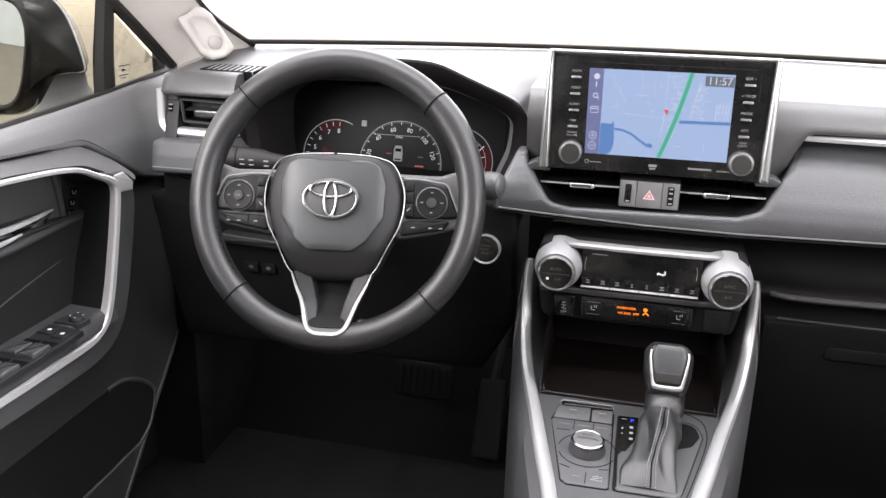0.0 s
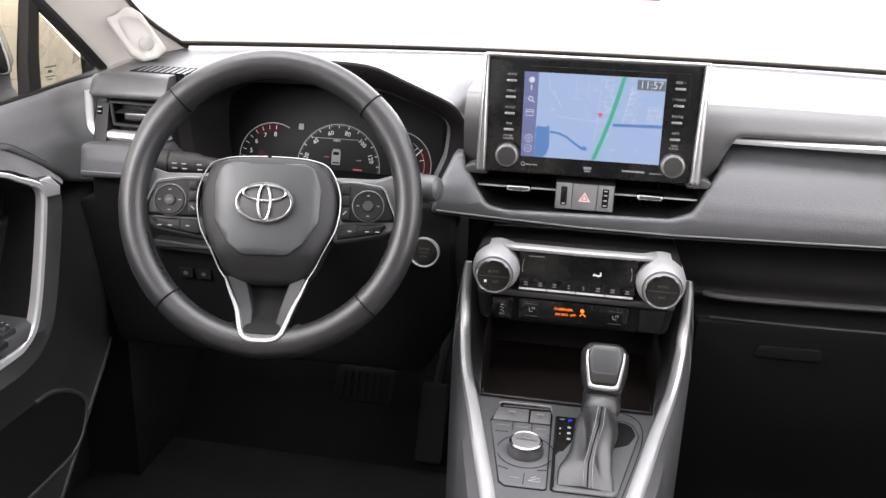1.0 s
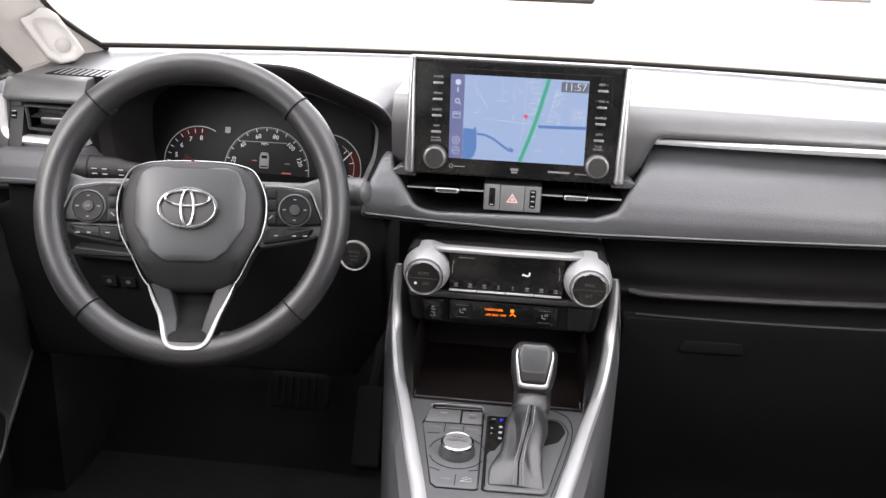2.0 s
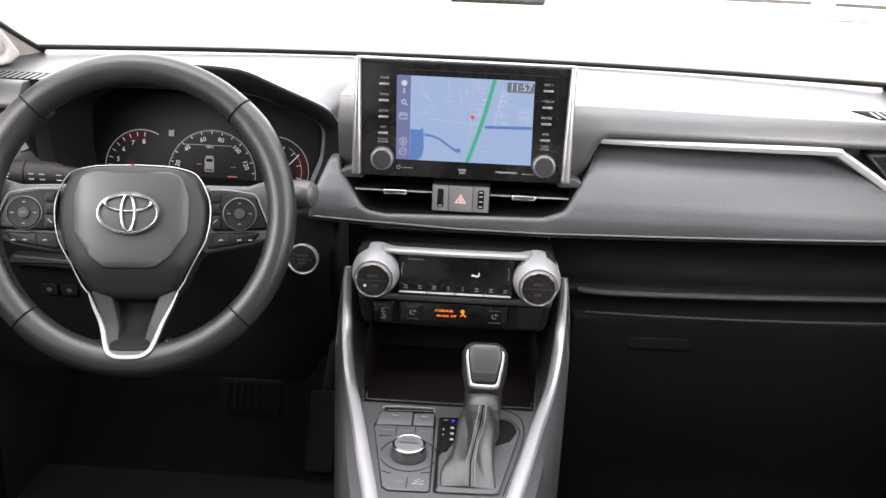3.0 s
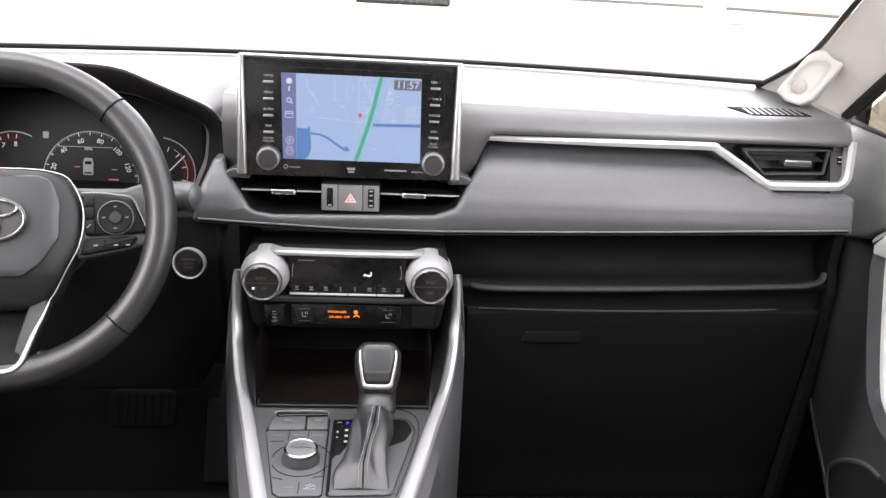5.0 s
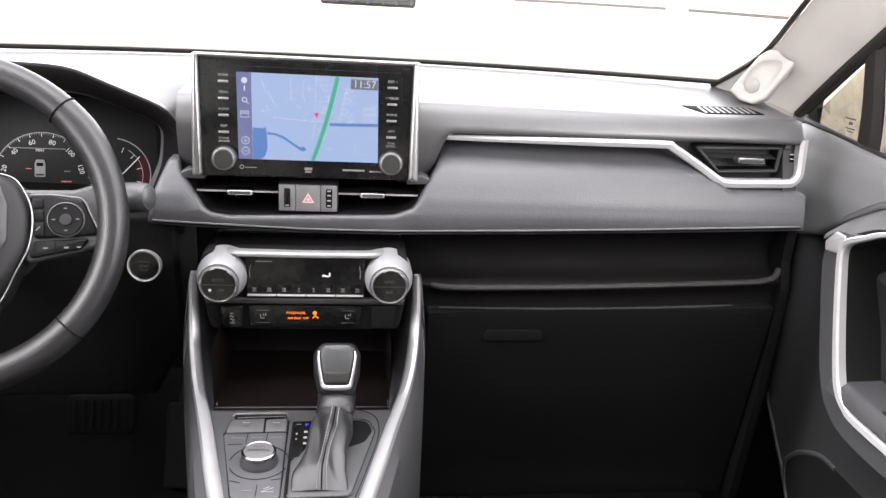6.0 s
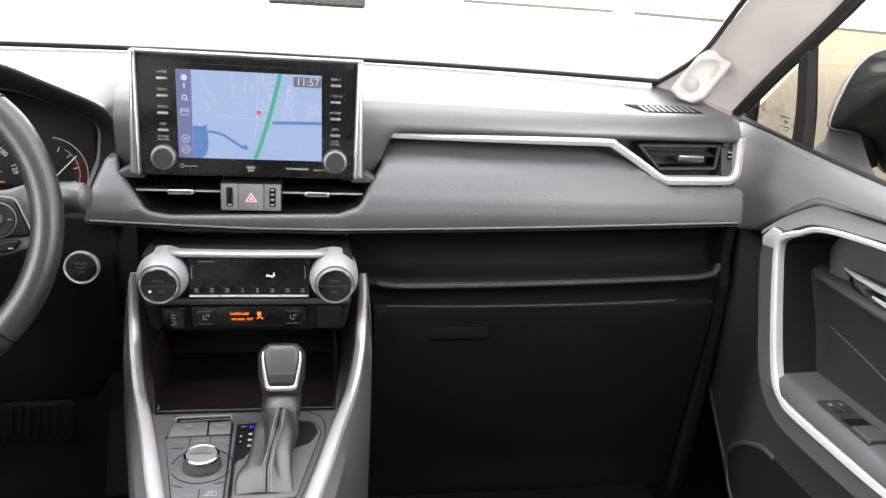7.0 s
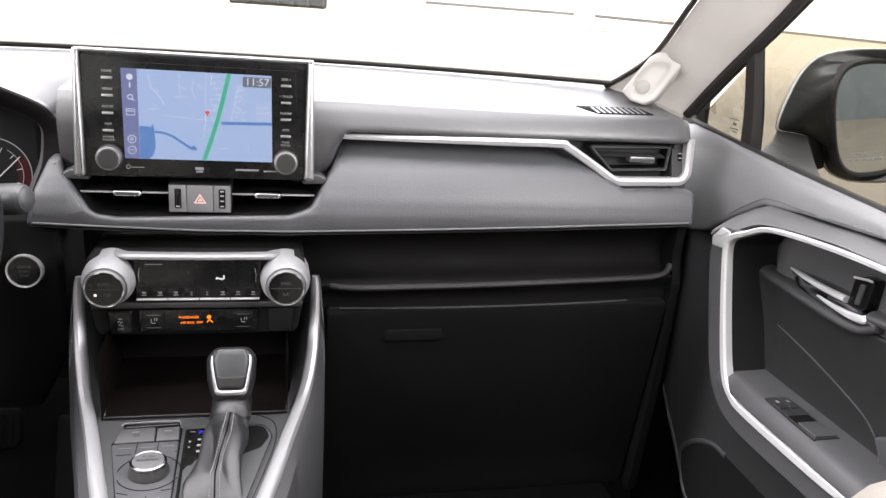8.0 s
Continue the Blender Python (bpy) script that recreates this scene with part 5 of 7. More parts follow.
def build_console():
    ob = thing("centre_console", pose(CX, -0.05, 0.34), "black centre console with two satin silver rails", "centre console")
    path = smooth_path(RAIL, 5)
    for s in (-1, 1):
        rail = [Vector((CX + s * p.x, p.y, p.z)) for p in path]
        n = len(rail)
        bm = bmesh.new()
        rows, inner, flank = [], [], []
        for i, p in enumerate(rail):
            t = (rail[min(n - 1, i + 1)] - rail[max(0, i - 1)]).normalized()
            side = Vector((s, 0, 0)) - t * (s * t.x)
            side.normalize()
            up = side.cross(t) * s
            if up.y > 0:
                up = -up
            w = float(np.interp(i / (n - 1), (0, 0.05, 0.3, 1), (0.003, 0.0055, 0.0072, 0.0088)))
            rows.append([p + side * x * w + up * y for x, y in ((-1.0, -0.010), (1.0, -0.010), (1.0, 0.0), (0.7, 0.0035), (0.1, 0.0048), (-0.7, 0.002), (-1.0, -0.002))])
            wide = 0.014 * max(0.0, i / (n - 1) - 0.3)
            deep = max(0.0, min(1.0, (p.z - 0.742) / 0.06))
            inner.append([p - side * w * 0.9 - up * 0.004, p - side * (w + 0.006) - up * 0.012 + Vector((0, 0.004 * deep, -0.003)), p + Vector((-s * (0.016 + 0.006 * deep), 0.09 * deep + 0.004, -0.012))])
            flank.append([p + side * w * 0.95 - up * 0.004, p + side * (w + 0.003 + wide) - up * 0.014, p + Vector((s * (w + 0.008 + wide), -0.004, -0.06)), p + Vector((s * (w + 0.010 + wide), 0.0, -0.16)), Vector((p.x + s * (w + 0.012 + wide), p.y, 0.34))])
        loft(rows, True, bm, True)
        part("rail", bm, RAIL_SILVER, ob, "satin silver console rail", world_m=Matrix(), sharp=40)
        part("cheek", loft(inner), SATIN, ob, world_m=Matrix())
        part("flank", loft(flank), DOOR_REST, ob, "grey console side", world_m=Matrix())
    deck_z = 0.7375
    deck = rounded([(CX - 0.118, 0.062), (CX + 0.118, 0.062), (CX + 0.098, -0.03), (CX + 0.048, -0.23), (CX - 0.048, -0.23), (CX - 0.098, -0.03)], 0.006)
    part("deck", slab(deck, 0.70, deck_z, 0.0008), SATIN, ob, "satin grey console deck", world_m=Matrix())
    # dark grooves that frame the deck's switch and shifter plates
    for line_ in (((-93, 22), (-96, 6), (-88, -30), (-70, -90), (-58, -124)), ((78, 54), (93, 47), (105, 31), (106, -6), (92, -70), (79, -121))):
        track = smooth_path([Vector((x * 0.001, y * 0.001, deck_z + 0.0002)) for x, y in line_], 6)
        part("deck_groove", sweep(track, oval(0.0006, 0.0004, 6)), DARK, ob, "thin dark groove", world_m=Matrix())
    # open bin under the climate panel
    bm = loft([[(CX + x, y, z) for x in np.linspace(-0.105, 0.105, 9)] for y, z in ((0.052, 0.7385), (0.075, 0.7350), (0.16, 0.733), (0.20, 0.745), (0.215, 0.78), (0.21, 0.815), (0.13, 0.815))])
    bin_mat = material("glossy brown-black bin", (0.0042, 0.0029, 0.0028), 0.45, vary=0.2, wide=18, spec=0.11)
    part("bin", bm, bin_mat, ob, "glossy dark storage bin", world_m=Matrix())
    for s in (-1, 1):
        bm = loft([[(CX + s * 0.105, y, z) for y in (0.052, 0.13, 0.215)] for z in (0.733, 0.775, 0.82)])
        part("bin_side", bm, bin_mat, ob, world_m=Matrix())
    part("usb_icon", strokes([mm([(0, 0), (0, 7)]), mm([(-2, 4), (0, 2)]), mm([(2, 5.5), (0, 3.5)])], 0.0009, 0.0), PALE, ob, "printed port symbol", world_m=plane(CX + 0.012, 0.208, 0.790), sharp=0)
    # switch bank
    m = plane(CX, -0.03, deck_z, 90)
    rim = part("switch_bank", slab(rounded(mm([(-86, 30), (-79.5, 57), (-74, 59), (-14.5, 59), (-13.5, 54), (-12, -91), (-16, -93), (-56, -94), (-63, -88)]), 0.003), -0.008, 0.0012, 0.001), BLACK, ob, "black-edged switch bank", world_m=m)
    part("hood_strip", slab(rounded(mm([(-78, 56), (-16, 57.2), (-15.6, 51), (-73, 48)]), 0.002), 0, 0.0105, 0.002), GLOSS, rim)
    part("hood_edge", sweep([(-0.0785, 0.0545, 0.0095), (-0.0745, 0.0572, 0.0105), (-0.045, 0.0580, 0.0107), (-0.0165, 0.0582, 0.0105), (-0.0150, 0.0530, 0.0085)], oval(0.0007, 0.0007, 6), up=(0, 0, 1)), BRIDGE, rim, "thin satin silver edge")
    for pts in ([(-84, 29.8), (-79.5, 49), (-41, 50), (-41, 31)], [(-39.8, 31), (-39.8, 48.5), (-15.2, 50), (-15, 31.5)]):
        k = part("switch", slab(rounded(mm(pts), 0.002), 0, lambda x, y: 0.002 + max(0, (y - 0.030)) * 0.35, 0.001), BUTTON, rim, "dark console switch")
        cx, cy = sum(p[0] for p in pts) / 4000, sum(p[1] for p in pts) / 4000
        bars([(cx - 0.004, cx + 0.004, cy - 0.0008, cy + 0.0004)], DIM, k, 0.0095)
    part("bank_plate", slab(rounded(mm([(-84.6, 24), (-83.5, 28.2), (-14.9, 29.6), (-12.8, -90), (-16, -92.2), (-55.8, -93.2), (-62, -87.6)]), 0.003), 0, 0.0022, 0.001), GREYBTN, rim, "grey switch plate")
    for a, b in (((-58, 27.6), (-58, 8)), ((-36, 28), (-36, 12)), ((-77, 5), (-62, 6)), ((-17, 8), (-15, 8)), ((-66, -62), (-55, -66)), ((-24, -62), (-14, -60)), ((-37, -70), (-37, -90))):
        part("joint", strokes([mm([a, b])], 0.0008, 0.0026), BLACK, rim, sharp=0)
    for xa, xb, y in ((-76, -62, 18), (-54, -40, 18.5), (-32, -19, 19), (-52, -42, -80)):
        bars(mm([(xa, xb, y, y + 1.2)]), DIM, rim, 0.0026)
    part("hill_icon", strokes([mm([(-32, -82), (-20, -75), (-20, -82), (-32, -82)]), mm([(-30, -77), (-24, -73.5)])], 0.0009, 0.0027), PALE, rim, sharp=0)
    base = strokes([[(-0.0395 + 0.0315 * math.cos(a), -0.029 + 0.0315 * math.sin(a)) for a in np.linspace(0.2, 3.0, 24)], [(-0.0395 + 0.0315 * math.cos(a), -0.029 + 0.0315 * math.sin(a)) for a in np.linspace(3.5, 5.9, 24)]], 0.0009, 0.0027)
    part("dial_joint", base, BLACK, rim, sharp=0)
    # gear plate
    gate = part("gear_plate", slab(rounded(mm([(-10, 55), (80, 57), (87.5, 30), (60, -90), (-9, -92)]), [0.004, 0.020, 0.020, 0.012, 0.005], 7), -0.008, 0.0014, 0.001), BLACK, ob, "black-edged shifter plate", world_m=m)
    part("plate_top", slab(rounded(mm([(14.5, 54.5), (79, 56), (86.2, 30), (59.0, -88.6), (-5, -90.8), (-6, -28), (12, 10)]), [0.003, 0.020, 0.020, 0.012, 0.003, 0.003, 0.003], 7), 0, 0.0022, 0.001), SATIN, gate, "satin shifter plate")
    pr = part("gear_display", slab(rounded(mm([(-8, 53), (14, 54), (14, 10), (2, -20), (-7, -22)]), 0.002), 0, 0.0024, 0.0005), GLOSS, gate, "glossy gear position display")
    words("P", 0.0090, BLUE_GLOW, pr, 0.0075, 0.044, 0.0028)
    for y in (0.030, 0.018, 0.006):
        bars([(0.005, 0.009, y - 0.002, y + 0.002)], PALE, pr, 0.0027)
    bars(mm([(-4.2, -2.2, 24.5, 27.5), (-4, -2.4, 14, 16), (-4.5, 1, 46, 46.8)]), PALE, pr, 0.0027)
    # the slot is not cut; a flat black plate stands for its shade
    part("well", slab(rounded(mm([(30, 54), (78, 54.5), (83.5, 30), (74, 8), (50, -6), (34, -6)]), [0.004, 0.019, 0.016, 0.014, 0.010, 0.004], 7), 0.0, 0.0026, 0.0006), BLACK, gate, "flat black plate for the shaded shifter slot")
    part("plate_lip", sweep([(p[0], p[1], 0.0022) for p in rounded(mm([(20, 57.5), (80.5, 57.8), (88, 30), (60.2, -90.6), (-6, -92.4)]), [0.004, 0.020, 0.020, 0.012, 0.004], 7)], oval(0.0007, 0.0008, 6), up=(0, 0, 1)), GREYBTN, gate, "thin raised edge of the shifter plate")
    return ob


def build_mode_dial():
    ob = thing("drive_mode_dial", plane(CX - 0.0395, -0.059, 0.7398, 90), "silver-capped rotary drive mode dial", "dial")
    part("skirt", lathe([(0.0205, 0.0), (0.0203, 0.004), (0.0190, 0.0066), (0.0182, 0.0105)], 48), PLASTIC, ob, "black dial skirt")
    part("ring", lathe([(0.0180, 0.0095), (0.0187, 0.0115), (0.0183, 0.0140), (0.0168, 0.0151), (0.0158, 0.0146)], 48), BADGE, ob, "bright ring")
    cap = part("cap", lathe([(0.0159, 0.0145), (0.010, 0.0155), (0.0, 0.0158)], 48), DIAL, ob, "silver cap")
    words("PUSH", 0.0050, BUTTON, cap, 0, 0.0055, 0.0157)
    words("NORMAL", 0.0055, BUTTON, cap, 0, -0.001, 0.0160)
    return ob


def build_shifter():
    ob = thing("gear_shifter", pose(0.057, 0.0, 0.74), "black leather gear shifter with silver-edged knob and gathered boot", "gear shifter")
    m = plane(0.0567, 0.022, 0.806, 24)
    outline = rounded(mm([(-19, 32), (19, 32), (27.5, 20), (26.5, -4), (20, -29), (-20, -29), (-26.5, -4), (-27.5, 20)]), 0.013, 6)
    dome = lambda x, y: 0.010 - 6.0 * x * x - 3.0 * (y - 0.002) ** 2
    knob = part("knob", slab(outline, -0.034, dome, 0.009, 4, cuts=8), LEATHER, ob, "black leather knob", world_m=m, sharp=60)
    pad = rounded(mm([(-15.5, 31), (15.5, 31), (19.5, 18), (14.0, -13), (-14.0, -13), (-19.5, 18)]), 0.006, 5)
    part("top_pad", slab(pad, 0.0, lambda x, y: dome(x, y) + 0.0022, 0.002, 3, cuts=6), HORN, knob, "satin grey top pad", world_m=m, sharp=60)
    # the pad's darker lower area: its shading put in as a darker plate
    part("release", slab(rounded(mm([(-15.6, 1), (15.6, 1), (13.4, -13), (-13.4, -13)]), 0.002, 3), 0.0, lambda x, y: dome(x, y) + 0.0027, 0.001, 2, cuts=4), LIP, knob, world_m=m, sharp=60)
    path = smooth_path([Vector((x * 0.001, y * 0.001, dome(x * 0.001, y * 0.001) + 0.001)) for x, y in ((-20.5, 24), (-20.8, 14), (-18.4, -3), (-16.0, -14), (-12, -17.4), (0, -17.8), (12, -17.4), (16.0, -14), (18.4, -3), (20.8, 14), (20.5, 24))], 4)
    part("silver_edge", sweep(path, oval(0.0026, 0.0022, 10), up=(0, 0, 1), scale=[float(np.interp(abs(k / (len(path) - 1) - 0.5), (0, 0.16, 0.22, 0.5), (1.2, 1.15, 0.8, 0.35))) for k in range(len(path))]), PEWTER, knob, "bright silver edge", world_m=m)
    # collar
    m2 = plane(0.0572, 0.030, 0.772, 80)
    part("collar", lathe([(0.0215, -0.012), (0.0225, -0.002), (0.0215, 0.004), (0.0185, 0.008), (0.0170, 0.02)], 32, squash=0.85), LEATHER, ob, "leather collar", world_m=m2)
    # shade in the gap under the knob, put in as a solid black disc
    part("collar_groove", lathe([(0.0, -0.004), (0.0205, -0.004), (0.0215, 0.0), (0.0205, 0.005), (0.0, 0.005)], 32), BLACK, ob, "black disc for the shaded gap below the knob", world_m=plane(0.0570, 0.0345, 0.7875, 62))
    # boot: sections from the knob's neck to the plate, with gathers
    spine = [(0.036, 0.784, 0.0385, 0.0760), (0.031, 0.776, 0.0362, 0.0788), (0.008, 0.7665, 0.0344, 0.0786), (-0.012, 0.760, 0.0318, 0.0760), (-0.036, 0.755, 0.0285, 0.0752), (-0.066, 0.7495, 0.0250, 0.0668), (-0.088, 0.745, 0.0168, 0.0675), (-0.112, 0.7385, 0.0128, 0.0715)]
    depth = [0.0165, 0.0190, 0.0185, 0.0150, 0.0160, 0.0150, 0.0120, 0.0030]
    keys = np.linspace(0, 1, len(spine))
    rings = []
    n = 72
    for f in np.linspace(0, 1, 40):
        y, z, xl, xr = (float(np.interp(f, keys, [p[c] for p in spine])) for c in range(4))
        dp = float(np.interp(f, keys, depth))
        loose = max(0.0, min(1.0, (f - 0.32) / 0.22)) * max(0.0, min(1.0, (1.02 - f) / 0.12))
        row = []
        for j in range(n):
            a = 2 * math.pi * j / n
            ca, sa = math.cos(a), math.sin(a)
            crease = abs(math.sin(1.5 * a + 4.5 * f + 0.4)) ** 0.6 - 0.6
            fold = 0.0085 * crease * (0.35 + 0.65 * abs(math.cos(a))) + 0.0042 * math.sin(3.0 * a + 6.0 * f) * math.sin(2.0 * a - 5.0 * f + 1.0) + 0.0013 * math.sin(7.0 * a + 14.0 * f) + 0.0009 * math.sin(26.0 * f + 3.0 * a)
            cinch = -0.0034 * math.exp(-((f - 0.36) / 0.022) ** 2) * (1.0 + 0.5 * math.sin(2.0 * a + 0.6)) + 0.0010 * math.exp(-((f - 0.12) / 0.02) ** 2)
            d = fold * loose + cinch
            rx, rd = (xr - xl) / 2 + d * 0.6, dp + d
            row.append(((xl + xr) / 2 + rx * ca, y - 0.26 * rd * sa, z + 0.96 * rd * sa))
        rings.append(row)
    boot = part("boot", loft(rings, True), BOOT, ob, "gathered soft leather boot", world_m=Matrix(), sharp=0)
    boot.data.polygons.foreach_set("use_smooth", [True] * len(boot.data.polygons))
    # double stitching down the rear of the boot
    for d, thread, r in ((-3, THREAD, 0.0005), (-1, BLACK, 0.0009), (1, THREAD, 0.0005)):
        bm = bmesh.new()
        fine = smooth_path([Vector(r_[18 + d]) for r_ in rings[15:]], 3)
        for k in range(0, len(fine) - 2, 2):
            mid = (fine[k] + fine[k + 1]) / 2
            ax = (fine[k + 1] - fine[k]).normalized()
            lift = Vector((0, -0.0006, 0.0008))
            sweep([mid - ax * 0.0011 + lift, mid + ax * 0.0011 + lift], oval(r, r, 5), bm=bm)
        part("stitching", bm, thread, ob, "double stitching over a dark seam", world_m=Matrix(), kind="stuff")
    return ob


# ---- driver's controls ----


def build_wheel():
    ob = thing("steering_wheel", plane(-0.3354, 0, 0.9874, 23.2, -0.25, 9.73), "black leather steering wheel with silver spoke trim", "steering wheel")
    R, r = 0.1590, 0.0165
    WIDE, SHIFT, DROP = 0.984, 0.002, 0.002
    bm = bmesh.new()
    rows = []
    for i in range(120):
        a = 2 * math.pi * i / 120
        deg = math.degrees(a) % 360
        grip = 1.0 + 0.10 * max(math.exp(-((deg - 35) / 9) ** 2), math.exp(-((deg - 145) / 9) ** 2)) + 0.05 * max(0, -math.sin(a))
        row = []
        for j in range(16):
            b = 2 * math.pi * j / 16
            rr = R + r * grip * 0.98 * math.cos(b)
            row.append(bm.verts.new((rr * math.cos(a) * WIDE + SHIFT, rr * math.sin(a) * 1.008 - DROP, r * 1.05 * math.sin(b))))
        rows.append(row)
    for i in range(120):
        bridge(bm, rows[i - 1], rows[i])
    part("rim", bm, LEATHER, ob, "black leather rim", sharp=0).data.polygons.foreach_set("use_smooth", [True] * 1920)
    for deg in (45.8, 134.4, 224.8, 315.4):
        a = radians(deg)
        c = Vector((R * math.cos(a) * WIDE + SHIFT, R * math.sin(a) * 1.008 - DROP, 0))
        e = Vector((math.cos(a), math.sin(a), 0))
        g = [c + e * (r * 1.035 * math.cos(b)) + Vector((0, 0, r * 1.08 * math.sin(b))) for b in np.linspace(0, 2 * math.pi, 24)[:-1]]
        part("rim_joint", sweep(g, oval(0.0009, 0.0009, 6), closed=True, up=(-math.sin(a), math.cos(a), 0)), BLACK, ob, "dark leather joint")
    for a0, a1 in ((-38, -16), (196, 219)):
        bm = bmesh.new()
        for k, deg in enumerate(np.arange(a0, a1, 1.7)):
            a = radians(deg)
            b = radians(158)
            rr = R + r * 1.02 * math.cos(b)
            p = Vector((rr * math.cos(a) * WIDE + SHIFT, rr * math.sin(a) * 1.008 - DROP, r * 1.08 * math.sin(b)))
            t = Vector((-math.sin(a), math.cos(a), 0)) * 0.0016 + Vector((0, 0, 0.0012 if k % 2 else -0.0012))
            sweep([p - t, p + t], oval(0.0007, 0.0007, 5), bm=bm)
        part("stitching", bm, BLACK, ob, "dark cross stitching inside the rim", kind="stuff")
    # spoke bodies
    for s in (-1, 1):
        arm = rounded(mm([(s * 70, 31), (s * 120, 30), (s * 146, 38), (s * 152, -28), (s * 128, -36), (s * 70, -46)]), [0.004, 0.02, 0.006, 0.006, 0.012, 0.006], 5)
        part("spoke", slab(arm, -0.026, lambda x, y: -0.006 + 0.10 * max(0, abs(x) - 0.125), 0.005, cuts=6), SATIN, ob, "satin grey spoke", sharp=50)
        arm = rounded(mm([(s * 78, 23), (s * 98, 23), (s * 129, 17), (s * 143, -16), (s * 140, -19), (s * 82, -21)]), [0.003, 0.006, 0.006, 0.004, 0.003, 0.003], 4)
        pad = part("switch_pad", slab(arm, -0.012, 0.0005, 0.0025), KEYCAP, ob, "black switch pad")
        line_ = smooth_path([Vector((s * x * 0.001, y * 0.001, 0.0000)) for x, y in ((79, 24), (98, 24), (116, 21.5), (129.5, 18), (137, 2), (144, -15))], 4)
        part("pad_edge", sweep(line_, oval(0.0011, 0.0012, 8), up=(0, 0, 1)), MID_GREY, pad, "lighter bevelled edge")
        ring_ = part("round_key", lathe([(0.0185, -0.002), (0.0182, 0.0018), (0.0172, 0.0024), (0.0168, 0.0012)], 36, at=(s * 0.1125, -0.0023)), SATIN, pad)
        part("key_face", lathe([(0.0166, 0.0012), (0.0160, 0.0030), (0.0065, 0.0024), (0.0, 0.0024)], 36, at=(s * 0.1125, -0.0023)), KEYCAP, ring_)
        part("key_centre", lathe([(0.0062, 0.002), (0.0058, 0.0042), (0.0, 0.0046)], 24, at=(s * 0.1125, -0.0023)), HUB_RIM, ring_)
        for k in range(4):
            x, y = s * 0.1125 + 0.0115 * math.cos(k * math.pi / 2), -0.0023 + 0.0115 * math.sin(k * math.pi / 2)
            bars([(x - 0.0016, x + 0.0016, y - 0.0006, y + 0.0006)], DIM, ring_, 0.0036)
        if s < 0:
            words("OK", 0.0042, DIM, ring_, s * 0.1125, -0.0023, 0.0048)
        for y0, y1 in ((10, 20), (-3, 8.5), (-19, -5)):
            x0, x1 = sorted((s * 0.0815, s * 0.0915))
            part("small_key", box(x0, x1, y0 * 0.001, y1 * 0.001, -0.004, 0.0022, 0.0015), KEYCAP, pad)
        part("phone_icon", strokes([mm([(s * 88, -9), (s * 84, -13)])], 0.0012, 0.0026), DIM, pad, sharp=0)
        low = rounded(mm([(s * 80, -23.5), (s * 135, -22), (s * 126, -33), (s * 76, -42)]), 0.004, 4)
        bar = part("lower_keys", slab(low, -0.014, -0.0015, 0.0025), KEYCAP, ob, "row of small black keys")
        part("key_joint", strokes([[(s * 0.101, -0.0245), (s * 0.101, -0.0375)]], 0.0008, -0.0010), BLACK, bar, sharp=0)
        for x in (0.092, 0.112, 0.124):
            bars([(s * x - 0.0022, s * x + 0.0022, -0.0320, -0.0305)], DIM, bar, -0.0008)
    # hub
    half = [(0, 48), (30, 47.2), (49, 45), (66, 38), (77.5, 15), (79.5, -7), (75.5, -30), (68.5, -45), (61.5, -58), (52.5, -77), (43, -90), (26, -96)]
    shield = mm(half) + [(-x * 0.001, y * 0.001) for x, y in reversed(half[1:])]
    smooth = [(p.x, p.y) for p in smooth_path([Vector((*p, 0)) for p in shield], 3, True)]
    dome = lambda x, y: 0.020 - 1.5 * x * x - 1.3 * (y + 0.002) ** 2 - 0.55 * max(0, -0.060 - y) - 0.34 * max(0, abs(x) - 0.048)
    # the shading of the tilted cover is put into its darker plastic
    part("hub_cover", slab(smooth, -0.045, dome, 0.008, 4, cuts=12), HUB_RIM, ob, "satin hub cover, darker in colour for its tilt", sharp=55)
    half = [(40, 41), (54, 36), (61, 13), (59.5, -24), (42, -50), (25, -63)]
    inner = rounded(mm(half) + [(-x * 0.001, y * 0.001) for x, y in reversed(half)], 0.016, 6)
    part("horn_pad", slab(inner, 0.0, lambda x, y: dome(x, y) + 0.0016 + 0.05 * max(0, -0.030 - y), 0.0018, 4, cuts=12), HORN, ob, "raised satin grey horn pad", sharp=55)
    # thin bright line round the hub and the silver fork below
    for s in (-1, 1):
        path = smooth_path([Vector((s * x * 0.001, y * 0.001, z)) for x, y, z in ((2, 49.3, 0.008), (30, 48.5, 0.007), (50, 46, 0.006), (67.5, 38.5, 0.004), (79.2, 15, 0.003), (81.2, -7, 0.003), (77, -30.5, 0.003), (70, -45.5, 0.003), (63, -58.5, 0.002), (54, -77.5, 0.001), (47, -88, 0.000))], 5)
        part("hub_line", sweep(path, oval(0.0008, 0.0012, 8), up=(0, 0, 1)), PEWTER, ob, "thin bright hub line")
    fork = [(-47, -87), (-40, -104), (-31, -123), (-24.5, -143), (-20, -151.5), (-12, -155.8), (0, -156.5), (12, -155.8), (20, -151.5), (24.5, -143), (31, -123), (40, -104), (47, -87)]
    path = smooth_path([Vector((x * 0.001, y * 0.001, float(np.interp(-y, (87, 104, 123, 140, 150, 157), (-0.002, 0.0, 0.003, 0.0105, 0.0165, 0.0182))))) for x, y in fork], 5)
    sc = [float(np.interp(abs(k / (len(path) - 1) - 0.5), (0, 0.18, 0.30, 0.42, 0.5), (0.52, 0.52, 0.50, 0.32, 0.15))) for k in range(len(path))]
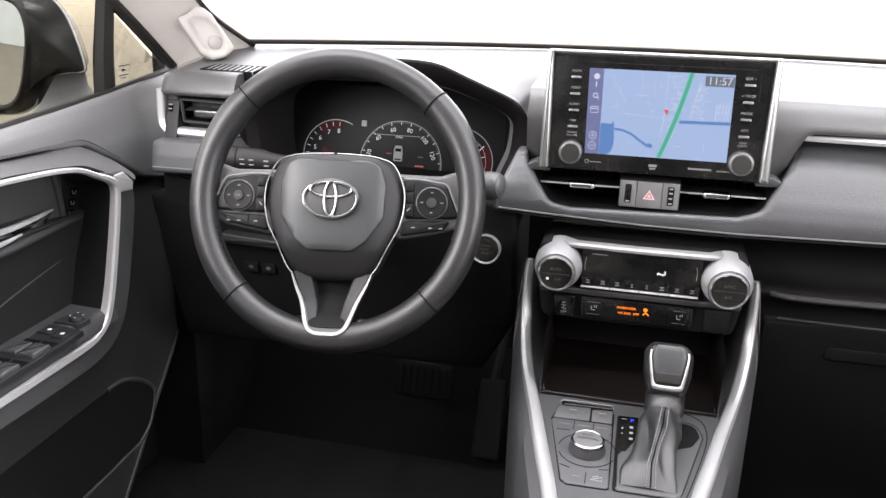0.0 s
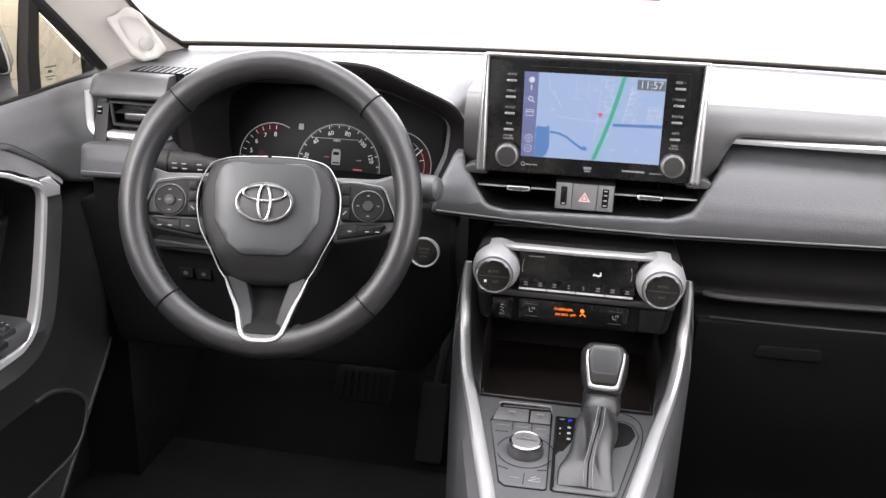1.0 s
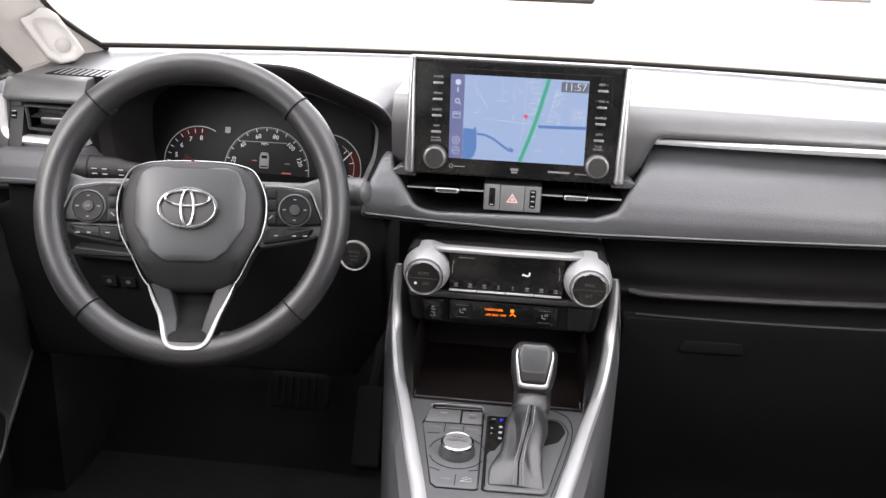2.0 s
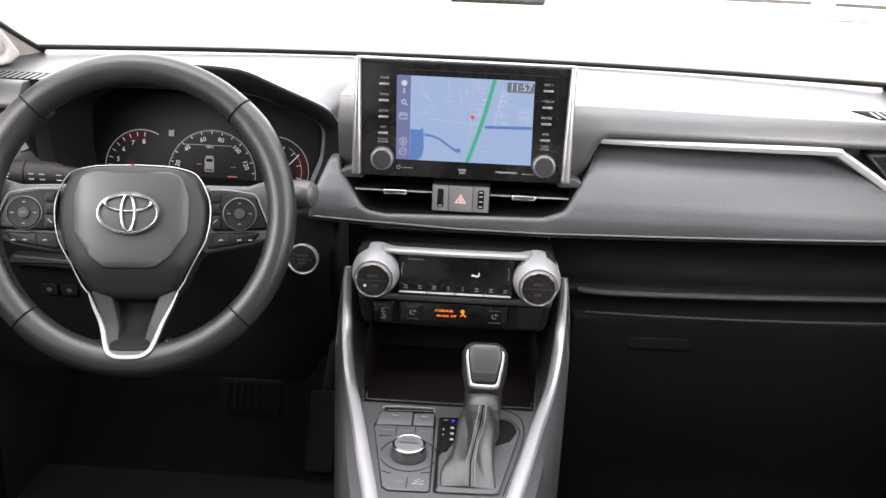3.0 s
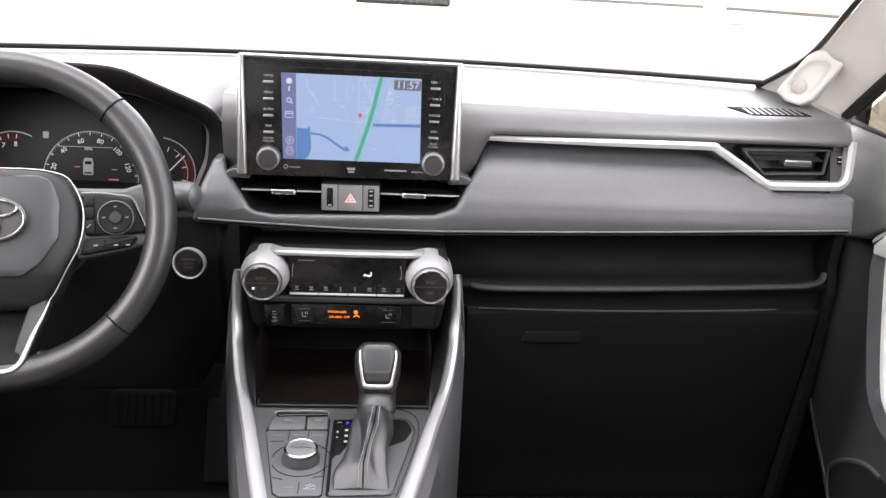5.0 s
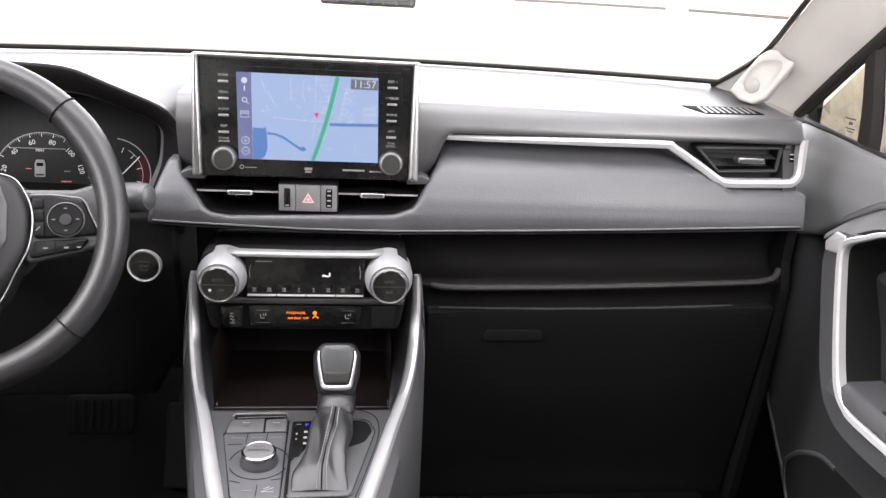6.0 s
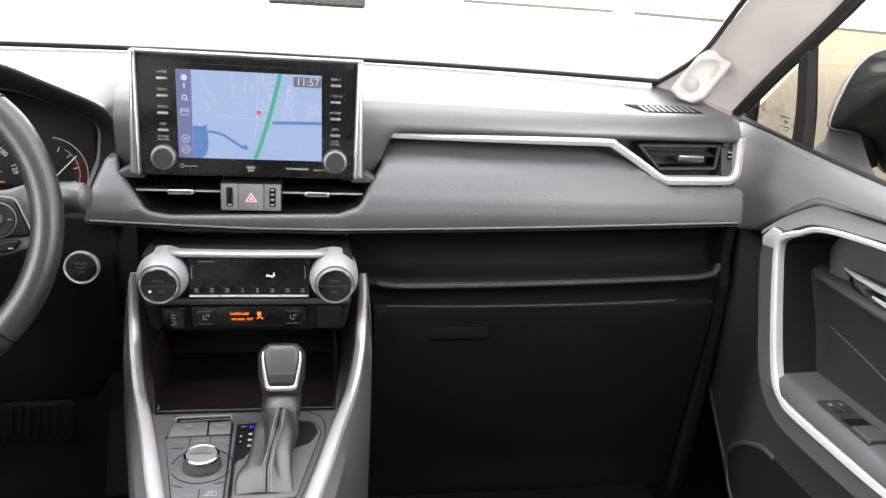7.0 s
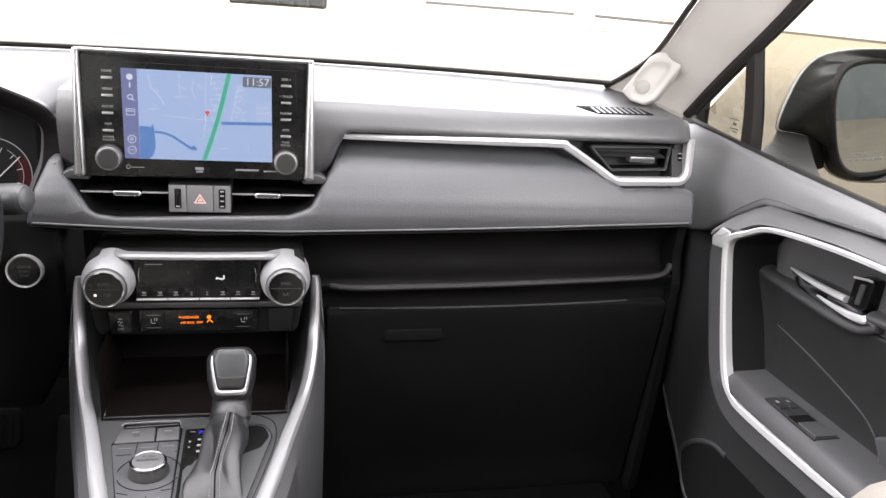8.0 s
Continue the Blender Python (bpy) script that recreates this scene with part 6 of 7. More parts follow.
    part("fork_trim", sweep(path, [(-0.0048, -0.010), (0.0048, -0.010), (0.0048, 0.0008), (0.0030, 0.0018), (-0.0035, -0.0010), (-0.0048, -0.0040)], up=(0, 0, 1), scale=sc), BRIDGE, ob, "satin silver lower spoke trim", sharp=30)
    low = rounded(mm([(-44, -88), (44, -88), (33, -119), (23, -150), (-23, -150), (-33, -119)]), 0.006)
    part("lower_spoke", slab(low, -0.040, lambda x, y: float(np.interp(-y, (0.088, 0.105, 0.130, 0.140, 0.150), (-0.030, -0.030, -0.012, 0.004, 0.0140))), 0.002, cuts=12), DARK, ob, "black recessed lower spoke", sharp=50)
    for s in (-1, 1):
        leg = mm([(s * 46, -86), (s * 39, -104), (s * 30, -123), (s * 23, -146), (s * 12, -147), (s * 15, -124), (s * 22, -100), (s * 27, -86)])
        part("spoke_leg", slab(rounded(leg, 0.003), -0.030, lambda x, y: float(np.interp(-y, (0.087, 0.104, 0.123, 0.140, 0.150), (-0.006, -0.004, -0.0015, 0.006, 0.0125))) - 0.35 * max(0, float(np.interp(-y, (0.086, 0.104, 0.123, 0.146), (0.046, 0.039, 0.030, 0.023))) - abs(x)), 0.002, cuts=8), HUB_RIM, ob, "grey inner face of the lower spoke", sharp=50)
    wing = rounded(mm([(-58, -143), (-34, -138), (-26, -150), (26, -150), (34, -138), (58, -143), (50, -156), (0, -166), (-50, -156)]), 0.005)
    part("rim_bridge", slab(wing, -0.018, 0.004, 0.006), LEATHER, ob, sharp=50)
    # plain oval badge
    badge = part("badge_ground", slab(oval(0.0325, 0.0232, 40, 0.0, -0.0045), 0.0, 0.0232, 0.001), PLASTIC, ob, "dark oval badge ground")

    def hoop(rx, ry, cx, cy, w, z):
        pts = [Vector((cx + rx * math.cos(a), cy + ry * math.sin(a), z)) for a in np.linspace(0, 2 * math.pi, 49)[:-1]]
        part("badge_ring", sweep(pts, oval(w, 0.0014, 8), closed=True, up=(0, 0, 1)), BADGE, badge, "bright oval ring")

    hoop(0.0305, 0.0212, 0.0, -0.0045, 0.0021, 0.0238)
    hoop(0.0068, 0.0196, 0.0, -0.0045, 0.0018, 0.0242)
    hoop(0.0235, 0.0085, 0.0, 0.0060, 0.0018, 0.0240)
    # column shroud behind
    part("column_shroud", lathe([(0.052, -0.045), (0.058, -0.075), (0.062, -0.16), (0.05, -0.19)], 32, squash=0.85, at=(0, -0.01)), PLASTIC, ob, "black column shroud")
    return ob


def build_stalk(s):
    if s < 0:
        ob = thing("light_stalk", pose(-0.43, 0.16, 0.978), "black light and indicator stalk with white symbols", "stalk")
        a, b = Vector((-0.42, 0.17, 0.975)), Vector((-0.578, 0.148, 0.985))
        prof = [(0.009, 0.0), (0.0105, 0.055), (0.0125, 0.075), (0.0155, 0.085), (0.0160, 0.118), (0.0150, 0.119), (0.0165, 0.121), (0.0165, 0.150), (0.0150, 0.1575), (0.0, 0.159)]
    else:
        ob = thing("wiper_stalk", pose(-0.26, 0.14, 0.975), "black wiper stalk with grey tip", "stalk")
        a, b = Vector((-0.27, 0.13, 0.975)), Vector((-0.157, 0.094, 0.990))
        prof = [(0.009, 0.0), (0.010, 0.06), (0.0125, 0.075), (0.0160, 0.085), (0.0165, 0.112), (0.0140, 0.118), (0.0, 0.1195)]
    m = Matrix.Translation(a) @ (b - a).to_track_quat("Z", "Y").to_matrix().to_4x4()
    arm = part("arm", lathe(prof, 28), LIP if s < 0 else GREYBTN, ob, world_m=m)
    if s < 0:
        n = plane(-0.555, 0.1325, 0.986, 12)
        part("sun_icon", strokes([[(0.004 * math.cos(t), 0.004 * math.sin(t)) for t in np.linspace(0, 6.283, 16)]] + [[(0.005 * math.cos(t), 0.005 * math.sin(t)), (0.0066 * math.cos(t), 0.0066 * math.sin(t))] for t in np.arange(0, 6.28, 0.785)], 0.0009, 0.003), WHITE, arm, world_m=n, sharp=0)
        for x in (0.026, 0.040, 0.062):
            bars([(x, x + 0.007, 0.003, 0.0045), (x + 0.001, x + 0.008, -0.0035, -0.002)], PALE, arm, 0.0).matrix_basis = FRAMES[arm].inverted() @ plane(-0.555, 0.1365, 0.982, 12)
    else:
        part("tip_cap", lathe([(0.0168, 0.082), (0.0172, 0.085), (0.0172, 0.106), (0.0160, 0.114), (0.0125, 0.1190), (0.0070, 0.1215), (0.0, 0.1222)], 28), SATIN, arm, "grey tip", world_m=m)
    return ob


def build_start_button():
    ob = thing("start_button", plane(-0.189, 0.170, 0.8785, 4), "black engine start button with chrome ring", "button")
    part("ring", lathe([(0.0205, -0.01), (0.0208, 0.002), (0.0200, 0.0040), (0.0186, 0.0035), (0.0180, 0.000)], 44), SILVER, ob, "chrome ring")
    f = part("face", lathe([(0.0181, -0.001), (0.0174, 0.0022), (0.012, 0.0015), (0.0, 0.0012)], 44), GLOSS, ob, "glossy black face")
    for k, w in enumerate(("ENGINE", "START", "STOP")):
        words(w, 0.0044, FAINT, f, 0, 0.0052 - 0.0055 * k, 0.0020)
    return ob


def build_pedals():
    ob = thing("brake_pedal", plane(-0.352, 0.45, 0.50, 25), "black rubber brake pedal in the footwell", "pedal")
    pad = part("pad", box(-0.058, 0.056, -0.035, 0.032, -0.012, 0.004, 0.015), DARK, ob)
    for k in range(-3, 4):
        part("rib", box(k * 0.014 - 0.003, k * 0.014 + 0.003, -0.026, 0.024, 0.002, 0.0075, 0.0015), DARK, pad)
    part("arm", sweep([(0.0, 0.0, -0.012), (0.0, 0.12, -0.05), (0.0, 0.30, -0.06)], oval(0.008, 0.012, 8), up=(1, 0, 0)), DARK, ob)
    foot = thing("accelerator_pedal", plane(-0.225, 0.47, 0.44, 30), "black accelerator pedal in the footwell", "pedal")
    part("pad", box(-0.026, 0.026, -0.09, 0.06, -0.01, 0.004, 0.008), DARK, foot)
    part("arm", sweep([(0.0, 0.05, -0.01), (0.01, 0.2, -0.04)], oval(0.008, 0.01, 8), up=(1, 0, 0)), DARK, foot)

# ---- doors and mirrors ----


def build_door(s):
    label = "closed driver's door, dark panel with silver trim and window switches" if s < 0 else "closed passenger door, dark panel with silver trim and chrome handle"
    ob = thing("front_door", pose(s * 0.76, -0.2, 0.4), label, "car door", "front doors")
    m = Matrix(((0, 0, -s, 0), (1, 0, 0, 0), (0, 1, 0, 0), (0, 0, 0, 1)))  # x forward, y up, z into the cabin

    def put(name, bm, mat_, label="", parent=None, sharp=40, kind=""):
        return part(name, bm, mat_, parent or ob, label, world_m=m, sharp=sharp, kind=kind)

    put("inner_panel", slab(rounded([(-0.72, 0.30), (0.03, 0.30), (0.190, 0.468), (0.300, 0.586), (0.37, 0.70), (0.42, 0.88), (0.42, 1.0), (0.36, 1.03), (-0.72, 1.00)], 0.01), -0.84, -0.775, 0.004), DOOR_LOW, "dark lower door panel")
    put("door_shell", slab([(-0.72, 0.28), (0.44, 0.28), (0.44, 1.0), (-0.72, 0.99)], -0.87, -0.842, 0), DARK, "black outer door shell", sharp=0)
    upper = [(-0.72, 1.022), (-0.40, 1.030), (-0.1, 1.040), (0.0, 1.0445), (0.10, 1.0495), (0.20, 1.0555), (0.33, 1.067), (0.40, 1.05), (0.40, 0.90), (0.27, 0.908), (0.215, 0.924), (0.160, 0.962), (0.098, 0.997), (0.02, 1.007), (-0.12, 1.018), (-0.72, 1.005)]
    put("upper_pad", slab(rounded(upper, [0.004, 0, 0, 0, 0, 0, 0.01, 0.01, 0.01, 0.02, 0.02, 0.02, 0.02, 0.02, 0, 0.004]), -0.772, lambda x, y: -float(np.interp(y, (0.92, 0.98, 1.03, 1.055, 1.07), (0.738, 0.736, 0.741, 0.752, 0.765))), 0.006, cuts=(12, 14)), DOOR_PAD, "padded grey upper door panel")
    # soft cap between the seam groove and the silver trim
    pairs = [((0.186, 0.940), (0.142, 0.941)), ((0.150, 0.9655), (0.118, 0.9585)), ((0.115, 0.986), (0.088, 0.9635)), ((0.086, 0.9995), (0.052, 0.981)), ((0.068, 1.0025), (0.030, 0.988)), ((0.032, 1.0045), (0.0, 0.9935)), ((-0.022, 1.0075), (-0.04, 0.999)), ((-0.129, 1.0145), (-0.14, 1.007)), ((-0.40, 1.013), (-0.40, 1.007)), ((-0.72, 1.005), (-0.72, 1.000))]
    seam_line = smooth_path([Vector((*a, 0)) for a, b in pairs], 5)
    trim_line = smooth_path([Vector((*b, 0)) for a, b in pairs], 5)
    rows = []
    for f, w in ((0.0, 0.765), (0.0, 0.7400), (0.06, 0.7345), (0.25, 0.7255), (0.5, 0.7155), (0.75, 0.7070), (0.94, 0.7022), (1.0, 0.7040), (1.0, 0.790)):
        rows.append([(lerp(a.x, b.x, f), lerp(a.y, b.y, f), -w) for a, b in zip(seam_line, trim_line)])
    put("arm_cap", loft(rows), DOOR_CAP, "soft grey cap above the silver trim", sharp=50)
    bm = bmesh.new()
    line_ = smooth_path([Vector(p) for p in ((0.165, 0.9655, -0.7362), (0.128, 0.9885, -0.7362), (0.098, 1.0050, -0.7380), (0.075, 1.0100, -0.7386), (0.03, 1.0125, -0.7388), (-0.02, 1.0150, -0.7390), (-0.13, 1.0220, -0.7398), (-0.42, 1.020, -0.7398))], 13)
    for k in range(0, len(line_) - 1, 1):
        mid, ax = (line_[k] + line_[k + 1]) / 2, (line_[k + 1] - line_[k])
        sweep([mid - ax * 0.3, mid + ax * 0.3], oval(0.0009, 0.0008, 5), up=(0, 0, 1), bm=bm)
    put("stitching", bm, THREAD, "grey stitched seam", kind="stuff")
    # silver C-shaped trim and its dark flange
    c = [(-0.70, 1.000, -0.708), (-0.40, 1.004, -0.704), (-0.174, 1.004, -0.700), (-0.06, 0.997, -0.699), (0.02, 0.986, -0.698), (0.062, 0.968, -0.698), (0.090, 0.954, -0.698), (0.0985, 0.938, -0.698), (0.091, 0.903, -0.698), (0.0735, 0.845, -0.698), (0.055, 0.793, -0.698),
         (0.040, 0.766, -0.698), (0.020, 0.753, -0.698), (-0.004, 0.748, -0.698), (-0.09, 0.7485, -0.698), (-0.19, 0.752, -0.698), (-0.40, 0.765, -0.700), (-0.70, 0.79, -0.704)]
    path = smooth_path(c, 5)
    ks = [k / (len(path) - 1) for k in range(len(path))]
    width = [float(np.interp(k, (0, 0.28, 0.36, 0.42, 0.62, 1), (0.5, 0.55, 0.72, 0.78, 0.9, 1.1))) for k in ks]
    put("silver_trim", sweep(path, [(-0.0062, -0.012), (0.0062, -0.012), (0.0062, -0.001), (0.004, 0.0025), (-0.003, 0.0035), (-0.0062, 0.0)], up=(0, 0, 1), scale=width), DOOR_TRIM, "satin silver door trim", sharp=30)
    flare = [float(np.interp(k, (0, 0.30, 0.37, 0.40, 0.45, 0.62, 0.75, 1), (0.05, 0.06, 0.25, 0.85, 1.12, 1.08, 0.8, 0.7))) for k in ks]
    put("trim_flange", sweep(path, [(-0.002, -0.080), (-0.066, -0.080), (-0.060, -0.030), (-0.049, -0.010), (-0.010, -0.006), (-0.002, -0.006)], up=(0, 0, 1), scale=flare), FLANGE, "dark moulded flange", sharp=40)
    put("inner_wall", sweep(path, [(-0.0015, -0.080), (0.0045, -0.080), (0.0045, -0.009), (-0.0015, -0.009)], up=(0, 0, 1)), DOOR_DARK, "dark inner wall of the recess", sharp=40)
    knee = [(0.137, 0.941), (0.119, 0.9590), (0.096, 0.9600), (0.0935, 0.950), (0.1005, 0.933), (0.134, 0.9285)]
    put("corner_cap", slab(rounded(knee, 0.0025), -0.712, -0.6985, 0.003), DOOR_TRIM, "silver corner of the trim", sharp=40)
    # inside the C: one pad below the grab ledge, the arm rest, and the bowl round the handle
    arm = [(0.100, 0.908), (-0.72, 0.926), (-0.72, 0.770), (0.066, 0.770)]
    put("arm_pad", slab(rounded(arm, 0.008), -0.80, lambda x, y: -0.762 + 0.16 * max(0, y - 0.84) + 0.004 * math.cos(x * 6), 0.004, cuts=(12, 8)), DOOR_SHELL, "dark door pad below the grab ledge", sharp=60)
    seam = smooth_path([Vector(p) for p in ((0.038, 0.850, -0.7570), (-0.04, 0.838, -0.7562), (-0.11, 0.8235, -0.7560), (-0.144, 0.813, -0.7560), (-0.165, 0.799, -0.7560), (-0.173, 0.783, -0.7560))], 8)
    put("pad_seam", sweep(seam, oval(0.0008, 0.0016, 6), up=(0, 0, 1)), DOOR_REST, "raised pad seam")
    elbow = [(-0.178, 0.774), (-0.172, 0.790), (-0.160, 0.803), (-0.20, 0.822), (-0.72, 0.86), (-0.72, 0.774)]
    put("elbow_pad", slab(rounded(elbow, 0.010), -0.80, -0.752, 0.004), DOOR_REST, "soft grey elbow pad", sharp=60)
    low_z = 0.0 if s > 0 else -0.006
    ledge = smooth_path([Vector((y, z + low_z, -w)) for y, z, w in ((0.098, 0.908, 0.762), (0.086, 0.9075, 0.752), (0.03, 0.9065, 0.747), (-0.04, 0.9055, 0.7445), (-0.090, 0.9060, 0.744), (-0.115, 0.9105, 0.744), (-0.135, 0.9215, 0.744), (-0.17, 0.932, 0.744), (-0.72, 0.955, 0.745))], 6)
    put("grab_ledge", sweep(ledge, [(-0.0050, -0.030), (0.0095, -0.030), (0.0080, -0.006), (0.0040, 0.0008), (0.001, 0.0030), (-0.0030, 0.0024), (-0.0050, -0.002)], up=(0, 0, 1)), DOOR_LOW, "rounded grab ledge below the handle", sharp=60)
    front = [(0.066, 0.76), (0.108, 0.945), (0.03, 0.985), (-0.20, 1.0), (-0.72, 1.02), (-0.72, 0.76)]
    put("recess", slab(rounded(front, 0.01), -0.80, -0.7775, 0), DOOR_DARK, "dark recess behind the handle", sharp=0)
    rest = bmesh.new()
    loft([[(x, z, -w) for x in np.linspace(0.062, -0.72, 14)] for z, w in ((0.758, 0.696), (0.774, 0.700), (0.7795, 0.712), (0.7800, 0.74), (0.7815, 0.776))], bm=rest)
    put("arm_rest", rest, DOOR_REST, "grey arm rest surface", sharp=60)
    # chrome lever and lock tab in a grey bowl
    bowl = bmesh.new()
    loft([[(x, z, -w) for z in np.linspace(0.895, 0.998, 5)] for x, w in ((0.074, 0.792), (0.071, 0.7625), (0.066, 0.7590), (0.050, 0.7590), (0.030, 0.7640), (0.005, 0.7700), (-0.04, 0.7725), (-0.09, 0.7700), (-0.118, 0.7600), (-0.135, 0.7540), (-0.72, 0.7520))], bm=bowl)
    put("handle_bowl", bowl, FLANGE, "grey hollow round the handle", sharp=40)
    hz = 0.0 if s > 0 else -0.008
    hp = smooth_path([Vector((y, z + hz, -w)) for y, z, w in ((0.036, 0.9310, 0.756), (0.0, 0.9315, 0.750), (-0.04, 0.9330, 0.7455), (-0.084, 0.9355, 0.743))], 6)
    hs = [float(np.interp(k / (len(hp) - 1), (0, 0.3, 1), (0.45, 1.0, 1.4))) for k in range(len(hp))]
    handle = put("handle", sweep(hp, [(-0.0022, -0.004), (0.0022, -0.004), (0.0026, 0.001), (0.0012, 0.0028), (-0.0012, 0.0028), (-0.0026, 0.001)], up=(0, 0, 1), scale=hs), HANDLE, "chrome upper edge of the door handle", sharp=30)
    # lever chrome coloured dark for the cabin that it would reflect
    face = []
    for f in np.linspace(0, 1, 14):
        x, top_z, w = lerp(0.034, -0.119, f), float(np.interp(f, (0, 0.75, 1), (0.9300, 0.9345, 0.9325))) + hz, float(np.interp(f, (0, 0.3, 0.8, 1), (0.757, 0.7505, 0.7445, 0.7455)))
        foot_z = float(np.interp(f, (0, 0.16, 0.5, 0.94, 1), (0.9280, 0.9125, 0.9130, 0.9165, 0.9200))) + hz
        face.append([(x, top_z, -0.772), (x, top_z, -w), (x, lerp(top_z, foot_z, 0.25), -w - 0.0035), (x, lerp(top_z, foot_z, 0.6), -w - 0.0030), (x, lerp(top_z, foot_z, 0.9), -w + 0.001), (x, foot_z, -w), (x, foot_z, -0.772)])
    put("lever_face", loft(face, True, caps=True), LEVER, "polished lever face coloured for its dark reflection", parent=handle, sharp=50)
    low = smooth_path([Vector((y, z + hz, -w)) for y, z, w in ((-0.036, 0.9215, 0.7440), (-0.065, 0.9205, 0.7425), (-0.095, 0.9215, 0.7415), (-0.115, 0.9240, 0.7420), (-0.121, 0.9285, 0.7445))], 6)
    ls = [float(np.interp(k / (len(low) - 1), (0, 0.5, 0.85, 1), (0.2, 0.68, 0.85, 0.6))) for k in range(len(low))]
    put("lever_foot", sweep(low, [(-0.0052, -0.005), (0.0052, -0.005), (0.0058, 0.001), (0.0030, 0.0040), (-0.0030, 0.0040), (-0.0058, 0.001)], up=(0, 0, 1), scale=ls), HANDLE, "chrome lower edge of the door handle", parent=handle, sharp=30)
    tab = put("lock_tab", slab(rounded([(-0.083, 0.9290), (-0.113, 0.9330), (-0.116, 0.970), (-0.086, 0.965)], 0.004), -0.77, -0.745, 0.003), GLOSS, "black lock tab with bright edges", parent=handle)
    put("lock_rib", slab(rounded([(-0.096, 0.935), (-0.104, 0.9365), (-0.107, 0.962), (-0.099, 0.9605)], 0.002), -0.76, -0.7430, 0.001), SATIN, parent=handle)
    put("lock_edge", sweep([(-0.086, 0.9640, -0.7445), (-0.108, 0.9685, -0.7445), (-0.1145, 0.9685, -0.7445)], oval(0.0014, 0.001, 6), up=(0, 0, 1)), HANDLE, parent=handle)
    # switches on the arm rest; here x forward, y across

    def flat(name, pts, z0, z1, mat_, bevel=0.001, parent=None, label=""):
        pts = [(s * w, y) for y, w in pts]
        return part(name, slab(rounded(pts, 0.0015), z0, z1, bevel), mat_, parent or ob, label, world_m=Matrix())

    if s > 0:
        plate = flat("switch_plate", [(-0.030, 0.7085), (-0.030, 0.741), (-0.128, 0.743), (-0.128, 0.7085)], 0.775, 0.7812, BUTTON, label="black switch plate")
        for w in (0.7155, 0.7305):
            flat("lock_switch", [(-0.033, w - 0.0068), (-0.033, w + 0.0068), (-0.060, w + 0.0078), (-0.060, w - 0.0058)], 0.78, 0.7826, BUTTON, parent=plate)
            flat("icon", [(-0.042, w - 0.0015), (-0.042, w + 0.0025), (-0.047, w + 0.003), (-0.047, w - 0.001)], 0.782, 0.7829, PALE, 0, plate)
        # flat black plate for the shade in the finger well
        flat("window_well", [(-0.076, 0.709), (-0.076, 0.738), (-0.100, 0.739), (-0.100, 0.710)], 0.78, 0.7815, BLACK, 0, plate)
        flat("window_switch", [(-0.094, 0.710), (-0.094, 0.738), (-0.126, 0.740), (-0.126, 0.711)], 0.78, 0.7836, SATIN, 0.001, plate, "grey window switch")
    else:
        plate = flat("switch_plate", [(-0.026, 0.684), (-0.020, 0.738), (-0.30, 0.745), (-0.30, 0.690)], 0.775, 0.7825, BUTTON, label="black switch plate")
        for y0, w0, w1 in ((-0.030, 0.714, 0.736), (-0.036, 0.690, 0.711)):
            flat("lock_switch", [(y0, w0), (y0, w1), (y0 - 0.020, w1 + 0.001), (y0 - 0.020, w0 + 0.001)], 0.78, 0.7850, BUTTON, parent=plate)
            flat("icon", [(y0 - 0.007, w0 + 0.008), (y0 - 0.007, w0 + 0.013), (y0 - 0.012, w0 + 0.013), (y0 - 0.012, w0 + 0.008)], 0.784, 0.7853, WHITE, 0, plate)
        for y0 in (-0.066, -0.118):
            for w0, w1 in ((0.690, 0.712), (0.715, 0.738)):
                # no hollow here: the well's shade is a thin black plate
                flat("window_well", [(y0, w0), (y0, w1), (y0 - 0.018, w1), (y0 - 0.018, w0)], 0.78, 0.7829, BLACK, 0, plate)
                flat("window_switch", [(y0 - 0.014, w0), (y0 - 0.014, w1), (y0 - 0.044, w1 + 0.001), (y0 - 0.044, w0 + 0.001)], 0.78, 0.7885, GREYBTN, 0.003, plate, "grey window switch")
        flat("mirror_switch_base", [(0.010, 0.700), (0.010, 0.738), (-0.014, 0.740), (-0.014, 0.702)], 0.775, 0.7828, PLASTIC, parent=plate)
        k = part("mirror_dial", lathe([(0.0105, 0.78), (0.0100, 0.787), (0.0085, 0.789), (0.0, 0.7885)], 24, at=(s * 0.713, -0.001)), BUTTON, plate, "small mirror dial", world_m=Matrix())
        for a in range(4):
            q = a * math.pi / 2 + 0.4
            bars([(s * 0.713 + 0.008 * math.cos(q) - 0.001, s * 0.713 + 0.008 * math.cos(q) + 0.001, -0.001 + 0.008 * math.sin(q) - 0.001, -0.001 + 0.008 * math.sin(q) + 0.001)], WHITE, k, 0.7897).matrix_basis = Matrix()
        # seat memory keys on a dark plate ahead of the handle
        plate = put("memory_plate", slab(rounded([(0.088, 0.898), (0.098, 0.925), (0.094, 0.958), (0.066, 0.964), (0.056, 0.900)], 0.004), -0.79, -0.7565, 0.001), DOOR_DARK, "black plate with seat memory keys")
        for j in range(3):
            y, z = 0.0815 - 0.0062 * j, 0.9355 - 0.0136 * j
            put("memory_key", slab(rounded([(y - 0.008, z - 0.006), (y + 0.007, z - 0.005), (y + 0.008, z + 0.005), (y - 0.007, z + 0.006)], 0.002), -0.79, -0.7555, 0.001), GLOSS, "small seat memory key", parent=plate)
            put("icon", strokes([[(y - 0.0035, z + 0.003), (y - 0.003, z - 0.002), (y + 0.002, z - 0.0025), (y + 0.0035, z + 0.001)]], 0.0018, -0.7552), PALE, parent=plate, sharp=0)
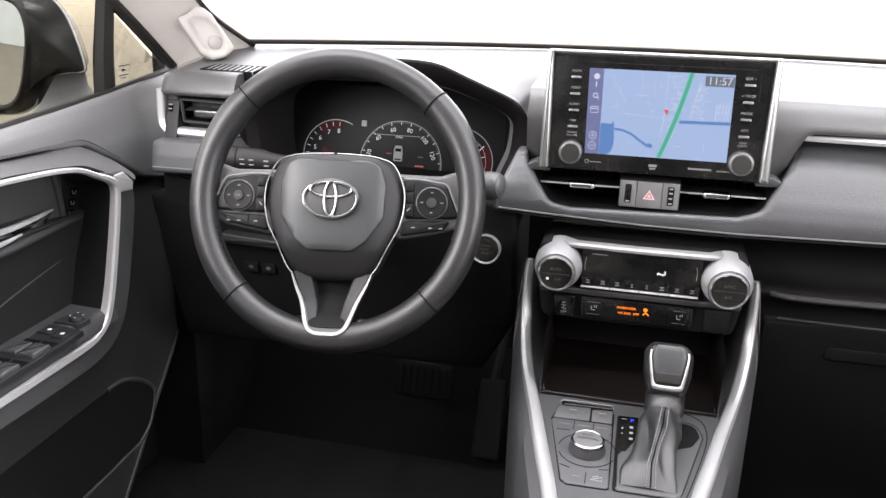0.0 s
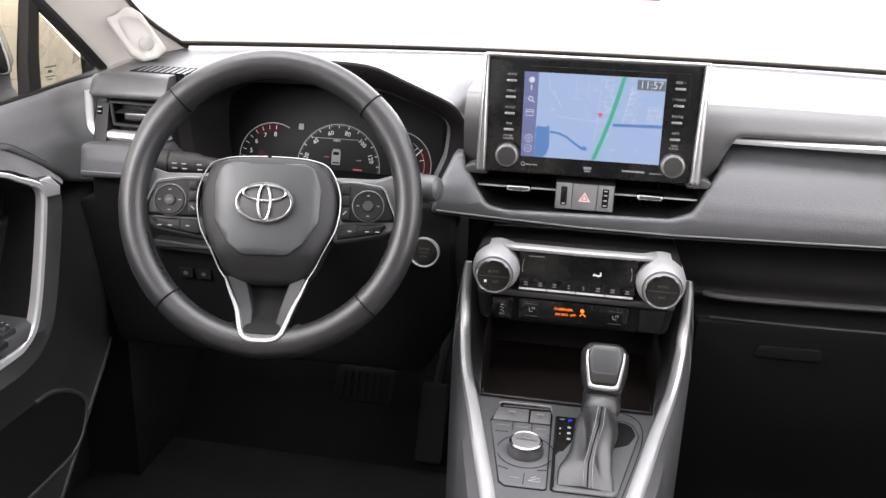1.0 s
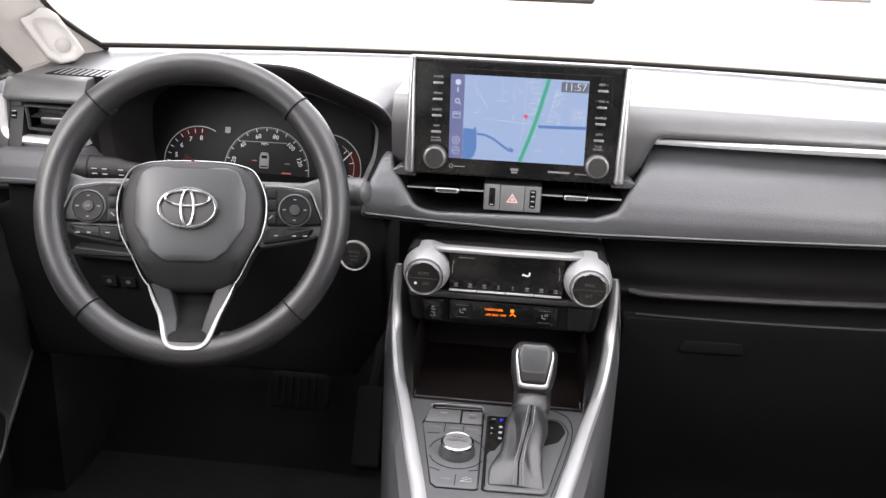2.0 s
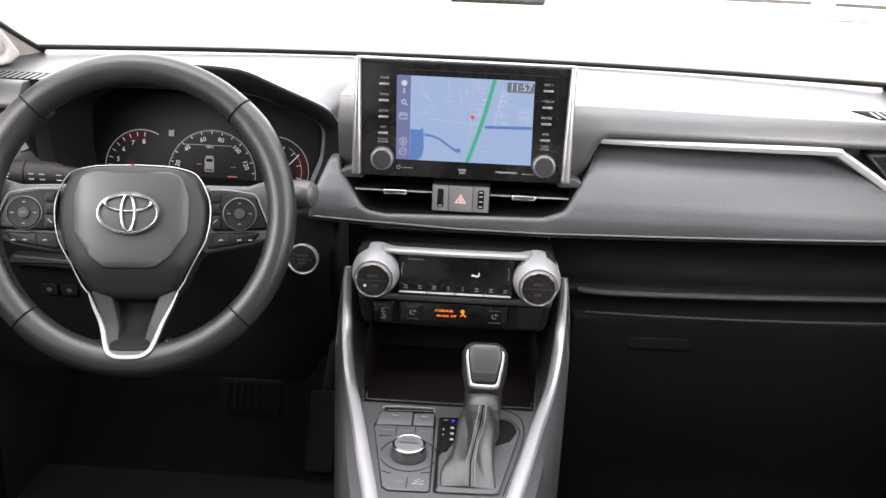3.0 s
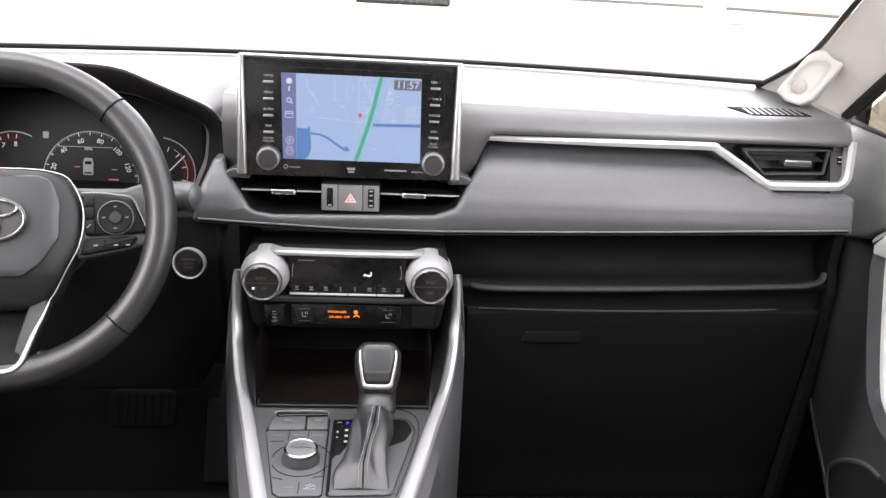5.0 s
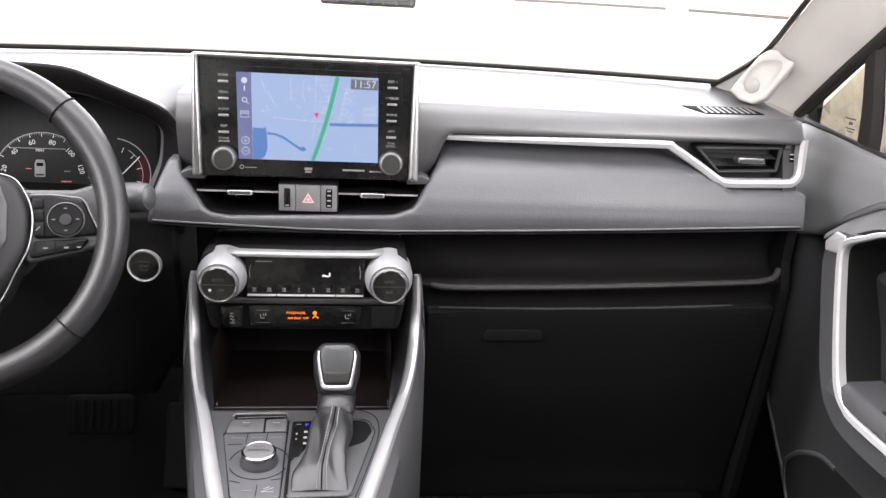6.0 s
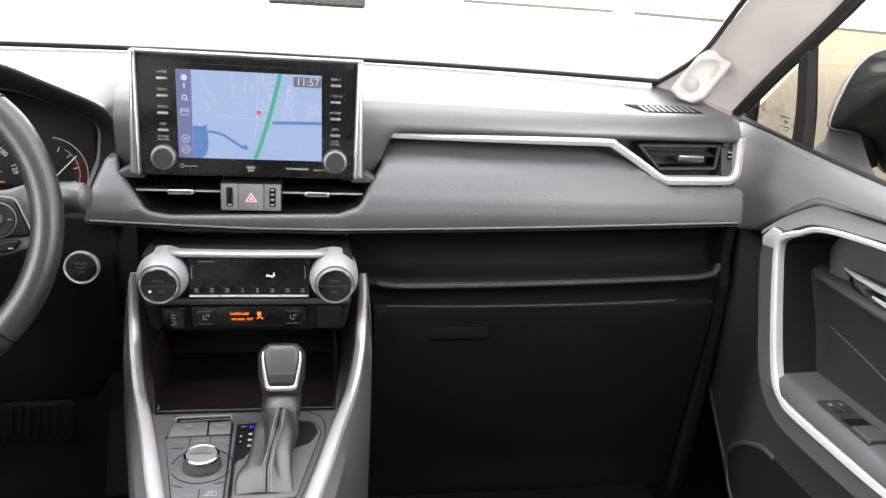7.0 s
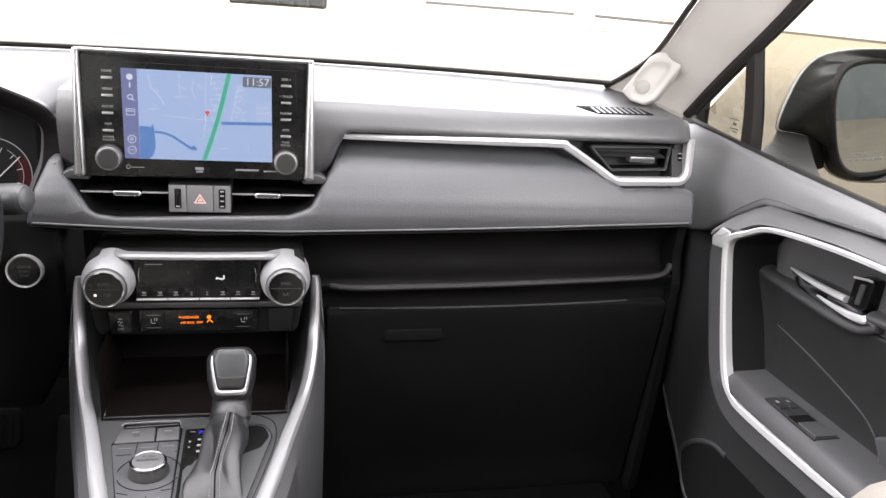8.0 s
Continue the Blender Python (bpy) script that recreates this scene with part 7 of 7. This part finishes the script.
        put("bowl_rib", sweep([(0.054, 0.908, -0.757), (0.053, 0.94, -0.7565), (0.048, 0.980, -0.757)], oval(0.0045, 0.004, 8), up=(0, 0, 1)), DOOR_REST, "grey rib beside the memory keys")
    # map pocket lip and speaker hollow low on the door
    lip = smooth_path([Vector(p) for p in ((0.110, 0.600, -0.7755), (0.146, 0.598, -0.7755), (0.19, 0.577, -0.7755), (0.220, 0.549, -0.7755), (0.225, 0.526, -0.7755), (0.208, 0.490, -0.7755), (0.180, 0.470, -0.7755), (0.12, 0.463, -0.7755), (-0.30, 0.455, -0.7755))], 6)
    # the edge's light is put into a paler plastic than the panel's
    edge = smooth_path([Vector(p) for p in ((0.10, 0.372, -0.7755), (0.184, 0.464, -0.7755), (0.240, 0.526, -0.7755), (0.297, 0.587, -0.7755), (0.346, 0.65, -0.7755), (0.364, 0.70, -0.7755))], 5)
    put("panel_edge", sweep(edge, oval(0.0040, 0.0034, 8), up=(0, 0, 1)), DOOR_REST, "rolled front edge of the door panel, paler for the light on it")
    put("pocket_lip", sweep(lip, oval(0.0044, 0.0042, 10), up=(0, 0, 1)), DOOR_REST, "moulded pocket edge")
    # the pocket is not hollow; a flat dark plate stands for its shade
    put("map_pocket", slab([(-0.30, 0.60)] + [(p.x - 0.002, p.y) for p in lip[:-1]] + [(-0.30, 0.432)], -0.790, -0.7735, 0), DOOR_DARK, "flat dark plate for the shaded hollow of the map pocket", sharp=0)
    # sill strip, glass, quarter bar
    sill = [(0.345, 1.0685, -0.762), (0.20, 1.0568, -0.764), (0.10, 1.0508, -0.764), (0.0, 1.0458, -0.765), (-0.11, 1.0410, -0.766), (-0.70, 1.023, -0.770)]
    put("sill_seal", sweep(smooth_path(sill, 4), oval(0.0042, 0.0038, 8), up=(0, 0, 1)), RUBBER, "black window sill seal")

    def glass_x(z):
        return 0.778 - 0.24 * max(0, z - 1.06)

    bar = [(y, z, -glass_x(z) + 0.004) for y, z in ((0.209, 1.035), (0.203, 1.10), (0.198, 1.15), (0.193, 1.20), (0.188, 1.25))]
    put("quarter_bar", sweep(smooth_path(bar, 3), [(-0.021, -0.012), (0.013, -0.012), (0.013, 0.002), (0.003, 0.004), (0.001, 0.008), (-0.020, 0.006)], up=(0, 0, 1), scale=[1.0 - 0.025 * k for k in range(13)]), RUBBER, "black quarter window bar", sharp=30)
    put("sail_seal", slab([(0.342, 1.060), (0.39, 1.060), (0.37, 1.11), (0.345, 1.11)], -0.785, -0.764, 0.002), RUBBER)
    for name, ys in (("quarter_pane", (0.205, 0.37)), ("window_pane", (-0.62, 0.20))):
        def roof_z(y):
            return float(np.interp(-y, (-0.34, -0.23, -0.08, 0.17, 0.40), (1.075, 1.15, 1.257, 1.43, 1.585)))
        rows = [[(y, lerp(1.015, min(1.57, roof_z(y) + 0.008), f), -glass_x(lerp(1.015, min(1.57, roof_z(y) + 0.008), f)) - 0.004) for f in np.linspace(0, 1, 5)] for y in np.linspace(ys[0], ys[1], 9)]
        bm = loft(rows)
        bmesh.ops.solidify(bm, geom=bm.faces[:], thickness=0.004)
        pane = put(name, bm, GREEN_GLASS, "tinted side glass", sharp=0)
        pane.visible_shadow = False
    tag = bmesh.new()
    for k, (y, z, w, h) in enumerate(((0.249, 1.086, 0.026, 0.0020), (0.249, 1.078, 0.009, 0.004), (0.250, 1.0715, 0.022, 0.0018), (0.250, 1.0675, 0.014, 0.0014))):
        slab([(y - w / 2, z), (y + w / 2, z), (y + w / 2, z + h), (y - w / 2, z + h)], -glass_x(z) + 0.0003, -glass_x(z) + 0.0006, 0, bm=tag)
    put("glass_stamp", tag, MID_GREY, "small etched glass stamp", sharp=0)
    return ob


def build_mirror(s):
    ob = thing("wing_mirror", pose(s * 0.90, 0.34, 1.02), "black wing mirror with a white painted rim", "wing mirror", "wing mirrors")
    m = Matrix(((s, 0, 0, 0), (0, 0, -1, 0), (0, 1, 0, 0), (0, 0, 0, 1)))  # x outwards, y up, z to the rear
    base = [(0.889, 1.074), (0.899, 1.120), (0.917, 1.162), (0.952, 1.187), (1.03, 1.199), (1.13, 1.197), (1.185, 1.16), (1.19, 1.05), (1.15, 0.990), (1.06, 0.982), (1.005, 0.996), (0.982, 1.024), (0.966, 1.047), (0.930, 1.058), (0.897, 1.062)]
    pts = [(p.x, p.y) for p in smooth_path([Vector((*p, 0)) for p in base], 4, True)]
    cx, cy = 1.04, 1.09
    rows = []
    for f, y in ((1.0, -0.3125), (1.0, -0.316), (0.95, -0.323), (0.88, -0.340), (0.78, -0.365), (0.62, -0.390), (0.40, -0.405), (0.15, -0.410)):
        rows.append([(cx + (x - cx) * f, cy + (z - cy) * f, y) for x, z in pts])
    bm = loft(rows, True)
    bm.faces.new([v for v in bm.verts][-len(pts):])
    part("cap", bm, SHELL, ob, "black mirror housing", world_m=m, sharp=50)
    edge = [Vector((x, z, -0.3125)) for x, z in inset(pts, 0.0015)]
    part("cap_edge", sweep(edge, oval(0.0020, 0.0020, 6), closed=True, up=(0, 0, 1)), PALE_PAINT, ob, "white painted rim", world_m=m)
    inner = inset(pts, 0.004)
    bm = bmesh.new()
    glass_out = [(0.949, 1.13), (0.964, 1.164), (1.00, 1.177), (1.06, 1.180), (1.13, 1.174), (1.168, 1.15), (1.172, 1.06), (1.145, 1.008), (1.07, 0.998), (1.016, 1.004), (0.982, 1.030), (0.960, 1.08)]
    glass_out = [(x + (0.0 if s > 0 else 0.011), z) for x, z in glass_out]
    gpts = [(p.x, p.y) for p in smooth_path([Vector((*p, 0)) for p in glass_out], 4, True)]
    gp = [gpts[int(k * len(gpts) / len(pts)) % len(gpts)] for k in range(len(pts))]
    # align the starts of both outlines
    best = min(range(len(pts)), key=lambda o: sum((pts[k][0] - cx - (gp[(k + o) % len(gp)][0] - 1.05)) ** 2 + (pts[k][1] - gp[(k + o) % len(gp)][1]) ** 2 for k in range(len(pts))))
    gp = [gp[(k + best) % len(gp)] for k in range(len(gp))]
    if area(gp) * area(pts) < 0:
        gp = list(reversed(gp))
    ramp = [-0.3065 + 0.292 * (1.05 - x) for x, z in gp]  # the shell's mouth leans with the glass
    rows = [[(x, z, -0.3125) for x, z in pts], [(x, z, -0.309) for x, z in inner], [(lerp(a[0], b[0], 0.45), lerp(a[1], b[1], 0.45), lerp(-0.306, w, 0.45)) for a, b, w in zip(inner, gp, ramp)], [(x, z, w) for (x, z), w in zip(gp, ramp)], [(x, z, w - 0.008) for (x, z), w in zip(inset(gp, 0.003), ramp)]]
    loft(rows, True, bm)
    part("inner_shell", bm, SHELL, ob, "black inner shell", world_m=m, sharp=50)
    tilt = pose(s * 1.05, 0.305, 1.087, 0, 0, s * 17) @ pose(0, 0, 0, -4.0, 0, 0) @ pose(-s * 1.05, -0.305, -1.087)
    pane = part("mirror_glass", slab(inset(gpts, 0.001), -0.310, -0.3035, 0), MIRROR, ob, "mirror glass", world_m=tilt @ m, sharp=0)
    ring_ = [Vector((x, z, -0.303)) for x, z in inset(gpts, -0.0005)]
    part("mirror_bezel", sweep(ring_, [(-0.0042, -0.012), (0.0042, -0.012), (0.0042, 0.001), (0.0015, 0.0032), (-0.0025, 0.0028), (-0.0042, 0.0)], closed=True, up=(0, 0, 1)), RUBBER, ob, "black bezel round the mirror glass", world_m=tilt @ m, sharp=50)
    if s > 0:
        for k, w in enumerate(("OBJECTS IN MIRROR ARE", "CLOSER THAN THEY APPEAR")):
            t = words(w, 0.0078, WHITE, pane, 1.052, 1.032 - 0.0095 * k, -0.3022)
    # foot that joins the door
    foot = [[(0.786, 1.050, -0.196), (0.786, 1.048, -0.17), (0.786, 1.036, -0.045), (0.786, 0.985, -0.045), (0.786, 0.985, -0.196)],
            [(0.850, 1.052, -0.262), (0.850, 1.050, -0.24), (0.862, 1.040, -0.17), (0.862, 0.99, -0.17), (0.850, 0.99, -0.262)],
            [(0.905, 1.064, -0.330), (0.905, 1.062, -0.315), (0.935, 1.058, -0.295), (0.945, 1.00, -0.292), (0.905, 1.00, -0.330)],
            [(0.975, 1.066, -0.375), (0.975, 1.062, -0.340), (0.985, 1.050, -0.312), (0.990, 1.005, -0.310), (0.985, 1.00, -0.375)]]
    part("foot", loft(foot, True, caps=True), PLASTIC, ob, "dark mirror foot", world_m=m)
    return ob


def build_seat(s):
    ob = thing("front_seat", pose(s * 0.37, -0.65, 0.34), "light grey leather front seat", "car seat", "front seats")

    def cushion(name, rows, label=""):
        bm = loft(rows, True, caps=True)
        bmesh.ops.subdivide_edges(bm, edges=bm.edges[:], cuts=1, smooth=1.0, use_grid_fill=True)
        return part(name, bm, BEIGE, ob, label, world_m=Matrix(), sharp=70)

    def section(y, z, w, h):
        return [(s * 0.37 + a * w, y, z + b * h) for a, b in ((-1, -0.5), (-1.02, 0.4), (-0.8, 0.62), (-0.5, 0.42), (0, 0.38), (0.5, 0.42), (0.8, 0.62), (1.02, 0.4), (1, -0.5), (0, -0.6))]

    cushion("cushion", [section(-0.78, 0.56, 0.23, 0.14), section(-0.60, 0.56, 0.25, 0.15), section(-0.46, 0.56, 0.25, 0.15), section(-0.40, 0.54, 0.22, 0.12)], "padded seat cushion")

    def back(y, z, w, h):
        return [(s * 0.37 + a * w, y + b * h, z) for a, b in ((-1, -0.5), (-1.02, 0.5), (-0.8, 0.75), (-0.5, 0.45), (0, 0.4), (0.5, 0.45), (0.8, 0.75), (1.02, 0.5), (1, -0.5), (0, -0.6))]

    cushion("backrest", [back(-0.84, 0.58, 0.20, 0.12), back(-0.90, 0.75, 0.235, 0.13), back(-0.95, 0.88, 0.23, 0.12), back(-0.99, 0.98, 0.19, 0.08)], "padded backrest")
    if s > 0:
        bm = bmesh.new()
        bmesh.ops.create_uvsphere(bm, u_segments=24, v_segments=14, radius=1.0)
        for v in bm.verts:
            v.co = Vector((v.co.x * 0.055, v.co.y * 0.22, v.co.z * 0.22))
        part("side_bolster", bm, BEIGE, ob, "raised outer side bolster", world_m=pose(0.635, -0.46, 0.70, 0, 0, 0), sharp=0).data.polygons.foreach_set("use_smooth", [True] * len(ob.children[-1].data.polygons))
    return ob

# ---- build ----
build_shell()
build_dashboard()
for side in (-1, 1):
    build_pillar(side)
    build_side_vent(side)
    build_centre_vent(side)
    build_door(side)
    build_mirror(side)
    build_seat(side)
build_hazard_block()
build_cluster()
build_display()
build_climate()
build_console()
build_mode_dial()
build_shifter()
build_wheel()
build_stalk(-1)
build_stalk(1)
build_start_button()
build_pedals()
build_outside()
